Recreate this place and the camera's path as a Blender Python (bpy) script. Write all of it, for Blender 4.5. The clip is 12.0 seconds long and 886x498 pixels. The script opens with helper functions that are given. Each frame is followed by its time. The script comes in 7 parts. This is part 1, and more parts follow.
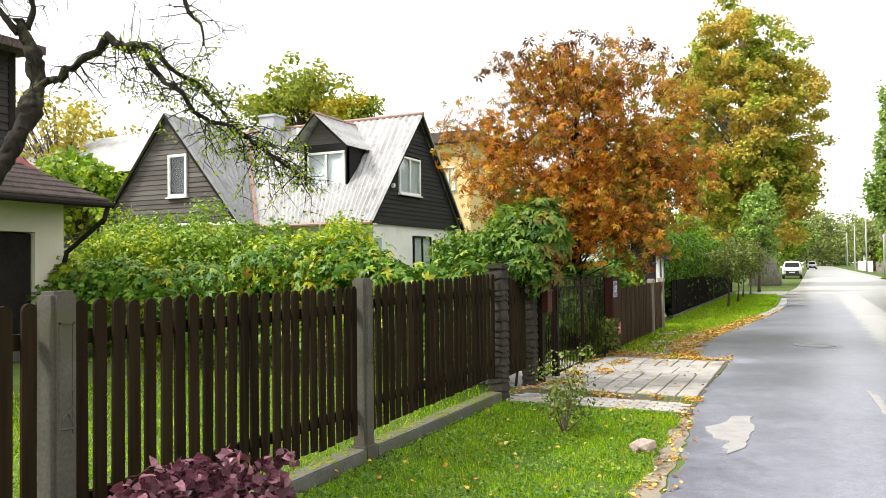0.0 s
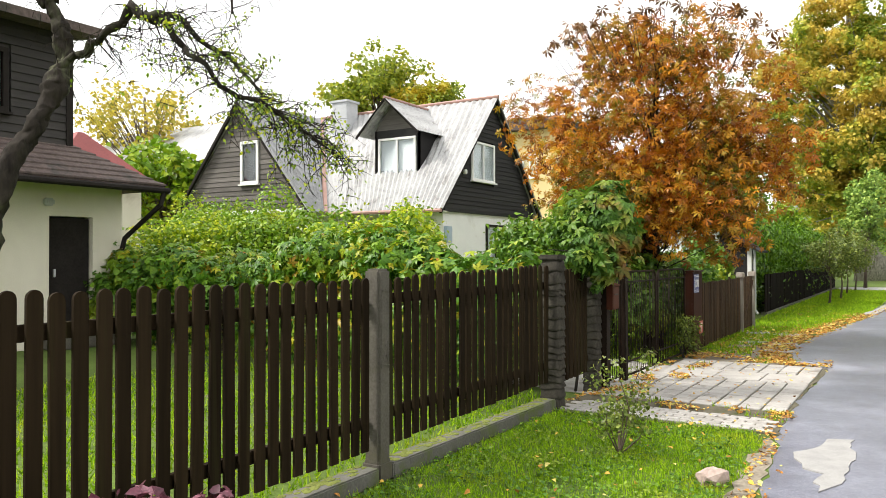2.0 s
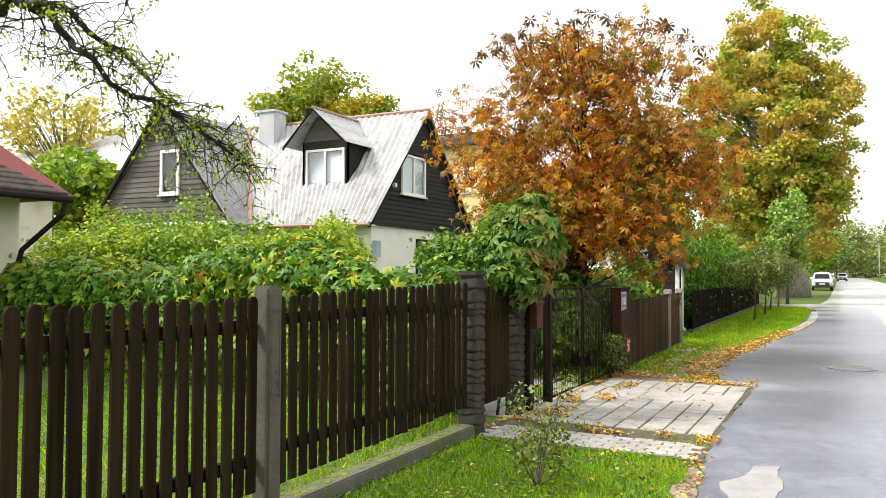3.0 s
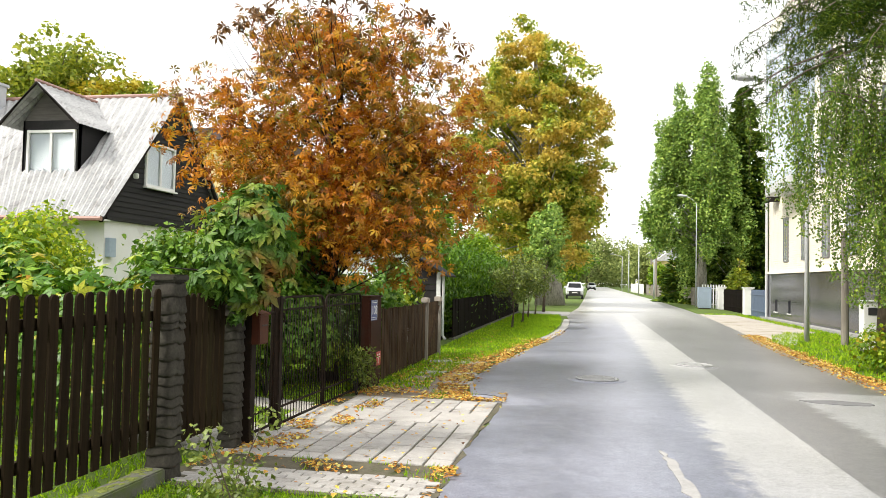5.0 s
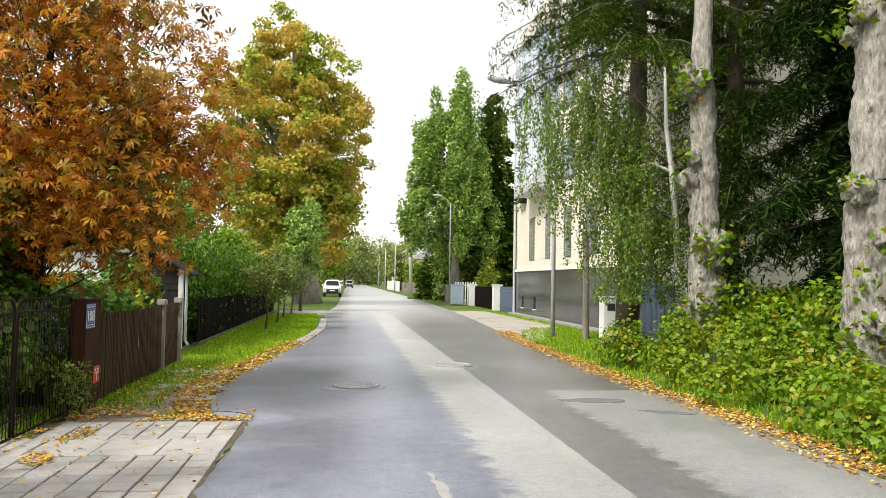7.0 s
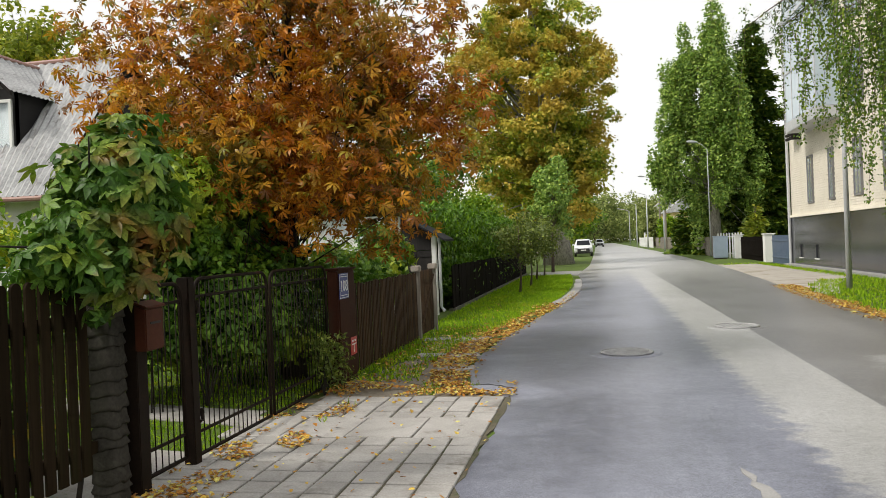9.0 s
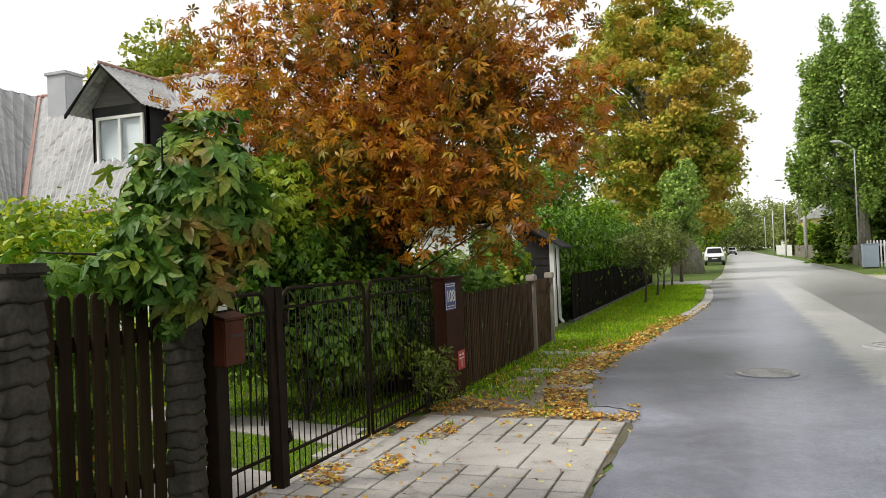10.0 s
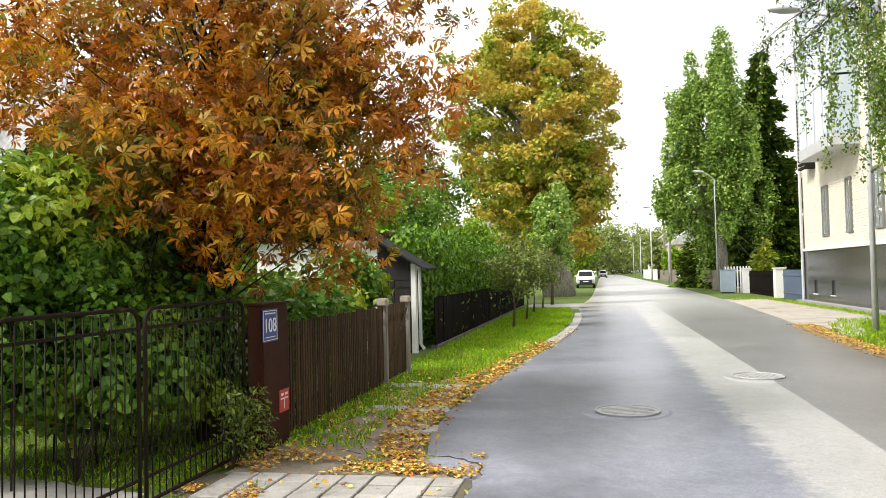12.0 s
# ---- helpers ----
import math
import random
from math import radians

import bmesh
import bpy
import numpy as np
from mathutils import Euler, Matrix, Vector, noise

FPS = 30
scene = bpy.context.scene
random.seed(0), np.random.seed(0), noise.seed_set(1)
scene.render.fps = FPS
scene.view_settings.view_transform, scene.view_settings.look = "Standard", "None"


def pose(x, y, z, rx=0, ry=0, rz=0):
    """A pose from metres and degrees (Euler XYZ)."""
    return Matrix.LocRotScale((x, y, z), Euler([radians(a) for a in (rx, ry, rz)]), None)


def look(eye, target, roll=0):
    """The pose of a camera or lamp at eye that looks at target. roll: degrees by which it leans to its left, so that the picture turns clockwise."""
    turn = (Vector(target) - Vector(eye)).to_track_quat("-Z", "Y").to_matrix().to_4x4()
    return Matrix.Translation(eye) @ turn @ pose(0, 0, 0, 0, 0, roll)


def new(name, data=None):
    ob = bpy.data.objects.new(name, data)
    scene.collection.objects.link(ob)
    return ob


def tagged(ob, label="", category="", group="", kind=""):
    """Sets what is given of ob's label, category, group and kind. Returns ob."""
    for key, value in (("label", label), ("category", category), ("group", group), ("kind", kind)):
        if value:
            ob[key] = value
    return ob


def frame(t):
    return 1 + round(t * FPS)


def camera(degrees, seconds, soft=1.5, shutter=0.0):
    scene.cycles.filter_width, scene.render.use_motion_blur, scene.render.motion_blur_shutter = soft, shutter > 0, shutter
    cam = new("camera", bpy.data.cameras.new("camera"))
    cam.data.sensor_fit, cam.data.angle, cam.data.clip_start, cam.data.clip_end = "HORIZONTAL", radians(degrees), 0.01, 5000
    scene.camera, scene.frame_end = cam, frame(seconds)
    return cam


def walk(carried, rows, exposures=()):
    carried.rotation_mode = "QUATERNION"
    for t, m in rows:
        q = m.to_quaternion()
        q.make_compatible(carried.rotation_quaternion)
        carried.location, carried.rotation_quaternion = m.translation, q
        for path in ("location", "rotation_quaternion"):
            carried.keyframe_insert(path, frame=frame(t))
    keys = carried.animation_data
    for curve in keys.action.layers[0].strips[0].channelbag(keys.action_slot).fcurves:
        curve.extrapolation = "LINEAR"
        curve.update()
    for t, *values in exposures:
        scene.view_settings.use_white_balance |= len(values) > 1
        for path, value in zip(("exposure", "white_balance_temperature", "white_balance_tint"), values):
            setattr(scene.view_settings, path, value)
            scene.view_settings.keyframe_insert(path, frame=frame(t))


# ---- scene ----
cam = camera(59.9, 12.0, soft=0.75)
PATH = [
    (0, (0.189, -0.081, 1.673), (-0.667, 1.726, 1.718), -0.7),
    (0.5, (0.112, 0.082, 1.689), (-0.794, 1.864, 1.755), 0.4),
    (1, (0.102, 0.386, 1.672), (-0.867, 2.135, 1.736), -0.1),
    (1.5, (0.191, 0.688, 1.684), (-0.85, 2.394, 1.745), 0.1),
    (2, (0.14, 1.035, 1.669), (-0.915, 2.734, 1.689), -0.1),
    (2.5, (0.091, 1.28, 1.687), (-0.859, 3.039, 1.756), 0.5),
    (2.7, (0.085, 1.41, 1.678), (-0.856, 3.174, 1.741), 0.2),
    (4.3, (-0.006, 2.544, 1.681), (-0.61, 4.449, 1.754), 1.4),
    (4.5, (0.009, 2.68, 1.676), (-0.55, 4.599, 1.735), 1.0),
    (5, (0.107, 3.011, 1.692), (-0.264, 4.975, 1.772), 1.2),
    (5.5, (0.107, 3.313, 1.689), (0.018, 5.311, 1.726), 1.4),
    (6, (0.051, 3.588, 1.712), (0.237, 5.578, 1.79), 1.3),
    (6.5, (0.062, 3.908, 1.716), (0.303, 5.892, 1.785), 1.3),
    (6.7, (0.08, 4.031, 1.719), (0.327, 6.014, 1.812), 1.1),
    (8.3, (0.022, 4.975, 1.644), (0.236, 6.963, 1.659), -0.2),
    (8.5, (-0.008, 5.143, 1.647), (0.054, 7.142, 1.677), -0.5),
    (9, (-0.093, 5.498, 1.643), (-0.48, 7.46, 1.635), -2.3),
    (9.5, (-0.152, 5.822, 1.658), (-0.731, 7.736, 1.689), -1.9),
    (10, (-0.127, 6.164, 1.637), (-0.818, 8.041, 1.662), -2.2),
    (10.5, (-0.066, 6.455, 1.633), (-0.81, 8.311, 1.641), -2.1),
    (11, (-0.035, 6.797, 1.646), (-0.788, 8.649, 1.611), -1.4),
    (11.5, (-0.032, 7.087, 1.67), (-0.612, 9.001, 1.687), -1.5),
    (12, (0.006, 7.49, 1.658), (-0.388, 9.45, 1.724), -1.3),
]
walk(cam, [(t, look(eye, target, roll)) for t, eye, target, roll in PATH],
     exposures=[(0.0, 0.20), (2.5, 0.22), (4.5, 0.20), (6.5, 0.04), (8.5, -0.56), (9.5, -0.58), (10.5, -0.32), (11.5, -0.12), (12.0, 0.08)])

# ---- world and light: a bright, thinly overcast day ----
SUN_EL, SUN_AZ = 46.0, 238.0          # degrees; azimuth clockwise from +y
world = bpy.data.worlds.new("overcast_sky")
scene.world = world
world.use_nodes = True
wn, wl = world.node_tree.nodes, world.node_tree.links
sky = wn.new("ShaderNodeTexSky")
sky.sky_type, sky.sun_disc = "NISHITA", False
sky.sun_elevation, sky.sun_rotation = radians(SUN_EL), radians(SUN_AZ)
sky.dust_density, sky.air_density = 4.0, 1.0
cloud = wn.new("ShaderNodeMixRGB")
cloud.inputs[0].default_value = 0.88
cloud.inputs[2].default_value = (16.0, 15.9, 15.6, 1)
wl.new(sky.outputs[0], cloud.inputs[1])
back = wn["Background"]
wl.new(cloud.outputs[0], back.inputs[0])
back.inputs[1].default_value = 0.106

sun = new("sun", bpy.data.lights.new("sun", "SUN"))
sun.data.energy, sun.data.angle, sun.data.color = 4.5, radians(12), (1.0, 0.95, 0.87)
_a, _e = radians(SUN_AZ), radians(SUN_EL)
sun.matrix_world = look((30 * math.sin(_a) * math.cos(_e), 30 * math.cos(_a) * math.cos(_e), 30 * math.sin(_e)), (0, 0, 0))


# ---- materials ----
def node_mat(name):
    m = bpy.data.materials.new(name)
    m.use_nodes = True
    return m, m.node_tree.nodes, m.node_tree.links, m.node_tree.nodes["Principled BSDF"]


def ramp_node(nt, stops):
    r = nt.new("ShaderNodeValToRGB")
    el = r.color_ramp.elements
    while len(el) < len(stops):
        el.new(0.5)
    for e, (p, c) in zip(el, stops):
        e.position, e.color = p, (*c, 1)
    return r


def noise_node(nt, ln, coord, scale, detail=4.0, rough=0.55, dist=0.0):
    n = nt.new("ShaderNodeTexNoise")
    n.inputs["Scale"].default_value, n.inputs["Detail"].default_value = scale, detail
    n.inputs["Roughness"].default_value, n.inputs["Distortion"].default_value = rough, dist
    ln.new(coord, n.inputs["Vector"])
    return n


def mix_node(nt, ln, fac, a, b, mode="MIX"):
    m = nt.new("ShaderNodeMixRGB")
    m.blend_type = mode
    for sock, v in zip(m.inputs, (fac, a, b)):
        if isinstance(v, (int, float)):
            sock.default_value = v
        elif isinstance(v, tuple):
            sock.default_value = (*v, 1)
        else:
            ln.new(v, sock)
    return m


def surface(name, dark, light, fine=30.0, coarse=1.5, rough=0.8, bump=0.3, metal=0.0, stain=None, stain_scale=0.6,
            stain_at=0.55, stretch=(1, 1, 1), vary=0.0, spec=0.5, dist=0.004):
    """Grain and blotches at two scales between two colours, with stains and fine relief."""
    m, nt, ln, bsdf = node_mat(name)
    tc = nt.new("ShaderNodeNewGeometry")
    mp = nt.new("ShaderNodeMapping")
    mp.inputs["Scale"].default_value = stretch
    ln.new(tc.outputs["Position"], mp.inputs["Vector"])
    co = mp.outputs[0]
    nf, nc = noise_node(nt, ln, co, fine, 5), noise_node(nt, ln, co, coarse, 4, 0.6, 0.4)
    both = nt.new("ShaderNodeMath")
    both.operation = "MULTIPLY_ADD"
    ln.new(nf.outputs[0], both.inputs[0])
    both.inputs[1].default_value = 0.5
    half = nt.new("ShaderNodeMath")
    half.operation = "MULTIPLY"
    half.inputs[1].default_value = 0.5
    ln.new(nc.outputs[0], half.inputs[0])
    ln.new(half.outputs[0], both.inputs[2])
    rp = ramp_node(nt, [(0.32, dark), (0.68, light)])
    ln.new(both.outputs[0], rp.inputs[0])
    col = rp.outputs[0]
    if stain:
        ns = noise_node(nt, ln, co, stain_scale, 6, 0.65, 0.6)
        mask = ramp_node(nt, [(stain_at, (0, 0, 0)), (stain_at + 0.14, (1, 1, 1))])
        ln.new(ns.outputs[0], mask.inputs[0])
        col = mix_node(nt, ln, mask.outputs[0], col, stain).outputs[0]
    if vary:
        info = nt.new("ShaderNodeObjectInfo")
        hsv = nt.new("ShaderNodeHueSaturation")
        mr = nt.new("ShaderNodeMapRange")
        mr.inputs["To Min"].default_value, mr.inputs["To Max"].default_value = 1 - vary, 1 + vary
        ln.new(info.outputs["Random"], mr.inputs["Value"])
        ln.new(mr.outputs[0], hsv.inputs["Value"])
        ln.new(col, hsv.inputs["Color"])
        col = hsv.outputs[0]
    ln.new(col, bsdf.inputs["Base Color"])
    bsdf.inputs["Roughness"].default_value, bsdf.inputs["Metallic"].default_value = rough, metal
    bsdf.inputs["Specular IOR Level"].default_value = spec
    if bump:
        bp = nt.new("ShaderNodeBump")
        bp.inputs["Strength"].default_value, bp.inputs["Distance"].default_value = bump, dist
        ln.new(both.outputs[0], bp.inputs["Height"])
        ln.new(bp.outputs[0], bsdf.inputs["Normal"])
    return m


def leafy(name, stops, patch=None, patch_scale=0.5, patch_at=0.5, glow=0.35, rough=0.45, spec=0.35, gain=(1.9, 1.75, 0.85)):
    """Leaves: each its own shade, in drifts of a second set of colours, letting light through."""
    m, nt, ln, bsdf = node_mat(name)
    geo = nt.new("ShaderNodeNewGeometry")
    stops, patch = ([(p, tuple(min(0.7, g * v) for g, v in zip(gain, c))) for p, c in some] if some else None for some in (stops, patch))
    rp = ramp_node(nt, stops)
    ln.new(geo.outputs["Random Per Island"], rp.inputs[0])
    col = rp.outputs[0]
    if patch:
        rp2 = ramp_node(nt, patch)
        ln.new(geo.outputs["Random Per Island"], rp2.inputs[0])
        ns = noise_node(nt, ln, geo.outputs["Position"], patch_scale, 3, 0.6)
        mask = ramp_node(nt, [(patch_at - 0.07, (0, 0, 0)), (patch_at + 0.07, (1, 1, 1))])
        ln.new(ns.outputs[0], mask.inputs[0])
        col = mix_node(nt, ln, mask.outputs[0], col, rp2.outputs[0]).outputs[0]
    vein = noise_node(nt, ln, geo.outputs["Position"], 60, 2)
    vr = ramp_node(nt, [(0.3, (0.62, 0.62, 0.62)), (0.7, (1.22, 1.22, 1.22))])
    ln.new(vein.outputs[0], vr.inputs[0])
    col = mix_node(nt, ln, 1.0, col, vr.outputs[0], "MULTIPLY").outputs[0]
    ln.new(col, bsdf.inputs["Base Color"])
    bsdf.inputs["Roughness"].default_value, bsdf.inputs["Specular IOR Level"].default_value = rough, spec
    tr = nt.new("ShaderNodeBsdfTranslucent")
    ln.new(col, tr.inputs["Color"])
    mx = nt.new("ShaderNodeMixShader")
    mx.inputs[0].default_value = 0.75 * glow
    ln.new(bsdf.outputs[0], mx.inputs[1])
    ln.new(tr.outputs[0], mx.inputs[2])
    ln.new(mx.outputs[0], nt["Material Output"].inputs["Surface"])
    return m


def glass_mat(name, tint=(0.8, 0.86, 0.9), rough=0.03):
    m, nt, ln, bsdf = node_mat(name)
    bsdf.inputs["Base Color"].default_value = (*tint, 1)
    bsdf.inputs["Transmission Weight"].default_value = 1.0
    bsdf.inputs["Roughness"].default_value, bsdf.inputs["IOR"].default_value = rough, 1.45
    return m


def road_mat():
    """Worn asphalt: an older pale strip along the middle, darker relaid lanes, fine stone grain; glare far off painted
    pale.
    """
    m, nt, ln, bsdf = node_mat("road_asphalt")
    geo = nt.new("ShaderNodeNewGeometry")
    pos = geo.outputs["Position"]
    grain = noise_node(nt, ln, pos, 95, 3, 0.75)
    small = noise_node(nt, ln, pos, 5.0, 6, 0.7, 0.5)
    large = noise_node(nt, ln, pos, 0.45, 5, 0.6, 0.6)
    blotch = nt.new("ShaderNodeMixRGB")
    blotch.inputs[0].default_value = 0.55
    ln.new(small.outputs[0], blotch.inputs[1])
    ln.new(large.outputs[0], blotch.inputs[2])
    ragged = noise_node(nt, ln, pos, 3.5, 8, 0.75, 0.2)
    sep = nt.new("ShaderNodeSeparateXYZ")
    ln.new(pos, sep.inputs[0])

    def edge(sock, at, width, wobble):
        w = nt.new("ShaderNodeMath")
        w.operation = "MULTIPLY_ADD"
        ln.new(ragged.outputs[0], w.inputs[0])
        w.inputs[1].default_value = wobble
        ln.new(sock, w.inputs[2])
        r = nt.new("ShaderNodeMapRange")
        r.interpolation_type = "SMOOTHSTEP"
        r.inputs["From Min"].default_value = at + wobble / 2 - width
        r.inputs["From Max"].default_value = at + wobble / 2 + width
        ln.new(w.outputs[0], r.inputs["Value"])
        return r.outputs[0]

    left = ramp_node(nt, [(0.36, (0.106, 0.112, 0.146)), (0.64, (0.228, 0.238, 0.292))])
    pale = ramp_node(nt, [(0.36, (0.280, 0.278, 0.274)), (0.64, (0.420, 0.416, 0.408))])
    dark = ramp_node(nt, [(0.36, (0.125, 0.123, 0.126)), (0.64, (0.210, 0.207, 0.209))])
    lane = ramp_node(nt, [(0.36, (0.250, 0.250, 0.255)), (0.64, (0.360, 0.360, 0.365))])
    for r in (left, pale, dark, lane):
        ln.new(blotch.outputs[0], r.inputs[0])
    x, y = sep.outputs[0], sep.outputs[1]
    faded = mix_node(nt, ln, 0.55, left.outputs[0], pale.outputs[0]).outputs[0]
    strip = mix_node(nt, ln, edge(y, 9.8, 2.2, 1.5), faded, pale.outputs[0]).outputs[0]
    c = mix_node(nt, ln, edge(x, 1.45, 0.13, 0.95), left.outputs[0], strip).outputs[0]
    c = mix_node(nt, ln, edge(x, 2.42, 0.012, 0.06), c, dark.outputs[0]).outputs[0]
    near = mix_node(nt, ln, edge(x, 3.25, 0.10, 1.1), dark.outputs[0], lane.outputs[0]).outputs[0]
    right = mix_node(nt, ln, edge(y, 16.2, 0.08, 0.5), near, dark.outputs[0]).outputs[0]
    c = mix_node(nt, ln, edge(x, 2.45, 0.012, 0.06), c, right).outputs[0]
    # far off, the sky's grazing glare is painted in with the pale tone
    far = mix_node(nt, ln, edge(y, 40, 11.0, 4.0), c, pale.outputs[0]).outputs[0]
    gr = ramp_node(nt, [(0.25, (0.45, 0.45, 0.45)), (0.5, (1, 1, 1)), (0.78, (1.7, 1.7, 1.7))])
    ln.new(grain.outputs[0], gr.inputs[0])
    chip = noise_node(nt, ln, pos, 24, 4, 0.8)
    cr = ramp_node(nt, [(0.34, (0.80, 0.80, 0.81)), (0.5, (1, 1, 1)), (0.66, (1.12, 1.12, 1.12))])
    ln.new(chip.outputs[0], cr.inputs[0])
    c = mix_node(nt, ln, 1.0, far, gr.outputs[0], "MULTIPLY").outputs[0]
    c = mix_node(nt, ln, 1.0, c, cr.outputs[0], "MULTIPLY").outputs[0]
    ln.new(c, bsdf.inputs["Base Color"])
    rr = nt.new("ShaderNodeMapRange")
    rr.inputs["To Min"].default_value, rr.inputs["To Max"].default_value = 0.26, 0.44
    ln.new(blotch.outputs[0], rr.inputs["Value"])
    ln.new(rr.outputs[0], bsdf.inputs["Roughness"])
    bp = nt.new("ShaderNodeBump")
    bp.inputs["Strength"].default_value, bp.inputs["Distance"].default_value = 0.16, 0.003
    ln.new(grain.outputs[0], bp.inputs["Height"])
    ln.new(bp.outputs[0], bsdf.inputs["Normal"])
    return m


ROAD = road_mat()
GROUND = surface("lawn_ground", (0.055, 0.085, 0.018), (0.120, 0.180, 0.032), 22, 0.8, 0.95, 0.6, stain=(0.10, 0.085, 0.050),
                 stain_scale=0.9, stain_at=0.60, spec=0.2, dist=0.02)
DIRT = surface("sandy_dirt", (0.17, 0.145, 0.11), (0.33, 0.29, 0.23), 40, 2.0, 0.95, 0.5, stain=(0.10, 0.085, 0.06), stain_scale=1.5, spec=0.2)
GRAVEL = surface("pale_gravel", (0.30, 0.27, 0.235), (0.46, 0.43, 0.38), 55, 1.5, 0.95, 0.6, stain=(0.2, 0.18, 0.12), stain_scale=0.7, spec=0.2)
PATCH = surface("old_patch", (0.25, 0.245, 0.24), (0.37, 0.362, 0.35), 70, 6, 0.8, 0.4, spec=0.3)
TARPATCH = surface("dark_relaid_asphalt", (0.12, 0.12, 0.122), (0.20, 0.198, 0.20), 80, 6, 0.75, 0.4, spec=0.3)
TAR = surface("tar_crack", (0.015, 0.015, 0.016), (0.04, 0.04, 0.04), 40, 4, 0.6, 0.4)
SLAB = surface("paving_slab", (0.29, 0.275, 0.255), (0.46, 0.44, 0.415), 60, 3, 0.85, 0.45, stain=(0.22, 0.205, 0.18), stain_scale=2.2, stain_at=0.56, vary=0.10, spec=0.3)
SLABBED = surface("joint_earth", (0.075, 0.068, 0.048), (0.15, 0.135, 0.095), 40, 4, 0.95, 0.6, stain=(0.05, 0.07, 0.02), stain_scale=3, spec=0.2)
CONCRETE = surface("post_concrete", (0.060, 0.054, 0.043), (0.125, 0.114, 0.095), 50, 2.5, 0.9, 0.4, stain=(0.085, 0.08, 0.05), stain_scale=2.0, spec=0.3)
PLINTH = surface("plinth_concrete", (0.080, 0.078, 0.068), (0.165, 0.158, 0.14), 45, 3, 0.92, 0.5, stain=(0.10, 0.12, 0.045), stain_scale=2.6, stain_at=0.5, spec=0.25)
MOSS = surface("moss", (0.09, 0.11, 0.025), (0.20, 0.22, 0.06), 60, 5, 0.95, 0.8, spec=0.1, dist=0.01)
STONEPOST = surface("moulded_concrete", (0.021, 0.019, 0.0145), (0.064, 0.057, 0.045), 40, 4, 0.9, 0.5, stain=(0.08, 0.075, 0.06), stain_scale=3, spec=0.25)
PICKET = surface("brown_stained_wood", (0.008, 0.0053, 0.0029), (0.028, 0.0185, 0.0095), 26, 5, 0.8, 0.7, stretch=(1, 1, 0.05), vary=0.22, spec=0.06,
                 stain=(0.030, 0.028, 0.010), stain_scale=3.0, stain_at=0.57)
DARKWOOD = surface("dark_fence_wood", (0.005, 0.0036, 0.003), (0.013, 0.0095, 0.0075), 26, 4, 0.85, 0.3, stretch=(1, 1, 0.08), vary=0.2, spec=0.04)
GATEMETAL = surface("brown_painted_steel", (0.007, 0.0045, 0.003), (0.018, 0.011, 0.007), 60, 6, 0.6, 0.15, stain=(0.04, 0.018, 0.010), stain_scale=6, stain_at=0.60, spec=0.12)
CABINET = surface("red_brown_sheet", (0.030, 0.010, 0.006), (0.052, 0.018, 0.010), 30, 3, 0.6, 0.12, stain=(0.040, 0.022, 0.014), stain_scale=2.0, spec=0.1)
MAILRED = surface("rust_red_tin", (0.050, 0.013, 0.006), (0.082, 0.023, 0.010), 30, 5, 0.55, 0.15, stain=(0.08, 0.03, 0.017), stain_scale=8, spec=0.25)
SLATWOOD = surface("red_brown_slats", (0.028, 0.015, 0.007), (0.080, 0.046, 0.022), 26, 5, 0.75, 0.3, stretch=(1, 1, 0.06), vary=0.3, spec=0.2)
SIDING_B = surface("blackish_boards", (0.008, 0.0075, 0.008), (0.020, 0.0185, 0.0185), 20, 2, 0.75, 0.3, stretch=(1, 0.1, 1), vary=0.25, spec=0.3)
SIDING_G = surface("weathered_grey_boards", (0.080, 0.072, 0.067), (0.160, 0.147, 0.138), 20, 2, 0.85, 0.3, stretch=(0.1, 1, 1), vary=0.22, spec=0.2)
SIDING_A = surface("dark_brown_boards", (0.020, 0.018, 0.017), (0.045, 0.040, 0.038), 20, 2, 0.7, 0.3, stretch=(1, 0.1, 1), vary=0.2, spec=0.3)
PLASTER = surface("white_plaster", (0.70, 0.70, 0.69), (0.84, 0.84, 0.82), 50, 1.0, 0.9, 0.2, stain=(0.60, 0.58, 0.53), stain_scale=0.7, stain_at=0.62, spec=0.3)
CREAM = surface("cream_plaster", (0.62, 0.58, 0.47), (0.78, 0.74, 0.62), 50, 1.0, 0.9, 0.2, stain=(0.52, 0.47, 0.36), stain_scale=0.6, stain_at=0.62, spec=0.3)
YELLOWWALL = surface("yellow_plaster", (0.62, 0.48, 0.22), (0.74, 0.60, 0.32), 40, 0.6, 0.9, 0.1, spec=0.2)
ROOFSHEET = surface("weathered_corrugated_sheet", (0.26, 0.26, 0.262), (0.54, 0.54, 0.54), 9, 0.9, 0.85, 0.15, stretch=(3, 1, 1), stain=(0.20, 0.19, 0.18), stain_scale=1.6, stain_at=0.56, spec=0.3)
# darker wing sheet; streaks up the slope paint in the ribs' light and shade
ROOFWING = surface("rib_streaked_sheet", (0.20, 0.204, 0.21), (0.44, 0.445, 0.45), 9, 0.9, 0.85, 0.15, stretch=(0.5, 4, 0.5), stain=(0.16, 0.16, 0.16), stain_scale=1.6, stain_at=0.56, spec=0.3)
ROOFDARK = surface("brown_roof_felt", (0.050, 0.036, 0.033), (0.150, 0.110, 0.100), 16, 3, 0.9, 0.8, dist=0.015, stain=(0.05, 0.045, 0.04), stain_scale=2)
ROOFRED = surface("red_roof_sheet", (0.20, 0.045, 0.045), (0.30, 0.075, 0.07), 20, 1, 0.7, 0.15)
REDTRIM = surface("red_flashing", (0.26, 0.14, 0.11), (0.38, 0.23, 0.19), 20, 3, 0.6, 0.15)
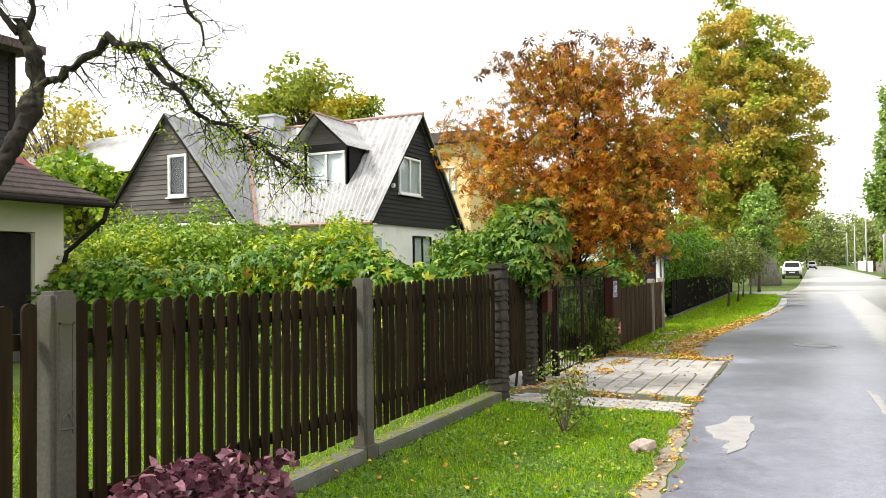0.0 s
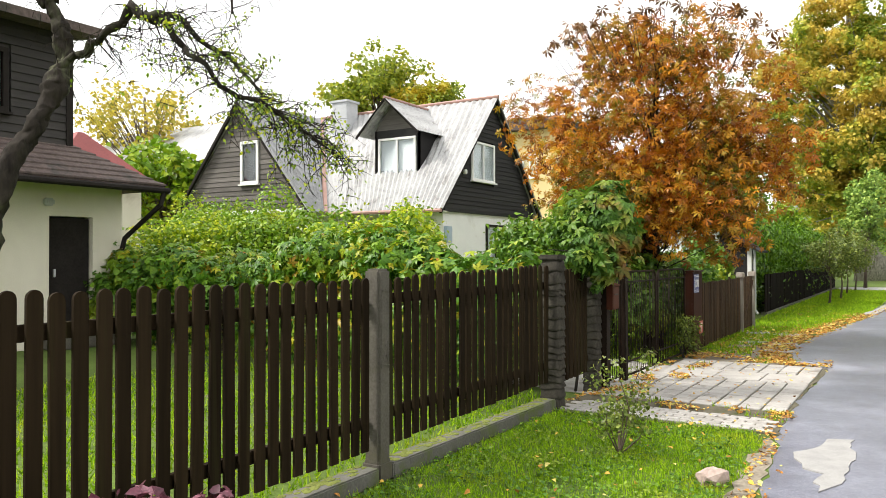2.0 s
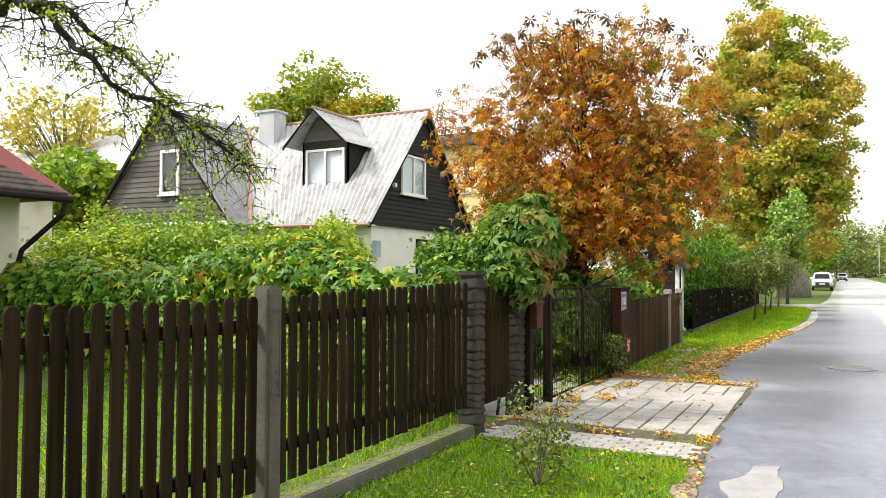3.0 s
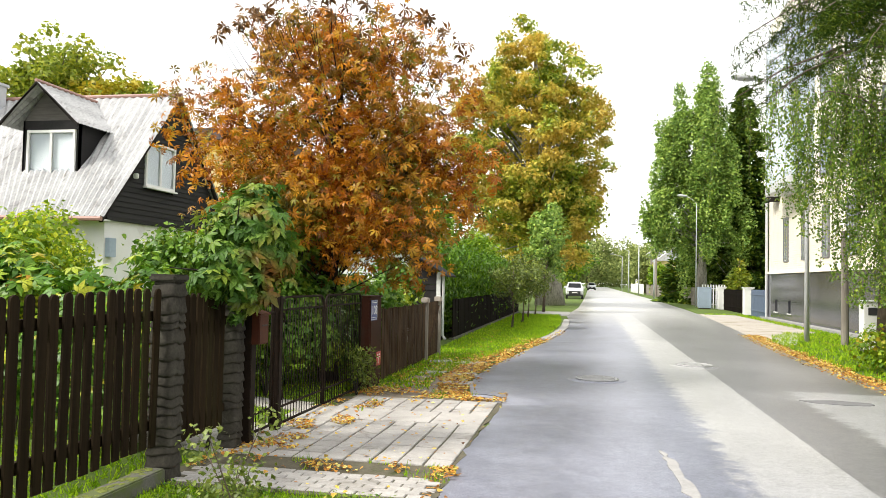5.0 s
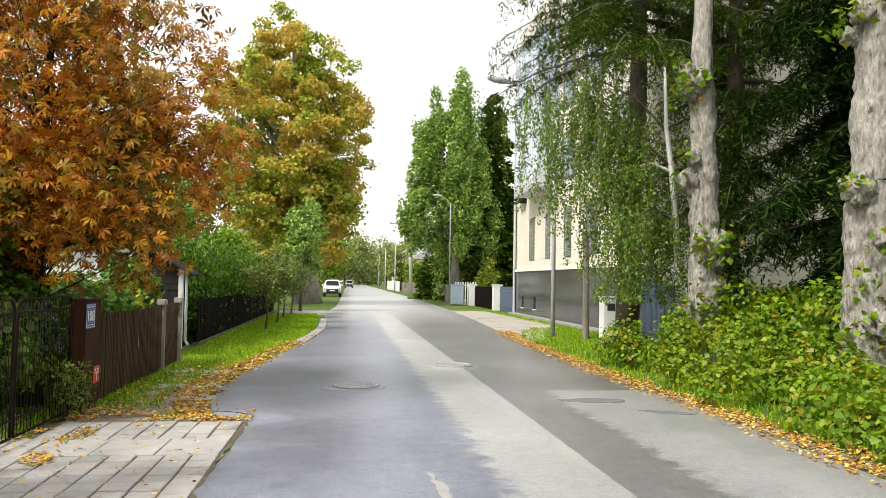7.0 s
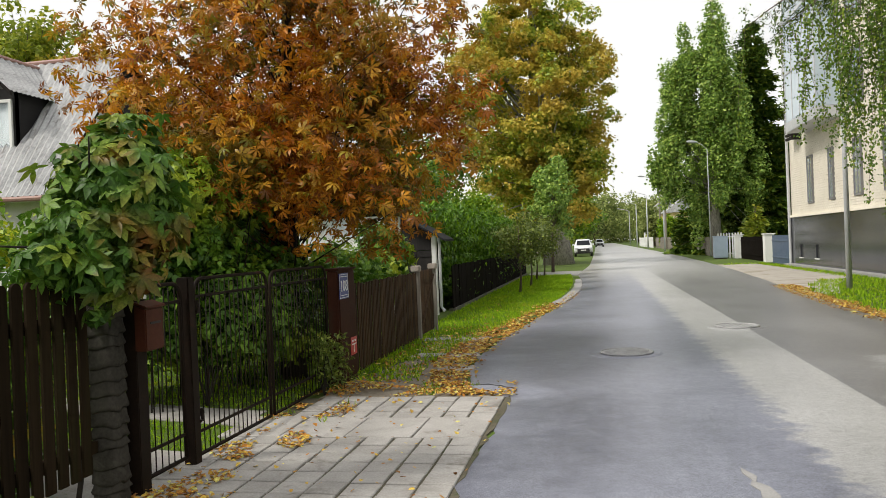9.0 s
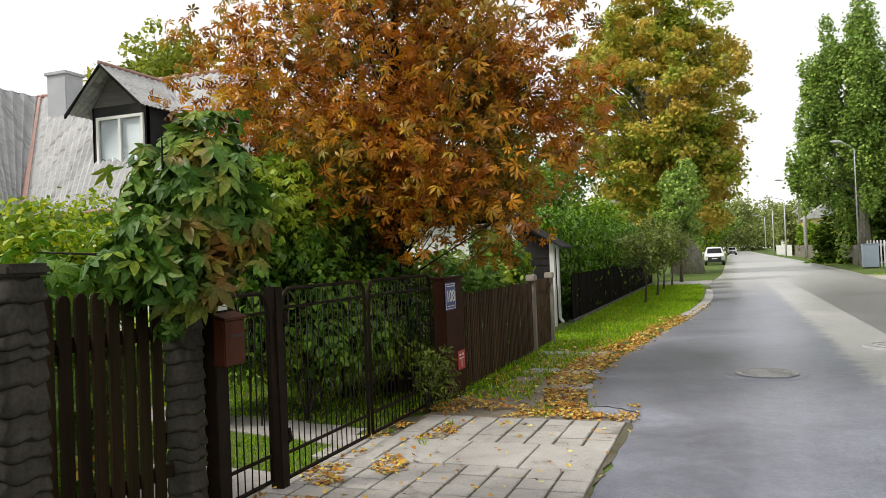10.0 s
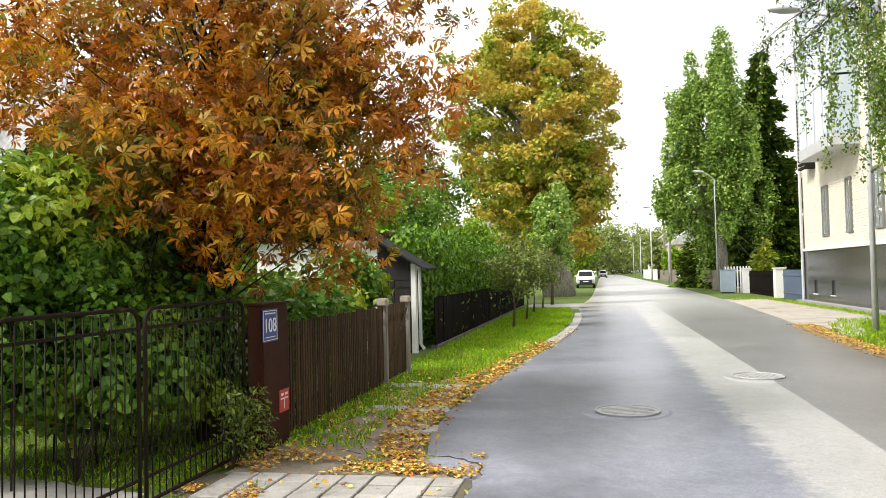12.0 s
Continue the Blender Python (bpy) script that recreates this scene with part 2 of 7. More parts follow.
DOORGREY = surface("dark_grey_boards", (0.022, 0.020, 0.020), (0.045, 0.041, 0.040), 24, 3, 0.85, 0.4, stretch=(1, 1, 0.08), spec=0.15)
SHEDROOF = surface("grey_roof_felt", (0.016, 0.016, 0.017), (0.045, 0.045, 0.046), 30, 4, 0.95, 0.5, spec=0.08)
CAPSTONE = surface("whitish_cap_stone", (0.30, 0.26, 0.22), (0.46, 0.41, 0.36), 40, 5, 0.9, 0.4, spec=0.2)
BLACKTRIM = surface("dark_trim", (0.012, 0.010, 0.009), (0.026, 0.022, 0.020), 30, 3, 0.85, 0.1, spec=0.15)
WHITETRIM = surface("white_frame", (0.74, 0.74, 0.72), (0.84, 0.84, 0.82), 40, 3, 0.45, 0.05)
CURTAIN = surface("white_curtain", (0.78, 0.78, 0.76), (0.9, 0.9, 0.88), 14, 3, 0.9, 0.3, stretch=(12, 12, 0.4))
# near-black backing for openings: the shade of unlit rooms put into the colour
ROOMSHADE = surface("room_shade_backing", (0.02, 0.022, 0.022), (0.04, 0.045, 0.045), 4, 1, 0.8, 0)
GREYFRAME = surface("grey_window_frame", (0.14, 0.14, 0.14), (0.22, 0.22, 0.21), 20, 2, 0.6, 0.05)
# grey backing of the building's windows: light reflected by the glass, painted in
PANESHEEN = surface("pane_sheen_grey", (0.26, 0.27, 0.27), (0.36, 0.37, 0.37), 6, 1, 0.5, 0)
GLASS = glass_mat("window_glass")
BARK_DARK = surface("dark_bark", (0.009, 0.007, 0.006), (0.040, 0.033, 0.026), 22, 4, 0.95, 0.9, stretch=(1, 1, 0.3), stain=(0.085, 0.09, 0.05), stain_scale=3, spec=0.2, dist=0.02)
BARK_GREY = surface("grey_bark", (0.085, 0.076, 0.062), (0.52, 0.49, 0.43), 24, 5, 0.95, 1.0, stretch=(1, 1, 0.28), stain=(0.10, 0.09, 0.07), stain_scale=5, stain_at=0.56, spec=0.15, dist=0.06)
BARK_BROWN = surface("brown_bark", (0.075, 0.055, 0.043), (0.165, 0.130, 0.105), 20, 3, 0.95, 1.0, stretch=(1, 1, 0.4), spec=0.2, dist=0.02)
BARK_BIRCH = surface("birch_bark", (0.66, 0.64, 0.60), (0.82, 0.80, 0.76), 20, 5, 0.8, 0.4, stretch=(1, 1, 1.5), stain=(0.06, 0.055, 0.05), stain_scale=7, stain_at=0.6)
STEEL = surface("galvanised_steel", (0.42, 0.43, 0.44), (0.58, 0.59, 0.60), 40, 3, 0.5, 0.1, metal=0.1)
IRON = surface("cast_iron", (0.26, 0.26, 0.26), (0.50, 0.495, 0.49), 60, 6, 0.42, 0.3, metal=0.2)
POLEWOOD = surface("grey_pole_wood", (0.16, 0.14, 0.115), (0.30, 0.27, 0.23), 20, 3, 0.9, 0.4, stretch=(1, 1, 0.1))
GRANITE = surface("polished_dark_granite", (0.028, 0.029, 0.033), (0.055, 0.056, 0.062), 50, 3, 0.12, 0.0, vary=0.15)
CREAMBRICK = surface("cream_brick", (0.68, 0.63, 0.52), (0.82, 0.77, 0.66), 18, 1.2, 0.85, 0.25, vary=0.06, spec=0.3)
BLUEPAINT = surface("blue_grey_paint", (0.060, 0.090, 0.150), (0.095, 0.135, 0.21), 20, 2, 0.5, 0.1)
BLUEBOX = surface("pale_blue_box", (0.30, 0.37, 0.46), (0.38, 0.46, 0.56), 20, 2, 0.5, 0.1)
WHITEPAINT = surface("white_paint", (0.70, 0.70, 0.68), (0.82, 0.82, 0.80), 30, 2, 0.5, 0.08)
SIGNBLUE = surface("sign_blue", (0.012, 0.025, 0.17), (0.02, 0.04, 0.23), 20, 3, 0.3, 0.0)
SIGNRED = surface("sign_red", (0.42, 0.02, 0.025), (0.52, 0.04, 0.04), 20, 3, 0.35, 0.0)
INK = surface("dark_ink", (0.02, 0.02, 0.02), (0.035, 0.035, 0.035), 20, 3, 0.6, 0.0)
TYRE = surface("tyre_rubber", (0.012, 0.012, 0.012), (0.025, 0.025, 0.025), 40, 3, 0.8, 0.2)
CARWHITE = surface("white_car_paint", (0.72, 0.73, 0.74), (0.78, 0.79, 0.80), 5, 1, 0.18, 0.0)
CARGLASS = surface("dark_car_glass", (0.012, 0.014, 0.016), (0.02, 0.022, 0.024), 5, 1, 0.25, 0.0, spec=0.15)
HEADLIGHT = surface("headlight_lens", (0.55, 0.57, 0.6), (0.7, 0.72, 0.75), 20, 3, 0.1, 0.0)
CHIMNEY = surface("grey_render", (0.36, 0.37, 0.39), (0.50, 0.51, 0.53), 30, 2, 0.9, 0.2)
ROCK = surface("pink_grey_stone", (0.26, 0.19, 0.16), (0.50, 0.40, 0.35), 25, 4, 0.9, 0.6, stain=(0.17, 0.13, 0.11), stain_scale=6)

# foliage
L_CHEST = leafy("rust_chestnut_leaves", [(0.0, (0.075, 0.026, 0.006)), (0.3, (0.25, 0.085, 0.010)), (0.65, (0.42, 0.19, 0.016)), (0.88, (0.40, 0.25, 0.03)), (1.0, (0.13, 0.15, 0.02))],
                [(0.0, (0.05, 0.055, 0.010)), (0.5, (0.20, 0.125, 0.018)), (1.0, (0.085, 0.125, 0.020))], 0.7, 0.53, 0.45, gain=(1.68, 1.48, 0.85))
L_CREEP = leafy("creeper_leaves", [(0.0, (0.030, 0.075, 0.014)), (0.45, (0.060, 0.135, 0.022)), (0.8, (0.125, 0.205, 0.028)), (0.95, (0.26, 0.24, 0.03)), (1.0, (0.25, 0.09, 0.02))],
                [(0.0, (0.10, 0.16, 0.018)), (0.6, (0.20, 0.26, 0.03)), (1.0, (0.31, 0.22, 0.03))], 0.8, 0.61, 0.32, gain=(1.6, 1.75, 0.6))
L_VINE = leafy("vine_leaves", [(0.0, (0.026, 0.060, 0.016)), (0.5, (0.052, 0.105, 0.024)), (0.85, (0.10, 0.155, 0.04)), (1.0, (0.17, 0.20, 0.05))],
               [(0.0, (0.11, 0.04, 0.02)), (0.5, (0.20, 0.065, 0.03)), (1.0, (0.20, 0.17, 0.04))], 1.3, 0.60, 0.3, 0.5, 0.25, gain=(1.5, 1.65, 0.75))
L_IVY = leafy("dark_shrub_leaves", [(0.0, (0.022, 0.055, 0.013)), (0.5, (0.045, 0.100, 0.020)), (1.0, (0.095, 0.165, 0.035))],
              [(0.0, (0.10, 0.15, 0.02)), (1.0, (0.19, 0.22, 0.035))], 0.9, 0.58, 0.4, gain=(2.2, 2.2, 0.9))
L_BUSH = leafy("light_bush_leaves", [(0.0, (0.055, 0.11, 0.015)), (0.5, (0.10, 0.18, 0.022)), (1.0, (0.20, 0.26, 0.04))],
               [(0.0, (0.16, 0.20, 0.02)), (1.0, (0.28, 0.28, 0.04))], 0.6, 0.59, gain=(1.75, 1.8, 0.55))
L_MAPLE = leafy("turning_maple_leaves", [(0.0, (0.050, 0.085, 0.012)), (0.5, (0.115, 0.165, 0.022)), (1.0, (0.23, 0.24, 0.04))],
                [(0.0, (0.17, 0.15, 0.035)), (0.5, (0.30, 0.205, 0.05)), (1.0, (0.40, 0.20, 0.05))], 0.33, 0.512, 0.5, gain=(2.75, 2.5, 1.7))
L_POPLAR = leafy("poplar_leaves", [(0.0, (0.045, 0.090, 0.024)), (0.6, (0.110, 0.175, 0.045)), (1.0, (0.20, 0.26, 0.08))], None, 0.3, 0.5, 0.45, gain=(2.75, 2.6, 1.9))
L_SPRUCE = leafy("spruce_needles", [(0.0, (0.010, 0.022, 0.008)), (0.6, (0.022, 0.044, 0.013)), (1.0, (0.05, 0.080, 0.018))], None, 0.3, 0.5, 0.12, 0.9, 0.08, gain=(1.35, 1.4, 0.8))
L_SPRUCE2 = leafy("near_spruce_needles", [(0.0, (0.016, 0.034, 0.010)), (0.6, (0.038, 0.070, 0.014)), (1.0, (0.095, 0.120, 0.018))], None, 0.3, 0.5, 0.15, 0.8, 0.12, gain=(1.9, 1.9, 1.0))
L_BIRCH = leafy("birch_leaves", [(0.0, (0.055, 0.105, 0.022)), (0.6, (0.105, 0.170, 0.034)), (1.0, (0.22, 0.26, 0.05))], None, 0.5, 0.5, 0.4, gain=(1.35, 1.45, 0.7))
L_THUJA = leafy("thuja_hedge", [(0.0, (0.018, 0.060, 0.008)), (0.6, (0.042, 0.115, 0.012)), (1.0, (0.095, 0.20, 0.020))], None, 0.5, 0.5, 0.14, gain=(2.2, 1.85, 0.35))
L_YOUNG = leafy("young_tree_leaves", [(0.0, (0.040, 0.065, 0.020)), (0.6, (0.075, 0.110, 0.032)), (1.0, (0.13, 0.17, 0.05))], None, 0.5, 0.5, 0.3)
L_LIGHT = leafy("pale_tree_leaves", [(0.0, (0.080, 0.120, 0.018)), (0.6, (0.15, 0.20, 0.028)), (1.0, (0.26, 0.28, 0.04))],
                [(0.0, (0.26, 0.19, 0.02)), (1.0, (0.42, 0.30, 0.03))], 0.3, 0.60, 0.45, gain=(2.0, 1.85, 1.2))
# distance haze put into the leaf colour: paler, greyer green
L_HAZE = leafy("far_haze_leaves", [(0.0, (0.075, 0.10, 0.035)), (0.6, (0.15, 0.18, 0.06)), (1.0, (0.25, 0.27, 0.10))], None, 0.3, 0.5, 0.4, 0.7, 0.2, gain=(1.9, 1.9, 1.7))
L_APPLE = leafy("apple_leaves", [(0.0, (0.045, 0.085, 0.015)), (0.6, (0.10, 0.16, 0.022)), (1.0, (0.24, 0.26, 0.03))], None, 0.5, 0.5, 0.5, gain=(2.7, 2.6, 0.9))
L_LOW = leafy("ground_shrub_leaves", [(0.0, (0.055, 0.12, 0.012)), (0.5, (0.105, 0.20, 0.016)), (0.9, (0.20, 0.29, 0.022)), (1.0, (0.25, 0.12, 0.03))],
              [(0.0, (0.09, 0.13, 0.015)), (1.0, (0.22, 0.24, 0.03))], 0.9, 0.60, 0.45, gain=(1.55, 1.5, 0.6))
L_PURPLE = leafy("purple_leaves", [(0.0, (0.030, 0.010, 0.016)), (0.6, (0.075, 0.026, 0.040)), (1.0, (0.16, 0.085, 0.105))], None, 3, 0.5, 0.25, gain=(2.2, 1.9, 1.9))
L_FALLEN = leafy("fallen_leaves", [(0.0, (0.15, 0.065, 0.022)), (0.35, (0.36, 0.16, 0.04)), (0.75, (0.58, 0.32, 0.07)), (1.0, (0.65, 0.47, 0.20))], None, 1, 0.5, 0.15, 0.7, 0.2, gain=(1.5, 1.5, 1.2))
L_GRASS = leafy("grass_blades", [(0.0, (0.055, 0.105, 0.010)), (0.6, (0.115, 0.195, 0.018)), (1.0, (0.215, 0.285, 0.035))],
                [(0.0, (0.10, 0.14, 0.015)), (1.0, (0.26, 0.27, 0.05))], 1.2, 0.62, 0.45, 0.6, 0.2, gain=(2.35, 2.45, 0.8))


# ---- mesh helpers ----
def part(name, bm, material, parent=None, label="", smooth=False):
    me = bpy.data.meshes.new(name)
    bm.to_mesh(me)
    bm.free()
    me.materials.append(material)
    if smooth:
        me.shade_smooth()
    ob = new(name, me)
    ob.parent = parent
    if label:
        ob["label"] = label
    return ob


def thing(name, label, category, at=(0, 0, 0), group="", kind=""):
    ob = new(name)
    ob.location = at
    ob.empty_display_size = 0.1
    return tagged(ob, label, category, group, kind)


def hexa(bm, c):
    """A solid from eight corners: four below, four above, each going round."""
    v = [bm.verts.new(p) for p in c]
    for f in ((3, 2, 1, 0), (4, 5, 6, 7), (0, 1, 5, 4), (1, 2, 6, 5), (2, 3, 7, 6), (3, 0, 4, 7)):
        bm.faces.new([v[i] for i in f])
    return v


def box(bm, x0, x1, y0, y1, z0, z1):
    return hexa(bm, [(x0, y0, z0), (x1, y0, z0), (x1, y1, z0), (x0, y1, z0), (x0, y0, z1), (x1, y0, z1), (x1, y1, z1), (x0, y1, z1)])


def boxed(x0, x1, y0, y1, z0, z1, bevel=0.0):
    bm = bmesh.new()
    box(bm, x0, x1, y0, y1, z0, z1)
    if bevel:
        bmesh.ops.bevel(bm, geom=bm.edges[:], offset=bevel, segments=2, affect="EDGES")
    return bm


def tube(bm, pts, radii, sides=6, cap=True):
    """A round, tapering tube along points."""
    pts = [Vector(p) for p in pts]
    if isinstance(radii, (int, float)):
        radii = [radii] * len(pts)
    rings = []
    ref = Vector((0.31, 0.17, 0.93))
    for i, p in enumerate(pts):
        d = (pts[min(i + 1, len(pts) - 1)] - pts[max(i - 1, 0)]).normalized()
        if abs(d.dot(ref)) > 0.95:
            ref = Vector((0.9, 0.3, 0.1))
        a = d.cross(ref).normalized()
        b = d.cross(a)
        rings.append([bm.verts.new(p + radii[i] * (math.cos(2 * math.pi * k / sides) * a + math.sin(2 * math.pi * k / sides) * b)) for k in range(sides)])
    for r0, r1 in zip(rings, rings[1:]):
        for k in range(sides):
            bm.faces.new((r0[k], r0[(k + 1) % sides], r1[(k + 1) % sides], r1[k]))
    if cap:
        bm.faces.new(rings[0][::-1])
        bm.faces.new(rings[-1])


def tubed(pts, radii, sides=8):
    bm = bmesh.new()
    tube(bm, pts, radii, sides)
    bmesh.ops.recalc_face_normals(bm, faces=bm.faces[:])
    return bm


def sheet(points, z):
    """A flat sheet from an outline."""
    bm = bmesh.new()
    bm.faces.new([bm.verts.new((x, y, z)) for x, y in points])
    bmesh.ops.triangulate(bm, faces=bm.faces[:])
    return bm


def slabbed(points, z0, z1):
    """A thin solid from an outline."""
    bm = bmesh.new()
    lo = [bm.verts.new((x, y, z0)) for x, y in points]
    hi = [bm.verts.new((x, y, z1)) for x, y in points]
    bm.faces.new(hi)
    n = len(points)
    for i in range(n):
        bm.faces.new((lo[i], lo[(i + 1) % n], hi[(i + 1) % n], hi[i]))
    bmesh.ops.recalc_face_normals(bm, faces=bm.faces[:])
    return bm


def mesh_np(name, verts, faces, material, parent=None, label=""):
    """A mesh from arrays of vertices and equal-sized faces."""
    me = bpy.data.meshes.new(name)
    n, k = faces.shape
    me.vertices.add(len(verts))
    me.vertices.foreach_set("co", np.ascontiguousarray(verts, np.float32).ravel())
    me.loops.add(n * k)
    me.loops.foreach_set("vertex_index", np.ascontiguousarray(faces, np.int32).ravel())
    me.polygons.add(n)
    me.polygons.foreach_set("loop_start", np.arange(0, n * k, k, dtype=np.int32))
    me.update(calc_edges=True)
    me.materials.append(material)
    ob = new(name, me)
    ob.parent = parent
    if label:
        ob["label"] = label
    return ob


# leaf outlines: length along y, from the stalk
def _leaflets(count, spread, wide, droop, broad=0.62, fine=False):
    """Leaflets spreading from one stalk, each pointed, rounded at the sides and folded along its rib."""
    v, f = [(0, 0, 0)], []
    lo = 0.5 * broad
    for i in range(count):
        a = (i / (count - 1) - 0.5) * spread if count > 1 else 0.0
        ln_ = 1.0 - 0.30 * abs(i / (count - 1) * 2 - 1) if count > 1 else 1.0
        s, c = math.sin(a), math.cos(a)
        for x, y, z in ((-0.66 * wide, lo, 0.03), (0.66 * wide, lo, 0.03), (-wide, broad, 0.04 - 0.35 * droop), (0, broad, -0.38 * droop), (wide, broad, 0.04 - 0.35 * droop),
                        (-0.6 * wide, 0.5 + 0.5 * broad, -0.62 * droop), (0.6 * wide, 0.5 + 0.5 * broad, -0.62 * droop), (0, 1.0, -droop)):
            v.append((c * x * ln_ + s * y * ln_, -s * x * ln_ + c * y * ln_, z * ln_))
        b = 8 * i + 1
        if not fine:
            f += [(0, b + 4, b + 2), (b + 2, b + 4, b + 7)]
            continue
        f += [(0, b + 3, b), (0, b + 1, b + 3), (b, b + 3, b + 2), (b + 1, b + 4, b + 3), (b + 2, b + 3, b + 5), (b + 3, b + 4, b + 6), (b + 5, b + 3, b + 7), (b + 3, b + 6, b + 7)]
    v, f = np.array(v), np.array(f)
    used = np.unique(f)
    return v[used], np.searchsorted(used, f)


CHEST_LEAF = _leaflets(6, 4.2, 0.18, 0.60, 0.64)
CREEP_LEAF = _leaflets(5, 3.7, 0.21, 0.36, 0.50)
VINE_LEAF = _leaflets(5, 3.7, 0.21, 0.36, 0.50, True)
OVAL_LEAF = _leaflets(1, 0, 0.33, 0.2, 0.5)
SLIM_LEAF = (np.array([(0, 0, 0), (-0.2, 0.5, 0.05), (0, 1, -0.1), (0.2, 0.5, 0.05)]), np.array([(0, 2, 1), (0, 3, 2)]))
NEEDLE = (np.array([(0, 0, 0), (-0.085, 0.4, 0.03), (0, 1, -0.05), (0.085, 0.4, 0.03)]), np.array([(0, 2, 1), (0, 3, 2)]))
DIAMOND = (np.array([(0, 0, 0), (-0.36, 0.45, 0.06), (0, 1, -0.12), (0.36, 0.45, 0.06)]), np.array([(0, 2, 1), (0, 3, 2)]))
BLADE = (np.array([(-0.06, 0, 0), (0.06, 0, 0), (0.0, 1.0, 0.0)]), np.array([(0, 1, 2)]))
LOBED_LEAF = (np.array([(0, 0, 0), (-0.42, 0.18, 0.04), (-0.30, 0.62, 0.0), (0, 1.0, -0.15), (0.30, 0.62, 0.0), (0.42, 0.18, 0.04), (0, 0.45, -0.06)]),
              np.array([(0, 6, 1), (1, 6, 2), (2, 6, 3), (3, 6, 4), (4, 6, 5), (5, 6, 0)]))


def leaves(name, at, size, shape, material, rng, parent=None, normal=None, along=None, tilt=0.7, label=""):
    """Many leaves as one mesh: at (n,3), size (n,), facing about normal (default up), pointing along (default any way)."""
    n = len(at)
    nrm = np.zeros((n, 3)) + (0, 0, 1) if normal is None else np.array(normal, float) + np.zeros((n, 3))
    nrm = nrm + rng.normal(0, tilt, (n, 3))
    nrm /= np.linalg.norm(nrm, axis=1, keepdims=True) + 1e-9
    d = rng.normal(0, 1, (n, 3)) if along is None else np.array(along, float) + rng.normal(0, 0.35, (n, 3))
    d -= nrm * np.sum(d * nrm, axis=1, keepdims=True)
    d /= np.linalg.norm(d, axis=1, keepdims=True) + 1e-9
    side = np.cross(d, nrm)
    tv, tf = shape
    s = np.asarray(size).reshape(-1, 1, 1) + np.zeros((n, 1, 1))
    v = at[:, None, :] + s * (tv[None, :, 0:1] * side[:, None] + tv[None, :, 1:2] * d[:, None] + tv[None, :, 2:3] * nrm[:, None])
    f = tf[None] + (np.arange(n) * len(tv))[:, None, None]
    return mesh_np(name, v.reshape(-1, 3), f.reshape(-1, tf.shape[1]), material, parent, label)


def in_balls(rng, centres, radii, n, shell=0.5, squash=1.0, stray=0.2):
    """n points in a union of balls, towards their skins; also the way out of the ball at each."""
    centres, radii = np.asarray(centres, float), np.asarray(radii, float)
    pick = rng.choice(len(centres), n, p=radii ** 2 / np.sum(radii ** 2))
    d = rng.normal(0, 1, (n, 3))
    d /= np.linalg.norm(d, axis=1, keepdims=True)
    r = radii[pick] * (shell + (1 - shell) * rng.random(n)) ** 0.6
    r *= 1 + 0.55 * (rng.random(n) < stray) * rng.random(n)
    d2 = d * (1, 1, squash)
    return centres[pick] + d2 * r[:, None], d


def crown_centres(rng, centre, radii, n, skin=0.55, ragged=0.15):
    """Clump centres in an uneven egg-shaped crown."""
    d = rng.normal(0, 1, (n, 3))
    d /= np.linalg.norm(d, axis=1, keepdims=True)
    r = skin + (1 - skin) * rng.random(n)
    r *= 1 + np.clip(rng.normal(0, ragged, n), -0.3, 0.05)
    return np.asarray(centre) + d * r[:, None] * np.asarray(radii)


def limbs(bm, rng, trunk, ends, r0, sides=5, sag=0.15, r1=0.006):
    """Bent limbs from a trunk's points to their ends."""
    trunk = [Vector(p) for p in trunk]
    zs = [p.z for p in trunk]
    for e in ends:
        e = Vector(e)
        reach = max(0.0, min(1.0, 0.25 + 0.5 * rng.random()))
        zt = zs[0] + (e.z - zs[0]) * (0.45 + 0.35 * reach)
        zt = max(zs[0] + 0.25 * (zs[-1] - zs[0]), min(zs[-1], zt))
        k = 0
        while k < len(zs) - 2 and zs[k + 1] < zt:
            k += 1
        u = (zt - zs[k]) / max(1e-6, zs[k + 1] - zs[k])
        s = trunk[k].lerp(trunk[k + 1], max(0, min(1, u)))
        ln_ = (e - s).length
        mid = s.lerp(e, 0.5) + Vector((rng.normal(0, 0.07), rng.normal(0, 0.07), sag * 0.5 + rng.normal(0, 0.05))) * ln_
        pts = [s.lerp(mid, t).lerp(mid.lerp(e, t), t) for t in (0, 0.25, 0.5, 0.75, 1)]
        rr = r0 * min(1.0, 0.35 + 0.12 * ln_)
        tube(bm, pts, [rr, rr * 0.72, rr * 0.5, rr * 0.3, r1], sides, cap=False)


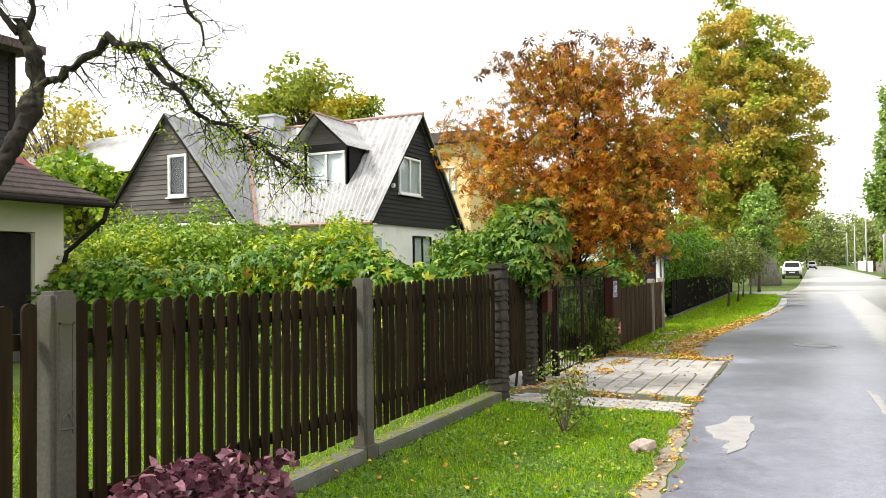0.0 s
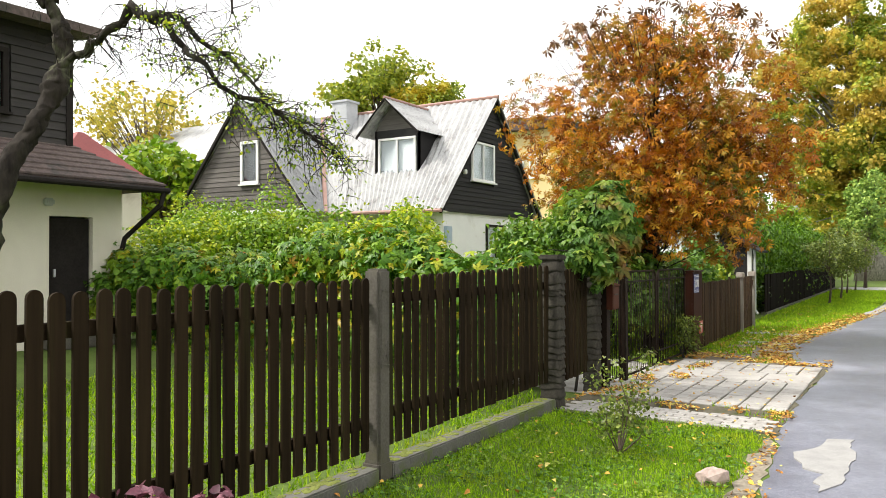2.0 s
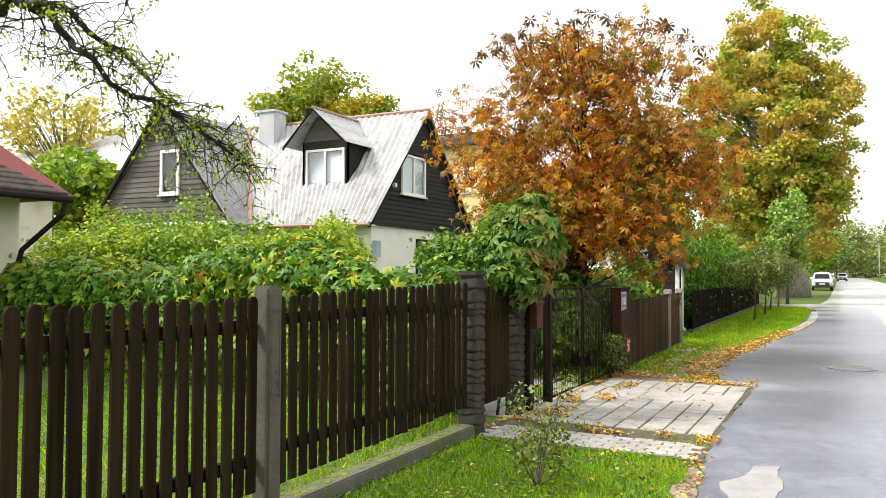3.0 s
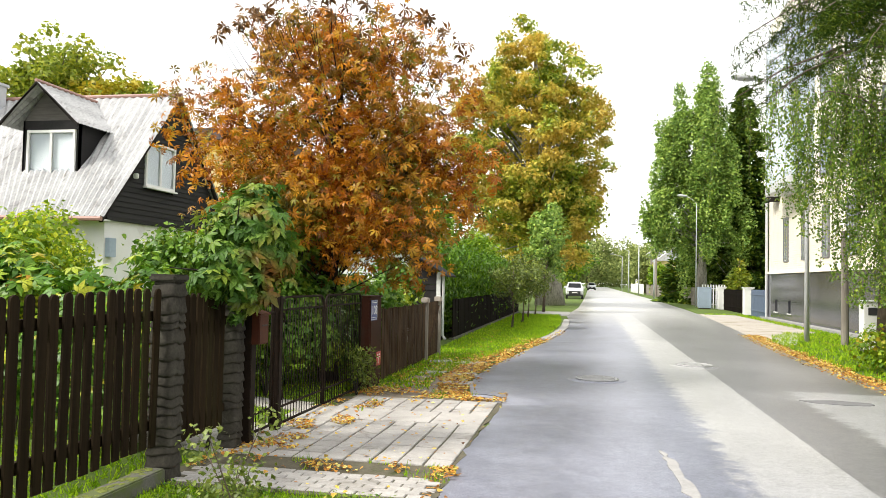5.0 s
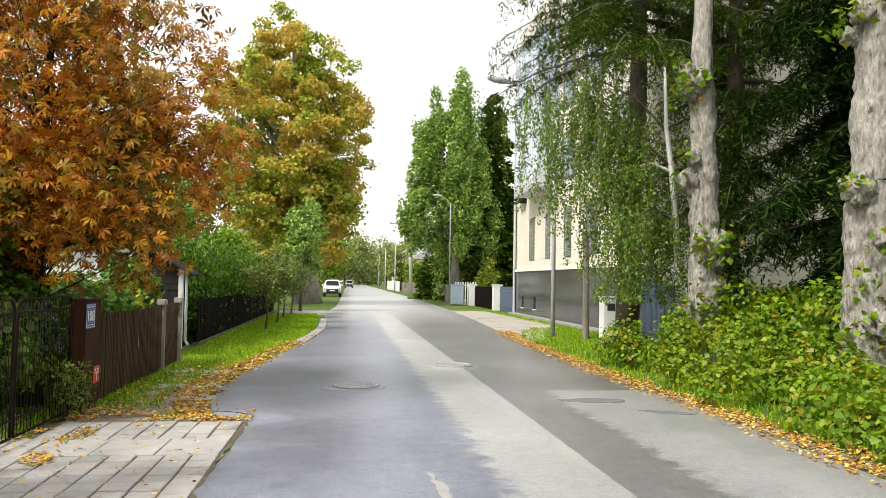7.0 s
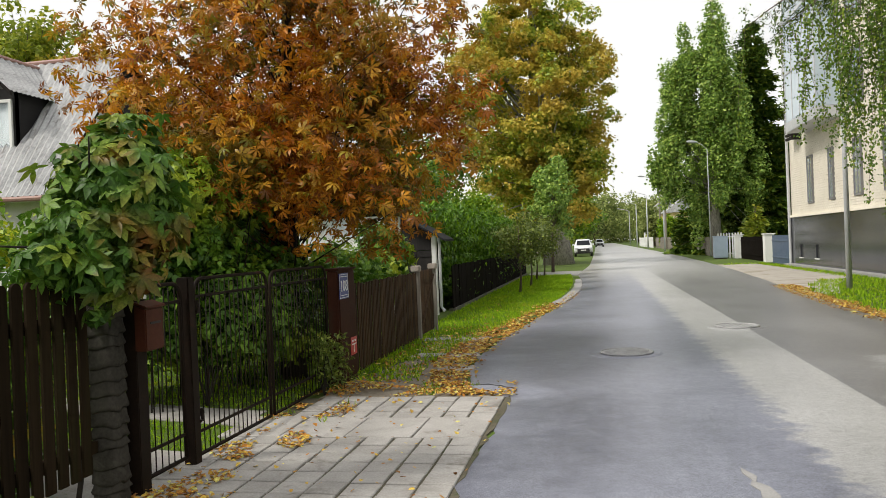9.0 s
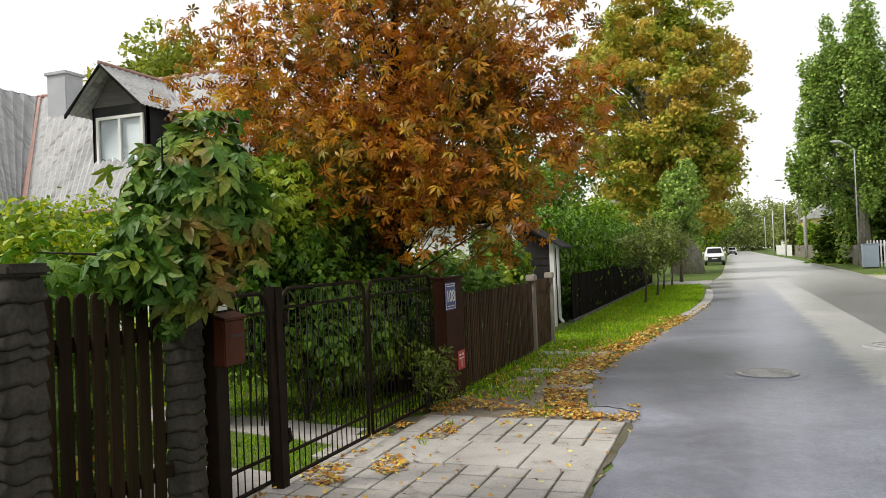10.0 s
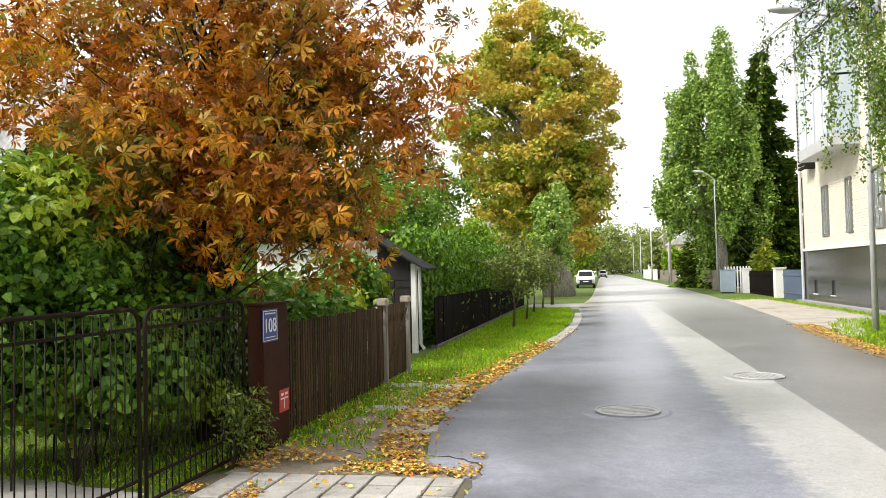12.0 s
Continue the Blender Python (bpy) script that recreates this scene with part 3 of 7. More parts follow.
def broadleaf(name, label, base, trunk_pts, trunk_r, crown, clumps, clump_r, count, size, shape, bark, leaf, seed, limb_r=0.05, squash=0.8,
              tilt=0.8, skin=0.5, ragged=0.15, group="", shell=0.3, normal=None, along=None, parts=("trunk", "crown"), category="tree"):
    """A tree: tapered trunk with limbs, and a crown of many leaves in clumps."""
    rng = np.random.default_rng(seed)
    tree = thing(name, label, category, base, group)
    bm = bmesh.new()
    tube(bm, trunk_pts, [trunk_r * (1.35 if i == 0 else 1 - 0.75 * i / (len(trunk_pts) - 1)) for i in range(len(trunk_pts))], 10)
    cc = []
    for c, r, share in crown:
        cc.append(crown_centres(rng, c, r, max(1, int(clumps * share)), skin, ragged))
    cc = np.concatenate(cc)
    limbs(bm, rng, trunk_pts, cc[:: max(1, len(cc) // 90)], limb_r)
    part(parts[0], bm, bark, tree, smooth=True)
    rad = clump_r * (0.7 + 0.6 * rng.random(len(cc)))
    at, out = in_balls(rng, cc, rad, count, shell, squash)
    nrm = out * 0.6 + np.array((0, 0, 0.7)) if normal is None else normal
    leaves(parts[1], at, size * (0.65 + 0.6 * rng.random(count)), shape, leaf, rng, tree, nrm, along, tilt)
    return rooted(tree)


def foliage(name, label, category, balls, count, size, shape, leaf, seed, stems=None, bark=None, shell=0.55, squash=0.9, tilt=0.85, kind="", along=None, up=0.6, group=""):
    """A bush, hedge or climber: leaves over balls (x, y, z, r), with stems."""
    rng = np.random.default_rng(seed)
    balls = np.array(balls)
    it = thing(name, label, category, (float(balls[:, 0].mean()), float(balls[:, 1].mean()), 0.0), group, kind)
    if stems:
        bm = bmesh.new()
        for p0, p1, r in stems:
            m = [(a + b) / 2 + rng.normal(0, 0.06) for a, b in zip(p0, p1)]
            tube(bm, [p0, m, p1], [r, r * 0.75, r * 0.35], 5, cap=False)
        ob = tagged(part("stems", bm, bark, None, smooth=True), kind="stuff")
        ob.parent, ob.matrix_parent_inverse = it, Matrix.Translation(it.location).inverted()
    at, out = in_balls(rng, balls[:, :3], balls[:, 3], count, shell, squash)
    keep = at[:, 2] > 0.03
    at, out = at[keep], out[keep]
    nrm = out + np.array((0, 0, up))
    ob = leaves("foliage", at, size * (0.6 + 0.7 * rng.random(len(at))), shape, leaf, rng, None, nrm, along, tilt)
    ob.parent, ob.matrix_parent_inverse = it, Matrix.Translation(it.location).inverted()
    return it


def rooted(parent):
    """Parts made in world places keep them under a parent that stands elsewhere."""
    inv = Matrix.Translation(parent.location).inverted()
    for ob in parent.children:
        if ob.matrix_parent_inverse == Matrix.Identity(4):
            ob.matrix_parent_inverse = inv
    return parent


# ---- ground, road ----
bm = bmesh.new()
ys = [-400, -40, -10, 0, 3, 6, 9, 12, 15, 20, 25, 30, 40, 60, 100, 200, 900]
xs = [-600, -100, -40, -20, -12, -8, -5, -3, -1, 1, 3, 5, 7, 9, 12, 20, 40, 100, 600]
grid = [[bm.verts.new((x, y, 0.0)) for x in xs] for y in ys]
for r0, r1 in zip(grid, grid[1:]):
    for i in range(len(xs) - 1):
        bm.faces.new((r0[i], r0[i + 1], r1[i + 1], r1[i]))
tagged(part("ground", bm, GROUND), "grassy ground with bare patches reaching to the horizon", "ground", kind="structure")

LEFT_EDGE = [(-0.62, -30), (-0.70, 3), (-0.79, 5.5), (-0.83, 6.6), (-0.90, 8.1), (-1.0, 8.9), (-1.06, 9.8), (-1.05, 11.1), (-1.03, 12.9), (-1.05, 13.6),
             (-1.55, 14.25), (-1.74, 15.2), (-1.80, 16.5), (-1.72, 18.2), (-1.52, 20.2), (-1.30, 22.5), (-1.02, 25.2), (-0.78, 28.0), (-0.64, 31.5), (-0.62, 35.0),
             (-0.70, 38.5), (-0.92, 43.0), (-0.80, 47), (-0.45, 56), (-0.3, 75), (-0.15, 100), (0.0, 150), (0.3, 220), (0.8, 320)]
RIGHT_EDGE = [(4.7, -30), (4.75, 4), (4.85, 9), (4.97, 12), (5.02, 15), (4.95, 18), (5.0, 22), (5.2, 27), (5.75, 35), (6.2, 44), (6.6, 56), (6.9, 75), (7.1, 100), (7.3, 150), (7.5, 220), (7.9, 320)]


def edge_x(edge, y):
    for (x0, y0), (x1, y1) in zip(edge, edge[1:]):
        if y0 <= y <= y1:
            return x0 + (x1 - x0) * (y - y0) / (y1 - y0)
    return edge[-1][0] if y > edge[-1][1] else edge[0][0]


bm = bmesh.new()
rng0 = np.random.default_rng(5)
yy = sorted(set(list(np.arange(-30, 2, 4.0)) + list(np.arange(2, 36, 0.22)) + list(np.arange(36, 100, 2.0)) + [100, 120, 150, 180, 220, 270, 320]))
prev = None
for y in yy:
    wob = 0.03 if 2 < y < 40 else 0.0
    xl = edge_x(LEFT_EDGE, y) + rng0.normal(0, wob)
    xr = edge_x(RIGHT_EDGE, y) + rng0.normal(0, wob)
    row = [bm.verts.new((xl - 0.02, y, -0.004)), bm.verts.new((xl, y, 0.012))]
    row += [bm.verts.new((xl + (xr - xl) * k / 6, y, 0.014 + 0.016 * math.sin(math.pi * k / 6))) for k in range(1, 6)]
    row += [bm.verts.new((xr, y, 0.012)), bm.verts.new((xr + 0.02, y, -0.004))]
    if prev:
        for i in range(len(row) - 1):
            bm.faces.new((prev[i], prev[i + 1], row[i + 1], row[i]))
    prev = row
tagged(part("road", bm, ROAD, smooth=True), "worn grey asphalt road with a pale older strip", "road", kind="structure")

RZ = 0.032


def patchy(name, pts, z, mat_, label, cat):
    fine, rr = [], np.random.default_rng(len(pts) + int(100 * abs(pts[0][1])))
    for (x0, y0), (x1, y1) in zip(pts, pts[1:] + pts[:1]):
        n = max(1, int(math.hypot(x1 - x0, y1 - y0) / 0.12)) if abs(y1 - y0) < 6 else 12
        n = min(n, 20)
        fine += [(x0 + (x1 - x0) * k / n + rr.normal(0, 0.018), y0 + (y1 - y0) * k / n + rr.normal(0, 0.018)) for k in range(n)]
    pts = fine
    return tagged(part(name, slabbed(pts, z - 0.02, z), mat_), label, cat, kind="structure")


patchy("road_patch", [(-0.78, 8.05), (-0.62, 8.3), (-0.56, 8.72), (-0.38, 8.83), (-0.33, 8.1), (-0.35, 7.4), (-0.43, 7.0), (-0.55, 7.22), (-0.47, 7.5), (-0.62, 7.6)], 0.026, PATCH,
       "pale worn repair patch in the asphalt road", "road patch")
patchy("road_patch", [(0.83, 11.1), (0.90, 10.9), (1.0, 9.6), (1.0, 9.1), (0.87, 9.5), (0.86, 10.2)], 0.034, PATCH, "narrow pale repair patch in the asphalt road", "road patch")
patchy("road_patch", [(3.2, 15.2), (3.7, 15.35), (4.2, 15.2), (4.1, 14.95), (3.6, 14.9), (3.3, 15.0)], 0.031, TARPATCH, "dark tar patch on the asphalt road", "road patch")
patchy("road_patch", [(4.05, 14.3), (4.5, 14.25), (4.75, 14.0), (4.6, 13.9), (4.2, 14.05)], 0.024, TARPATCH, "dark tar patch at the road edge", "road patch")
bm = bmesh.new()
tube(bm, [(-1.62, 14.35, 0.006), (-1.52, 14.36, 0.009), (-1.45, 14.33, 0.010), (-1.36, 14.35, 0.011), (-1.28, 14.28, 0.012), (-1.20, 14.25, 0.012), (-1.15, 14.17, 0.012), (-1.06, 14.12, 0.013), (-1.01, 14.02, 0.013), (-1.02, 13.86, 0.013), (-0.97, 13.74, 0.012)], [0.007, 0.010, 0.008, 0.013, 0.009, 0.014, 0.010, 0.015, 0.011, 0.010, 0.006], 5)
tagged(part("road_crack", bm, TAR), "dark crack curving along the road edge", "crack", kind="structure")


def manhole(x, y, r, tilt):
    it = thing("manhole_cover", "round cast iron manhole cover set in the asphalt", "manhole cover", (x, y, 0), "manhole covers")
    bm = bmesh.new()
    bmesh.ops.create_cone(bm, cap_ends=True, segments=40, radius1=r + 0.16, radius2=r + 0.10, depth=0.02, matrix=Matrix.Translation((0, 0, RZ)))
    part("surround", bm, ROAD, it, "asphalt surround")
    bm = bmesh.new()
    bmesh.ops.create_cone(bm, cap_ends=True, segments=40, radius1=r, radius2=r - 0.01, depth=0.03, matrix=Matrix.Translation((0, 0, RZ + 0.004)))
    part("lid", bm, IRON, it)
    bm = bmesh.new()
    tube(bm, [(math.cos(a) * r, math.sin(a) * r, RZ + 0.02) for a in np.linspace(0, 2 * math.pi, 33)], 0.014, 6, cap=False)
    part("rim", bm, IRON, it)
    bm = bmesh.new()
    for k in range(-3, 4):
        h = math.sqrt(max(0.01, (r * 0.85) ** 2 - (k * r * 0.23) ** 2))
        box(bm, -h, h, k * r * 0.23 - 0.012, k * r * 0.23 + 0.012, RZ + 0.015, RZ + 0.025)
    part("ribs", bm, IRON, it)
    it.rotation_euler.z = tilt
    return it


manhole(0.29, 16.6, 0.36, 0.3)
manhole(2.28, 19.6, 0.36, 1.1)

# concrete edging and crossing past the far lawn, gravel lay-by, house path
patchy("concrete_edging", [(-1.12, 25.4), (-0.92, 26.2), (-0.72, 28.6), (-0.60, 31.5), (-0.60, 35), (-0.70, 38.3), (-0.92, 38.4), (-0.86, 34), (-0.88, 31), (-1.05, 28), (-1.25, 26)], 0.03, PATCH,
       "pale concrete edging along the road", "kerb")
patchy("side_crossing", [(-0.90, 42.0), (-0.78, 47.5), (-3.4, 47.0), (-3.4, 43.4), (-1.8, 43.0)], 0.02, PATCH, "pale concrete drive crossing the lawn", "pavement")
patchy("gravel_verge", [(5.25, 26.3), (6.1, 27.0), (7.2, 31), (8.6, 34), (8.8, 38), (8.4, 50), (6.3, 50), (6.15, 44), (5.7, 35)], 0.012, GRAVEL, "pale gravel lay-by beside the road", "pavement")
patchy("gravel_verge", [(5.03, 8.0), (5.15, 8.0), (5.3, 13), (5.22, 18), (5.35, 23), (5.6, 27), (5.2, 27), (5.0, 22), (4.95, 18), (5.02, 15)], 0.008, DIRT, "sandy strip along the road edge", "ground")
patchy("worn_verge", [(-3.0, 15.0), (-2.2, 14.4), (-1.62, 14.5), (-1.82, 15.4), (-1.84, 17), (-1.95, 19), (-2.4, 19.4), (-2.9, 18.2), (-2.8, 16.5)], 0.006, DIRT, "bare worn earth beside the drive", "ground")
patchy("worn_verge", [(-0.92, 3), (-0.72, 3), (-0.84, 6.6), (-0.95, 8.4), (-1.06, 8.6), (-1.03, 7.2), (-1.0, 5.5)], 0.006, DIRT, "bare earth strip along the road edge", "ground")
patchy("drive_bed", [(-3.4, 8.7), (-0.98, 8.75), (-1.05, 9.6), (-1.02, 13.62), (-3.3, 13.55), (-3.3, 9.9)], 0.015, SLABBED, "sandy bed under the drive slabs", "ground")
patchy("garden_path", [(-3.5, 12.3), (-3.5, 12.95), (-6.5, 13.6), (-9, 13.8), (-9, 13.2), (-6.2, 12.9)], 0.01, SLAB, "pinkish concrete garden path across the lawn", "path")
patchy("garden_path", [(-3.35, 9.9), (-3.35, 11.3), (-4.4, 11.6), (-5.2, 11.0), (-4.8, 10.2)], 0.009, SLAB, "concrete slabs behind the wicket gate", "path")

patchy("worn_verge", [(-3.15, 13.58), (-1.12, 13.62), (-1.45, 14.2), (-1.60, 14.45), (-2.2, 14.38), (-3.02, 14.95), (-3.15, 14.9)], 0.007, DIRT, "bare leaf-strewn earth at the end of the drive", "ground")

# ---- paving slabs of the drive ----
rng1 = np.random.default_rng(11)


def slab_mesh(w, d, h):
    bm = boxed(-w / 2, w / 2, -d / 2, d / 2, 0, h)
    bmesh.ops.bevel(bm, geom=[e for e in bm.edges if all(v.co.z > h / 2 for v in e.verts)], offset=0.006, segments=1, affect="EDGES")
    me = bpy.data.meshes.new("slab")
    bm.to_mesh(me)
    bm.free()
    me.materials.append(SLAB)
    return me


def lay(parent, me, x, y, z, turn=0.0):
    ob = new("slab", me)
    ob.parent = parent
    ob.matrix_basis = pose(x, y, z + rng1.normal(0, 0.002), rng1.normal(0, 0.35), rng1.normal(0, 0.35), turn + rng1.normal(0, 0.35))


drive = thing("drive_paving", "square concrete paving slabs of the drive, uneven and leaf-strewn", "paving", kind="structure")
SQ, BIG, SMALL = slab_mesh(0.230, 0.228, 0.05), slab_mesh(0.588, 0.735, 0.05), slab_mesh(0.188, 0.092, 0.05)
for row in range(15):
    y = 9.96 + row * 0.25
    if 11.85 < y < 12.5:
        continue
    for k in range(9 if row < 8 else 8):
        lay(drive, SQ, -1.20 - k * 0.25, y, -0.021 + 0.003 * math.sin(k * 2.1 + row), 0.0)
for k in range(4):
    lay(drive, BIG, -1.38 - 0.60 * k, 12.21, -0.018, 0.0)
front = thing("path_paving", "small concrete paving stones of the front path", "paving", kind="structure")
for row in range(6):
    for k in range(11):
        x = -1.15 - 0.2 * k - 0.1 * (row % 2)
        if x > -3.25:
            lay(front, SMALL, x, 8.86 + row * 0.10, -0.026)
step = slab_mesh(0.5, 0.32, 0.05)
for x, y, a in ((-1.95, 15.5, 12), (-2.6, 16.75, -8), (-2.06, 16.65, 20), (-2.84, 18.7, 5), (-2.26, 18.6, -12)):
    ob = new("stepping_slab", step)
    tagged(ob, "half-buried concrete slab in the worn verge", "paving slab", "half-buried slabs")
    ob.matrix_basis = pose(x, y, -0.028, 1, -1, a)


# ---- picket fence along the first garden ----
FX = -3.31


def picket_mesh(h, w=0.080, t=0.018):
    bm = bmesh.new()
    prof = [(-w / 2, 0), (w / 2, 0)] + [(w / 2 * math.cos(a), h - w / 2 + w / 2 * math.sin(a)) for a in np.linspace(0, math.pi, 7)]
    fr = [bm.verts.new((t / 2, y, z)) for y, z in prof]
    bk = [bm.verts.new((-t / 2, y, z)) for y, z in prof]
    bm.faces.new(fr)
    bm.faces.new(bk[::-1])
    for i in range(len(prof)):
        j = (i + 1) % len(prof)
        bm.faces.new((fr[j], fr[i], bk[i], bk[j]))
    bmesh.ops.recalc_face_normals(bm, faces=bm.faces[:])
    me = bpy.data.meshes.new("picket")
    bm.to_mesh(me)
    bm.free()
    me.materials.append(PICKET)
    return me


PICKET_ME = picket_mesh(1.27)
rng2 = np.random.default_rng(3)


def picket_panel(y0, y1, z0, z1, count, dz=0.0):
    it = thing("picket_fence", "dark brown wooden picket fence panel with rounded tops", "fence", (FX, (y0 + y1) / 2, 0), "picket fence panels")
    for za, zb in ((1.28, 1.36), (0.40, 0.48)):
        bm = boxed(FX - 0.075, FX - 0.030, y0, y1, za + dz, zb + dz, 0.004)
        part("rail", bm, PICKET, it)
    for k in range(count):
        y = y0 + (k + 0.5) * (y1 - y0) / count
        ob = new("picket", PICKET_ME)
        ob.parent = it
        u = (y - y0) / (y1 - y0)
        ob.matrix_basis = pose(FX + rng2.normal(0, 0.003), y + rng2.normal(0, 0.004), z0 + (z1 - z0) * u - 1.27 + rng2.normal(0, 0.005), rng2.normal(0, 0.2), rng2.normal(0, 0.3), 0)
    return rooted(it)


def concrete_post(y, top):
    it = thing("fence_post", "square grey concrete fence post with a recessed face", "fence post", (FX, y, 0), "concrete fence posts")
    bm = boxed(FX - 0.07, FX + 0.07, y - 0.075, y + 0.075, 0.0, top)
    bmesh.ops.bevel(bm, geom=bm.edges[:], offset=0.02, segments=2, affect="EDGES")
    part("shaft", bm, CONCRETE, it)
    bm = boxed(FX - 0.085, FX + 0.085, y - 0.09, y + 0.09, 0.0, 0.16, 0.02)
    part("foot", bm, CONCRETE, it)
    bm = bmesh.new()
    xf = FX + 0.071
    for a, b, c, d in ((-0.045, -0.036, 0.84, top - 0.16), (0.036, 0.045, 0.84, top - 0.16), (-0.045, 0.045, top - 0.169, top - 0.16)):
        box(bm, xf - 0.004, xf + 0.005, y + a, y + b, c, d)
    part("face_moulding", bm, CONCRETE, it)
    bm = bmesh.new()
    for p, q in (((-0.045, 0.87), (0.05, 0.865)), ((-0.04, 0.875), (0.005, 0.96)), ((0.005, 0.96), (0.045, 0.875)), ((-0.025, 0.92), (0.04, 0.98)), ((0.0, 1.01), (0.04, 1.08))):
        tube(bm, [(xf + 0.002, y + p[0], p[1]), (xf + 0.002, y + q[0], q[1])], 0.005, 5)
    part("cast_mark", bm, CONCRETE, it)
    return rooted(it)


def moulded_post(y, top, w=0.21, d=0.21):
    """A pillar of cast blocks with scalloped relief."""
    it = thing("gate_pillar", "square gate pillar stacked from moulded grey-brown concrete blocks", "pillar", (FX, y, 0), "moulded gate pillars")
    part("core", boxed(FX - d / 2 + 0.02, FX + d / 2 - 0.02, y - w / 2 + 0.02, y + w / 2 - 0.02, 0.0, top - 0.05), STONEPOST, it)
    rr = np.random.default_rng(int(y * 10))
    z0, n = 0.0, 32
    phase = rr.uniform(0, 6)
    while z0 < top - 0.09:
        h = min(rr.uniform(0.055, 0.135), top - 0.06 - z0)
        new_phase = phase + rr.normal(0, 0.9)
        bm = bmesh.new()
        rings = []
        for s, grow in ((0.0, 0.002), (0.10, 0.009), (0.28, 0.007), (0.6, 0.001), (0.9, -0.003), (1.0, -0.007)):
            ring = []
            for k in range(n):
                a = 2 * math.pi * (k + 0.5) / n
                cx, cy = math.cos(a), math.sin(a)
                f = 1.0 / max(abs(cx), abs(cy))
                px, py = cx * f * (w / 2 + grow), cy * f * (d / 2 + grow)
                wave = 0.012 * (1 - s) * math.sin(2.6 * a + phase) + 0.012 * s * math.sin(2.6 * a + new_phase)
                bump_ = 0.007 * noise.noise((px * 22, py * 22, (z0 + s * h) * 22))
                ring.append(bm.verts.new((FX + px + bump_ * cx, y + py + bump_ * cy, max(0.0, z0 + s * h + wave))))
            rings.append(ring)
        for r0, r1 in zip(rings, rings[1:]):
            for k in range(n):
                bm.faces.new((r0[k], r0[(k + 1) % n], r1[(k + 1) % n], r1[k]))
        bm.faces.new(rings[0][::-1])
        bm.faces.new(rings[-1])
        part("block", bm, STONEPOST, it, smooth=True)
        z0, phase = z0 + h, new_phase
    bm = boxed(FX - d / 2 - 0.015, FX + d / 2 + 0.015, y - w / 2 - 0.015, y + w / 2 + 0.015, top - 0.06, top, 0.015)
    part("cap", bm, STONEPOST, it)
    return rooted(it)


concrete_post(-3.46, 1.55)
concrete_post(-0.45, 1.56)
picket_panel(-3.36, -0.54, 1.49, 1.50, 24)
concrete_post(2.65, 1.57)
concrete_post(5.66, 1.58)
moulded_post(8.88, 1.69)
moulded_post(10.085, 1.66, 0.175, 0.175)
picket_panel(-0.36, 2.55, 1.50, 1.51, 24)
picket_panel(2.74, 5.57, 1.51, 1.51, 24)
picket_panel(5.75, 8.75, 1.51, 1.58, 25, 0.03)
for y0, y1 in ((-3.36, -0.54), (-0.37, 2.56), (2.74, 5.57), (5.75, 8.77)):
    it = tagged(part("fence_plinth", boxed(FX - 0.09, FX + 0.09, y0, y1, 0.0, 0.125, 0.012), PLINTH), "low concrete plinth under the picket fence", "plinth", "fence plinths")
    bm = bmesh.new()
    rr = np.random.default_rng(int(y0 * 10) + 50)
    for _ in range(160):
        x, y, r = FX + rr.uniform(-0.08, 0.05), rr.uniform(y0 + 0.03, y1 - 0.03), rr.uniform(0.012, 0.035)
        bmesh.ops.create_icosphere(bm, subdivisions=1, radius=r, matrix=Matrix.Translation((x, y, 0.123)) @ Matrix.Diagonal((1, 1.4, 0.4, 1)))
    tagged(part("moss_cushions", bm, MOSS, it, "yellow-green moss on the plinth"), kind="stuff")

# wicket between the pillars
wicket = thing("wicket_gate", "narrow dark wooden picket wicket gate between pillars", "gate", (FX, 9.4, 0))
for za, zb in ((1.22, 1.30), (0.38, 0.46)):
    part("rail", boxed(FX - 0.06, FX - 0.02, 8.99, 9.99, za, zb, 0.004), PICKET, wicket)
for k in range(8):
    ob = new("picket", PICKET_ME)
    ob.parent = wicket
    ob.matrix_basis = pose(FX, 9.06 + k * 0.112, 0.26 + rng2.normal(0, 0.006), 0, 0, 0)
rooted(wicket)

# ---- mailbox post, steel wicket and drive gates ----
GX = -3.22
post = thing("mailbox_post", "dark brown square steel post carrying the mailbox", "post", (GX, 10.28, 0))
part("shaft", boxed(GX - 0.05, GX + 0.05, 10.21, 10.33, 0, 1.42, 0.006), GATEMETAL, post)
rooted(post)
mail = thing("mailbox", "rust-red tin mailbox with a sloping lid on its post", "mailbox", (GX + 0.12, 10.32, 1.0))
bm = bmesh.new()
hexa(bm, [(GX + 0.052, 10.19, 1.01), (GX + 0.14, 10.19, 1.01), (GX + 0.14, 10.41, 1.01), (GX + 0.052, 10.41, 1.01),
          (GX + 0.052, 10.19, 1.33), (GX + 0.14, 10.19, 1.30), (GX + 0.14, 10.41, 1.30), (GX + 0.052, 10.41, 1.33)])
bmesh.ops.bevel(bm, geom=bm.edges[:], offset=0.008, segments=2, affect="EDGES")
part("body", bm, MAILRED, mail)
bm = bmesh.new()
hexa(bm, [(GX + 0.052, 10.18, 1.333), (GX + 0.152, 10.18, 1.30), (GX + 0.152, 10.42, 1.30), (GX + 0.052, 10.42, 1.333),
          (GX + 0.052, 10.18, 1.348), (GX + 0.152, 10.18, 1.315), (GX + 0.152, 10.42, 1.315), (GX + 0.052, 10.42, 1.348)])
part("lid", bm, MAILRED, mail)
part("slot", boxed(GX + 0.138, GX + 0.145, 10.24, 10.37, 1.19, 1.205), INK, mail)
rooted(mail)
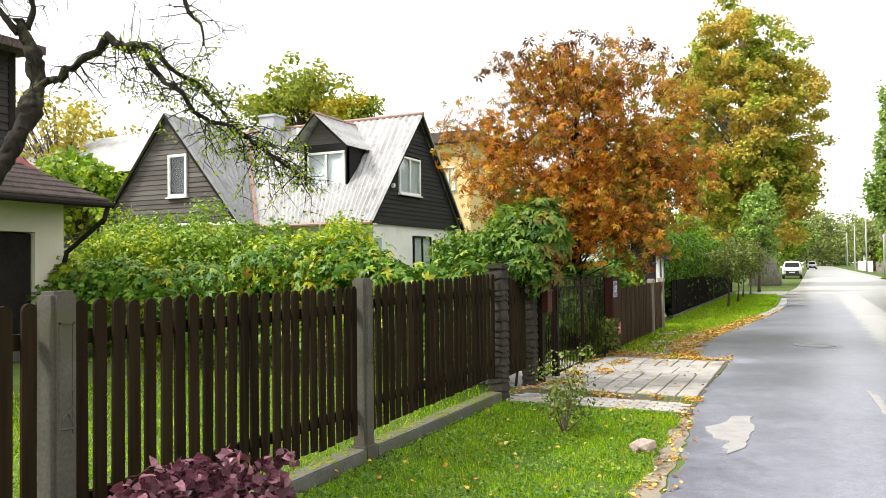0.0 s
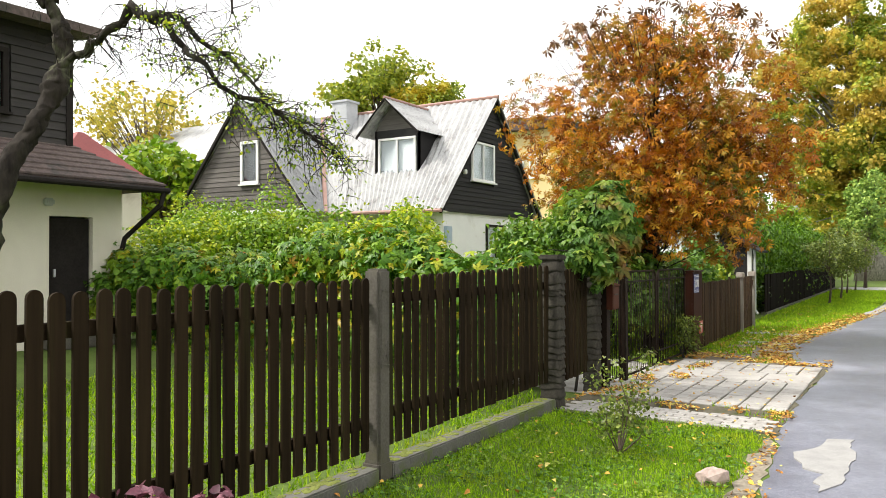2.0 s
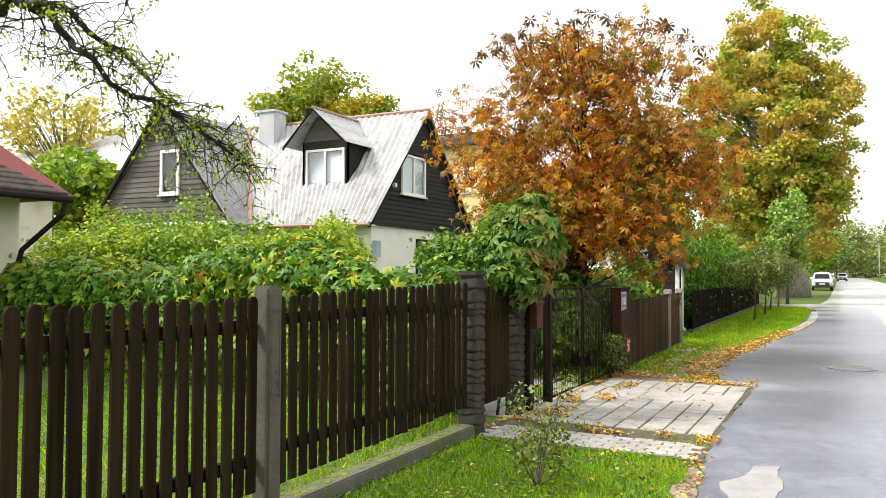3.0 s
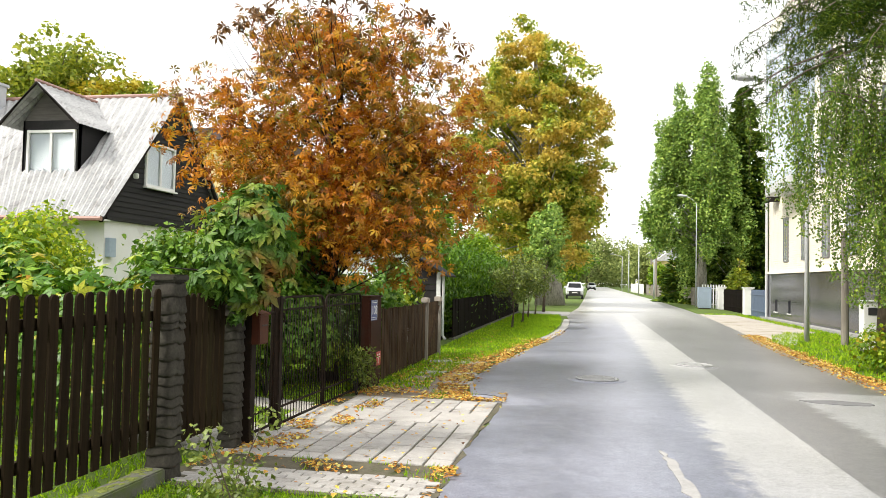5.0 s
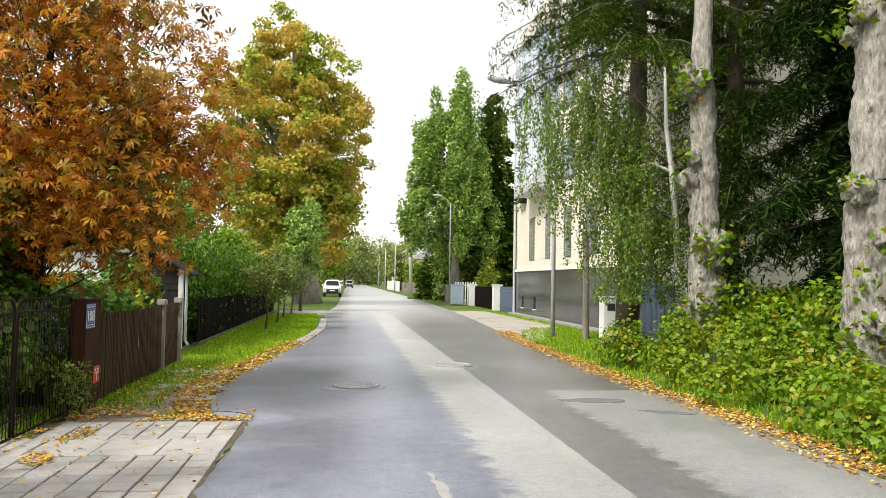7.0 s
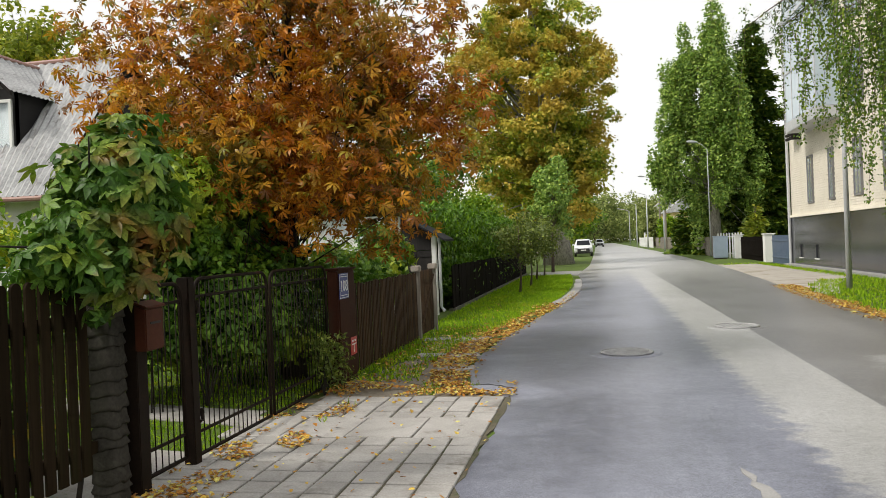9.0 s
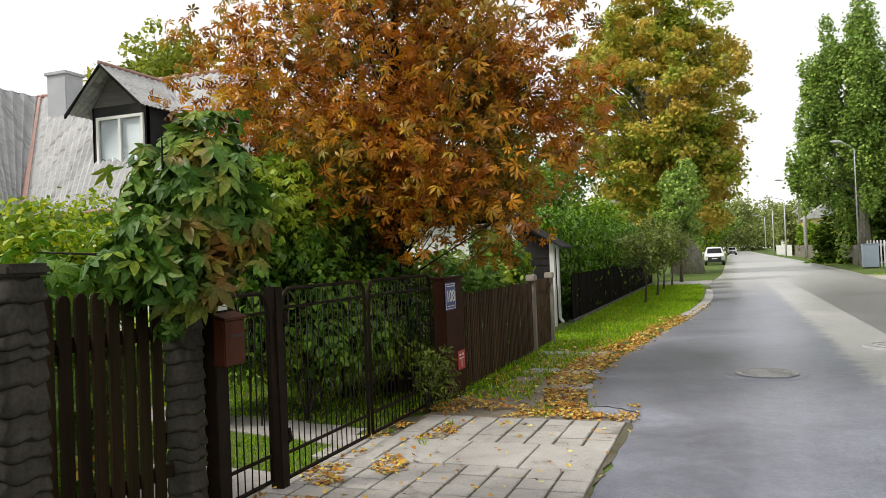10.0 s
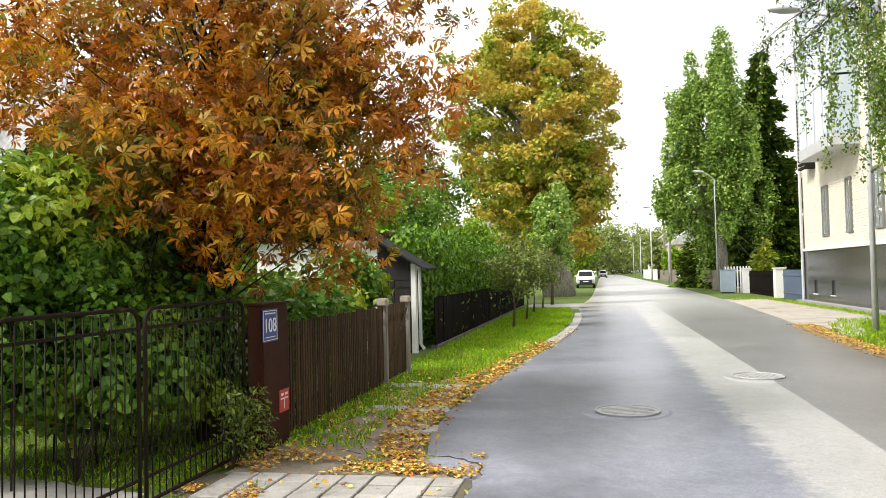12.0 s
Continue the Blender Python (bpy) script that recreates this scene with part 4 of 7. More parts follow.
plate = thing("warning_plate", "small white plate with a dark animal-head mark and text bars", "sign", (GX, 10.30, 1.37))
part("plate", boxed(GX + 0.05, GX + 0.056, 10.245, 10.345, 1.36, 1.585, 0.002), WHITETRIM, plate)
bm = bmesh.new()
bmesh.ops.create_uvsphere(bm, u_segments=12, v_segments=8, radius=0.03, matrix=Matrix.Translation((GX + 0.056, 10.295, 1.515)) @ Matrix.Diagonal((0.1, 0.8, 1.3, 1)))
part("mark", bm, INK, plate)
bm = bmesh.new()
for z in (1.445, 1.42, 1.40):
    box(bm, GX + 0.055, GX + 0.058, 10.262, 10.328, z, z + 0.011)
part("text_bars", bm, INK, plate)
rooted(plate)


def steel_gate(label, y0, y1, top, bottom, pitch, near_r=0.0155, x=GX):
    it = thing("steel_gate", label, "gate", (x, y0, 0), "steel drive gates")
    c = 0.12
    pts = [(x, y0, bottom)] + [(x, y0, top - c)]
    pts += [(x, y0 + c - c * math.cos(a), top - c + c * math.sin(a)) for a in np.linspace(0.25, math.pi / 2, 5)]
    pts += [(x, y1 - c + c * math.sin(a), top - c + c * math.cos(a)) for a in np.linspace(0, math.pi / 2 - 0.2, 5)] + [(x, y1, top - c), (x, y1, bottom)]
    bm = bmesh.new()
    tube(bm, pts, near_r, 8)
    tube(bm, [(x, y0, bottom), (x, y1, bottom)], near_r, 8)
    part("frame", bm, GATEMETAL, it, smooth=True)
    for z in (top - 0.15, bottom + 0.17):
        part("rail", boxed(x - 0.008, x + 0.008, y0, y1, z, z + 0.022), GATEMETAL, it)
    n = int((y1 - y0) / pitch)
    bar = None
    for k in range(1, n):
        y = y0 + k * (y1 - y0) / n
        if bar is None:
            bar = part("bar", tubed([(0, 0, bottom), (0, 0, top - 0.02)], 0.0052, 6), GATEMETAL, it, smooth=True)
            ob = bar
        else:
            ob = new("bar", bar.data)
            ob.parent = it
        ob.matrix_basis = pose(x + rng2.normal(0, 0.002), y, 0, rng2.normal(0, 0.25), rng2.normal(0, 0.25), 0)
    return rooted(it)


steel_gate("narrow brown steel wicket gate with thin vertical bars", 10.38, 10.88, 1.44, 0.10, 0.075)
gp = thing("gate_post", "dark brown steel gate post leaning slightly", "gate post", (GX, 10.98, 0))
bm = bmesh.new()
hexa(bm, [(GX - 0.05, 10.93, 0), (GX + 0.05, 10.93, 0), (GX + 0.05, 11.03, 0), (GX - 0.05, 11.03, 0),
          (GX - 0.05, 10.91, 1.48), (GX + 0.05, 10.91, 1.48), (GX + 0.05, 11.01, 1.48), (GX - 0.05, 11.01, 1.48)])
bmesh.ops.bevel(bm, geom=bm.edges[:], offset=0.008, segments=2, affect="EDGES")
part("shaft", bm, GATEMETAL, gp)
for z in (0.35, 1.2):
    part("hinge", tubed([(GX + 0.05, 11.02, z), (GX + 0.05, 11.06, z + 0.0), (GX + 0.03, 11.07, z + 0.09)], 0.014), GATEMETAL, gp)
rooted(gp)
steel_gate("brown tubular steel drive gate leaf with thin bars", 11.08, 12.45, 1.46, 0.07, 0.085)
steel_gate("brown tubular steel drive gate leaf with rounded corners", 12.53, 14.10, 1.46, 0.07, 0.085)

# brown sheet cabinet with the house number
cab = thing("meter_cabinet", "red-brown sheet steel meter cabinet at the gate end", "cabinet", (GX, 14.5, 0))
part("body", boxed(GX - 0.03, GX + 0.10, 14.24, 14.90, 0.0, 1.40, 0.012), CABINET, cab)
part("door", boxed(GX + 0.10, GX + 0.112, 14.28, 14.86, 0.08, 1.36, 0.004), CABINET, cab)
part("lid", boxed(GX - 0.05, GX + 0.125, 14.22, 14.92, 1.40, 1.425, 0.005), CABINET, cab)
rooted(cab)


def lettering(text, size, where, material, parent, label, depth=0.002, wide=1.0):
    cu = bpy.data.curves.new("lettering", "FONT")
    cu.body, cu.size, cu.extrude = text, size, depth
    cu.align_x, cu.align_y = "CENTER", "CENTER"
    tmp = bpy.data.objects.new("lettering", cu)
    scene.collection.objects.link(tmp)
    me = bpy.data.meshes.new_from_object(tmp.evaluated_get(bpy.context.evaluated_depsgraph_get()))
    bpy.data.objects.remove(tmp)
    me.materials.clear()
    me.materials.append(material)
    ob = new("number", me)
    ob.parent = parent
    ob.matrix_basis = where @ Matrix.Diagonal((wide, 1, 1, 1))
    ob["label"] = label
    return ob


num = thing("house_number_sign", "blue enamel house number sign with white digits 108", "sign", (GX + 0.115, 14.43, 1.2))
sx = GX + 0.114
part("plate", boxed(sx, sx + 0.006, 14.26, 14.60, 1.05, 1.36, 0.002), SIGNBLUE, num)
bm = bmesh.new()
for a, b, c, d in ((14.272, 14.588, 1.062, 1.068), (14.272, 14.588, 1.342, 1.348), (14.272, 14.278, 1.068, 1.342), (14.582, 14.588, 1.068, 1.342), (14.31, 14.55, 1.315, 1.325), (14.32, 14.54, 1.09, 1.098)):
    box(bm, sx + 0.005, sx + 0.008, a, b, c, d)
part("border", bm, WHITETRIM, num)
rooted(num)
ob = lettering("108", 0.19, pose(sx + 0.008, 14.43, 1.20, 90, 0, 90), WHITETRIM, num, "white digits 108")
ob.matrix_parent_inverse = Matrix.Translation(num.location).inverted()
red = thing("red_notice_plate", "small red notice plate with white marks", "sign", (GX + 0.115, 14.75, 0.44))
part("plate", boxed(sx, sx + 0.005, 14.62, 14.86, 0.33, 0.55, 0.002), SIGNRED, red)
bm = bmesh.new()
for a, b, c, d in ((14.65, 14.83, 0.455, 0.468), (14.73, 14.75, 0.36, 0.455), (14.66, 14.72, 0.49, 0.515), (14.76, 14.82, 0.49, 0.515)):
    box(bm, sx + 0.004, sx + 0.007, a, b, c, d)
part("text_bars", bm, WHITETRIM, red)
rooted(red)

# ---- slatted fence past the gate ----
sl = thing("slat_fence", "brown fence of narrow vertical slats beside the verge", "fence", (GX, 16.9, 0))
for z in (0.25, 0.98):
    part("rail", boxed(GX - 0.06, GX - 0.02, 14.93, 18.8, z, z + 0.05), GATEMETAL, sl)
bm0 = None
n = 52
for k in range(n):
    y = 14.97 + k * (18.76 - 14.97) / (n - 1)
    if bm0 is None:
        bm0 = part("slat", boxed(-0.006, 0.006, -0.021, 0.021, 0.03, 1.19), SLATWOOD, sl)
        ob = bm0
    else:
        ob = new("slat", bm0.data)
        ob.parent = sl
    ob.matrix_basis = pose(GX + rng2.normal(0, 0.002), y, rng2.normal(0, 0.008), 0, 0, 0)
rooted(sl)
for y in (18.85, 20.25):
    p = thing("fence_post", "thin brown post with a whitish concrete cap", "fence post", (GX, y, 0), "capped fence posts")
    part("shaft", boxed(GX - 0.04, GX + 0.05, y - 0.045, y + 0.045, 0, 1.2, 0.005), POLEWOOD, p)
    part("cap", boxed(GX - 0.09, GX + 0.07, y - 0.10, y + 0.07, 1.2, 1.31, 0.015), CAPSTONE, p, "whitish block cap")
    rooted(p)
sg = thing("slat_gate", "small brown slatted gate with a diagonal brace", "gate", (GX, 19.5, 0))
for k in range(17):
    ob = new("slat", bm0.data)
    ob.parent = sg
    ob.matrix_basis = pose(GX, 18.95 + k * 0.074, 0.02, 0, 0, 0)
bm = bmesh.new()
tube(bm, [(GX + 0.02, 18.95, 0.15), (GX + 0.02, 20.15, 1.1)], 0.022, 6)
part("brace", bm, SLATWOOD, sg)
part("rail", boxed(GX - 0.05, GX - 0.015, 18.92, 20.18, 1.0, 1.05), SLATWOOD, sg)
rooted(sg)

# ---- shed ----
shed = thing("garden_shed", "low white plastered shed with a dark double door and dark roof", "shed", (-5.3, 24.5, 0))
SY = 23.4
part("wall", boxed(-7.4, -4.80, SY, SY + 3.0, 0, 2.42), PLASTER, shed)
part("wall", boxed(-4.80, -4.64, SY - 0.02, SY + 0.2, 0, 2.50), PLASTER, shed)
part("wall", boxed(-3.90, -3.80, SY - 0.02, SY + 0.14, 0, 1.90), PLASTER, shed, "peeling white corner pier")
# added dark sheet: the gloom of the open side behind the pier
part("wall", boxed(-3.98, -3.90, SY + 0.142, SY + 1.0, 0, 1.86), DARKWOOD, shed, "dark sheet in place of the open shaded side")
for x0, x1 in ((-4.635, -4.28), (-4.27, -3.91)):
    dl = part("door", boxed(x0, x1, SY + 0.02, SY + 0.06, 0.05, 1.55), DOORGREY, shed, "dark grey boarded door leaf")
    part("door_batten", boxed(x0 + 0.02, x1 - 0.02, SY + 0.006, SY + 0.02, 1.40, 1.48), DOORGREY, dl)
bm = bmesh.new()
hexa(bm, [(-4.635, SY + 0.01, 1.56), (-3.905, SY + 0.01, 1.56), (-3.905, SY + 0.07, 1.56), (-4.635, SY + 0.07, 1.56),
          (-4.635, SY + 0.01, 2.50), (-3.905, SY + 0.01, 1.95), (-3.905, SY + 0.07, 1.95), (-4.635, SY + 0.07, 2.50)])
part("gable_boarding", bm, DOORGREY, shed)
bm = bmesh.new()
hexa(bm, [(-4.98, SY - 0.35, 2.62), (-3.52, SY - 0.35, 1.76), (-3.52, SY + 0.9, 1.76), (-4.98, SY + 0.9, 2.62),
          (-4.98, SY - 0.35, 2.665), (-3.52, SY - 0.35, 1.805), (-3.52, SY + 0.9, 1.805), (-4.98, SY + 0.9, 2.665)])
part("roof", bm, SHEDROOF, shed)
bm = bmesh.new()
hexa(bm, [(-7.6, SY - 0.3, 2.50), (-4.97, SY - 0.3, 2.61), (-4.97, SY + 3.2, 2.61), (-7.6, SY + 3.2, 2.50),
          (-7.6, SY - 0.3, 2.55), (-4.97, SY - 0.3, 2.66), (-4.97, SY + 3.2, 2.66), (-7.6, SY + 3.2, 2.55)])
part("roof", bm, SHEDROOF, shed)
part("downpipe", tubed([(-3.72, SY - 0.05, 1.85), (-3.70, SY - 0.05, 1.7), (-3.70, SY - 0.05, 0.2), (-3.62, SY - 0.08, 0.1)], 0.035), STEEL, shed)
rooted(shed)

# ---- dark board fence with thuja hedge behind ----
hf = thing("board_fence", "low dark wooden board fence in front of a hedge", "fence", (-3.6, 35, 0))
pl = None
for k in range(110):
    y = 24.5 + k * 0.19
    if pl is None:
        pl = part("plank", boxed(-0.012, 0.012, -0.093, 0.093, 0.06, 1.15), DARKWOOD, hf)
        ob = pl
    else:
        ob = new("plank", pl.data)
        ob.parent = hf
    ob.matrix_basis = pose(-3.62 + rng2.normal(0, 0.003), y, rng2.normal(0, 0.01), 0, 0, 0)
for z in (0.3, 0.85):
    part("rail", boxed(-3.70, -3.64, 24.4, 45.4, z, z + 0.06), DARKWOOD, hf)
part("plinth", boxed(-3.72, -3.56, 24.4, 45.4, 0, 0.07), PLINTH, hf)
rooted(hf)


# ---- houses ----
def corrugated(u0, u1, v0, v1, pitch, amp, thick=0.0):
    """A wavy sheet: u0 to u1 along the eave at the bottom, v0 to v1 along the top; waves run across u."""
    u0, u1, v0, v1 = (Vector(p) for p in (u0, u1, v0, v1))
    n = max(4, int((u1 - u0).length / pitch * 4))
    nrm = (u1 - u0).cross(v0 - u0).normalized()
    if nrm.z < 0:
        nrm = -nrm
    bm = bmesh.new()
    lo, mid, hi = [], [], []
    for i in range(n + 1):
        s = i / n
        h = nrm * (amp * math.sin(i * math.pi / 2))
        a, b = u0.lerp(u1, s), v0.lerp(v1, s)
        lo.append(bm.verts.new(a + h))
        mid.append(bm.verts.new(a.lerp(b, 0.5) + h))
        hi.append(bm.verts.new(b + h))
    for r0, r1 in ((lo, mid), (mid, hi)):
        for i in range(n):
            bm.faces.new((r0[i], r0[i + 1], r1[i + 1], r1[i]))
    bmesh.ops.recalc_face_normals(bm, faces=bm.faces[:])
    if nrm.dot(next(iter(bm.faces)).normal) < 0:
        bmesh.ops.reverse_faces(bm, faces=bm.faces[:])
    return bm


def window_x(parent, x, y0, y1, z0, z1, split=2, frame_mat=None, behind=None, w=0.07, face=1):
    """A window in a wall that faces +x (face=1)."""
    frame_mat, behind = frame_mat or WHITETRIM, behind or CURTAIN
    win = part("window", boxed(x - 0.06, x - 0.05, y0, y1, z0, z1), behind, parent)
    for a, b, c, d in ((y0, y1, z0, z0 + w), (y0, y1, z1 - w, z1), (y0, y0 + w, z0 + w, z1 - w), (y1 - w, y1, z0 + w, z1 - w)):
        part("frame", boxed(x - 0.03, x + 0.05, a, b, c, d, 0.006), frame_mat, win)
    n = split
    for k in range(1, n):
        y = y0 + (y1 - y0) * k / n
        part("mullion", boxed(x - 0.03, x + 0.045, y - w / 2, y + w / 2, z0 + w, z1 - w, 0.006), frame_mat, win)
    for k in range(n):
        a, b = y0 + (y1 - y0) * k / n + w / 2, y0 + (y1 - y0) * (k + 1) / n - w / 2
        p = part("pane", boxed(x - 0.005, x + 0.003, a, b, z0 + w, z1 - w), GLASS, win)
        p.visible_shadow = False
    part("sill", boxed(x - 0.02, x + 0.11, y0 - 0.05, y1 + 0.05, z0 - 0.05, z0 - 0.003, 0.006), frame_mat, win)
    return win


def window_y(parent, y, x0, x1, z0, z1, split=1, frame_mat=None, behind=None, w=0.07):
    """A window in a wall that faces -y."""
    frame_mat, behind = frame_mat or WHITETRIM, behind or CURTAIN
    win = part("window", boxed(x0, x1, y + 0.05, y + 0.06, z0, z1), behind, parent)
    for a, b, c, d in ((x0, x1, z0, z0 + w), (x0, x1, z1 - w, z1), (x0, x0 + w, z0 + w, z1 - w), (x1 - w, x1, z0 + w, z1 - w)):
        part("frame", boxed(a, b, y - 0.05, y + 0.03, c, d, 0.006), frame_mat, win)
    for k in range(1, split):
        x = x0 + (x1 - x0) * k / split
        part("mullion", boxed(x - w / 2, x + w / 2, y - 0.045, y + 0.03, z0 + w, z1 - w, 0.006), frame_mat, win)
    for k in range(split):
        a, b = x0 + (x1 - x0) * k / split + w / 2, x0 + (x1 - x0) * (k + 1) / split - w / 2
        p = part("pane", boxed(a, b, y - 0.003, y + 0.005, z0 + w, z1 - w), GLASS, win)
        p.visible_shadow = False
    part("sill", boxed(x0 - 0.05, x1 + 0.05, y - 0.11, y + 0.02, z0 - 0.05, z0 - 0.003, 0.006), frame_mat, win)
    return win


def gable_boards_x(parent, x, yc, half, z0, z1, mat_, pitch=0.145, holes=()):
    """Lapped boards of a gable that faces +x, cut round the holes (y0, y1, z0, z1)."""
    z = z0
    while z < z1 - 0.05:
        h0, h1 = half * (z1 - z) / (z1 - z0), half * max(0.02, (z1 - z - pitch) / (z1 - z0))
        runs = [(-h0, h0, -h1, h1)]
        for a, b, c, d in holes:
            if z + pitch > c and z < d:
                runs = [(-h0, a - yc, -h1, a - yc), (b - yc, h0, b - yc, h1)]
        for a0, b0, a1, b1 in runs:
            if b0 - a0 < 0.05:
                continue
            bm = bmesh.new()
            hexa(bm, [(x - 0.05, yc + a0, z), (x + 0.028, yc + a0, z), (x + 0.028, yc + b0, z), (x - 0.05, yc + b0, z),
                      (x - 0.05, yc + a1, z + pitch), (x + 0.006, yc + a1, z + pitch), (x + 0.006, yc + b1, z + pitch), (x - 0.05, yc + b1, z + pitch)])
            part("board", bm, mat_, parent)
        z += pitch


def gable_boards_y(parent, y, xc, half, z0, z1, mat_, pitch=0.145, holes=()):
    z = z0
    while z < z1 - 0.05:
        h0, h1 = half * (z1 - z) / (z1 - z0), half * max(0.02, (z1 - z - pitch) / (z1 - z0))
        runs = [(-h0, h0, -h1, h1)]
        for a, b, c, d in holes:
            if z + pitch > c and z < d:
                runs = [(-h0, a - xc, -h1, a - xc), (b - xc, h0, b - xc, h1)]
        for a0, b0, a1, b1 in runs:
            if b0 - a0 < 0.05:
                continue
            bm = bmesh.new()
            hexa(bm, [(xc + a0, y - 0.028, z), (xc + b0, y - 0.028, z), (xc + b0, y + 0.05, z), (xc + a0, y + 0.05, z),
                      (xc + a1, y - 0.006, z + pitch), (xc + b1, y - 0.006, z + pitch), (xc + b1, y + 0.05, z + pitch), (xc + a1, y + 0.05, z + pitch)])
            part("board", bm, mat_, parent)
        z += pitch


# the house with the steep corrugated roof and dormer
HX, RY, RZ_, EZ, EY0, EY1 = -12.15, 24.0, 7.06, 3.12, 20.45, 27.55
house = thing("house", "house with steep weathered corrugated roof, black boarded gable and dormer", "house", (-16, 24, 0))
part("wall", boxed(-22.6, HX - 0.05, 20.9, 27.1, 0, 3.15), PLASTER, house)
bm = bmesh.new()   # gable core behind the boards
v = [bm.verts.new(p) for p in ((HX - 0.06, 20.8, EZ), (HX - 0.06, 27.2, EZ), (HX - 0.06, RY, RZ_ - 0.12), (HX - 0.3, 20.8, EZ), (HX - 0.3, 27.2, EZ), (HX - 0.3, RY, RZ_ - 0.12))]
for f in ((0, 1, 2), (5, 4, 3), (0, 3, 4, 1), (1, 4, 5, 2), (2, 5, 3, 0)):
    bm.faces.new([v[i] for i in f])
part("gable_core", bm, SIDING_B, house)
gable_boards_x(house, HX, RY, 3.36, EZ + 0.05, RZ_ - 0.1, SIDING_B, holes=((22.52, 24.06, 4.14, 5.42),))
window_x(house, HX + 0.03, 22.52, 24.06, 4.14, 5.42, 2)
part("gable_lamp", boxed(HX + 0.03, HX + 0.16, 21.95, 22.06, 4.28, 4.42, 0.02), WHITETRIM, house, "small white wall lamp")
part("band", boxed(HX - 0.04, HX + 0.05, 20.85, 27.15, 3.06, 3.17, 0.008), SIDING_B, house)
window_x(house, HX - 0.04, 23.6, 25.0, 1.5, 2.75, 2, BLACKTRIM, ROOMSHADE)
part("wall_box", boxed(HX - 0.05, HX + 0.08, 20.95, 21.25, 2.1, 2.6, 0.01), BLUEBOX, house, "pale blue meter box on the wall")
part("awning", boxed(HX - 0.05, HX + 0.7, 25.6, 27.6, 2.62, 2.68), BLACKTRIM, house, "small dark awning")
# roofs
part("roof", corrugated((-16.4, EY0, EZ), (HX + 0.22, EY0, EZ), (-19.7, RY, RZ_), (HX + 0.22, RY, RZ_), 0.15, 0.024), ROOFSHEET, house)
part("roof", corrugated((-22.95, EY1, EZ), (-22.95, EY0 + 0.1, EZ), (-19.72, RY + 0.05, RZ_), (-19.72, RY, RZ_), 0.15, 0.02), ROOFSHEET, house)
part("roof", corrugated((-22.95, EY1, EZ), (HX + 0.22, EY1, EZ), (-19.7, RY, RZ_), (HX + 0.22, RY, RZ_), 0.15, 0.024), ROOFSHEET, house)
part("ridge_cap", tubed([(-19.7, RY, RZ_ + 0.0), (HX + 0.24, RY, RZ_ + 0.0)], 0.07, 8), REDTRIM, house, "faded red ridge capping")
for ys_, ye in ((EY0, RY), (EY1, RY)):
    bm = bmesh.new()
    d = 0.16
    hexa(bm, [(HX + 0.10, ys_, EZ - d), (HX + 0.20, ys_, EZ - d), (HX + 0.20, ye, RZ_ - d), (HX + 0.10, ye, RZ_ - d),
              (HX + 0.10, ys_, EZ - 0.03), (HX + 0.20, ys_, EZ - 0.03), (HX + 0.20, ye, RZ_ - 0.03), (HX + 0.10, ye, RZ_ - 0.03)])
    part("bargeboard", bm, BLACKTRIM, house)
part("gutter", tubed([(-16.4, EY0 - 0.06, EZ - 0.05), (HX + 0.2, EY0 - 0.06, EZ - 0.07)], 0.06, 8), REDTRIM, house, "red-brown eaves gutter")
part("soffit", boxed(-16.4, HX + 0.1, EY0 + 0.02, 20.92, EZ - 0.10, EZ - 0.06), WHITETRIM, house)
window_y(house, 20.88, -16.0, -14.9, 1.6, 2.7, 1, BLACKTRIM, ROOMSHADE)
# wing with the grey gable
WX, WY, WH = -19.7, 19.8, 3.25
part("wing_wall", boxed(WX - 2.95, WX + 2.95, WY + 0.1, 21.0, 0, 3.2), PLASTER, house)
bm = bmesh.new()
v = [bm.verts.new(p) for p in ((WX - 3.0, WY + 0.06, EZ), (WX + 3.0, WY + 0.06, EZ), (WX, WY + 0.06, RZ_ - 0.15), (WX - 3.0, WY + 0.3, EZ), (WX + 3.0, WY + 0.3, EZ), (WX, WY + 0.3, RZ_ - 0.15))]
for f in ((0, 1, 2), (5, 4, 3), (0, 3, 4, 1), (1, 4, 5, 2), (2, 5, 3, 0)):
    bm.faces.new([v[i] for i in f])
part("gable_core", bm, SIDING_G, house)
gable_boards_y(house, WY, WX, 3.05, EZ + 0.15, RZ_ - 0.15, SIDING_G, 0.17, holes=((-19.65, -18.80, 4.15, 5.62),))
window_y(house, WY - 0.03, -19.65, -18.80, 4.15, 5.62, 1, WHITETRIM, ROOMSHADE, 0.10)
part("band", boxed(WX - 3.1, WX + 3.1, WY - 0.05, WY + 0.06, EZ + 0.0, EZ + 0.13), PLASTER, house)
part("roof", corrugated((WX + WH, WY - 0.2, EZ), (WX + WH, EY0, EZ), (WX, WY - 0.2, RZ_), (WX, RY, RZ_), 0.08, 0.03), ROOFWING, house)
part("roof", corrugated((WX - WH, WY - 0.2, EZ), (WX - WH, EY0, EZ), (WX, WY - 0.2, RZ_), (WX, RY, RZ_), 0.08, 0.03), ROOFWING, house)
bm = bmesh.new()
hexa(bm, [(WX + WH - 0.06, EY0 - 0.06, EZ + 0.03), (WX + WH + 0.10, EY0 - 0.02, EZ + 0.03), (WX + 0.10, RY, RZ_ + 0.03), (WX - 0.06, RY, RZ_ + 0.03),
          (WX + WH - 0.06, EY0 - 0.06, EZ + 0.06), (WX + WH + 0.10, EY0 - 0.02, EZ + 0.06), (WX + 0.10, RY, RZ_ + 0.06), (WX - 0.06, RY, RZ_ + 0.06)])
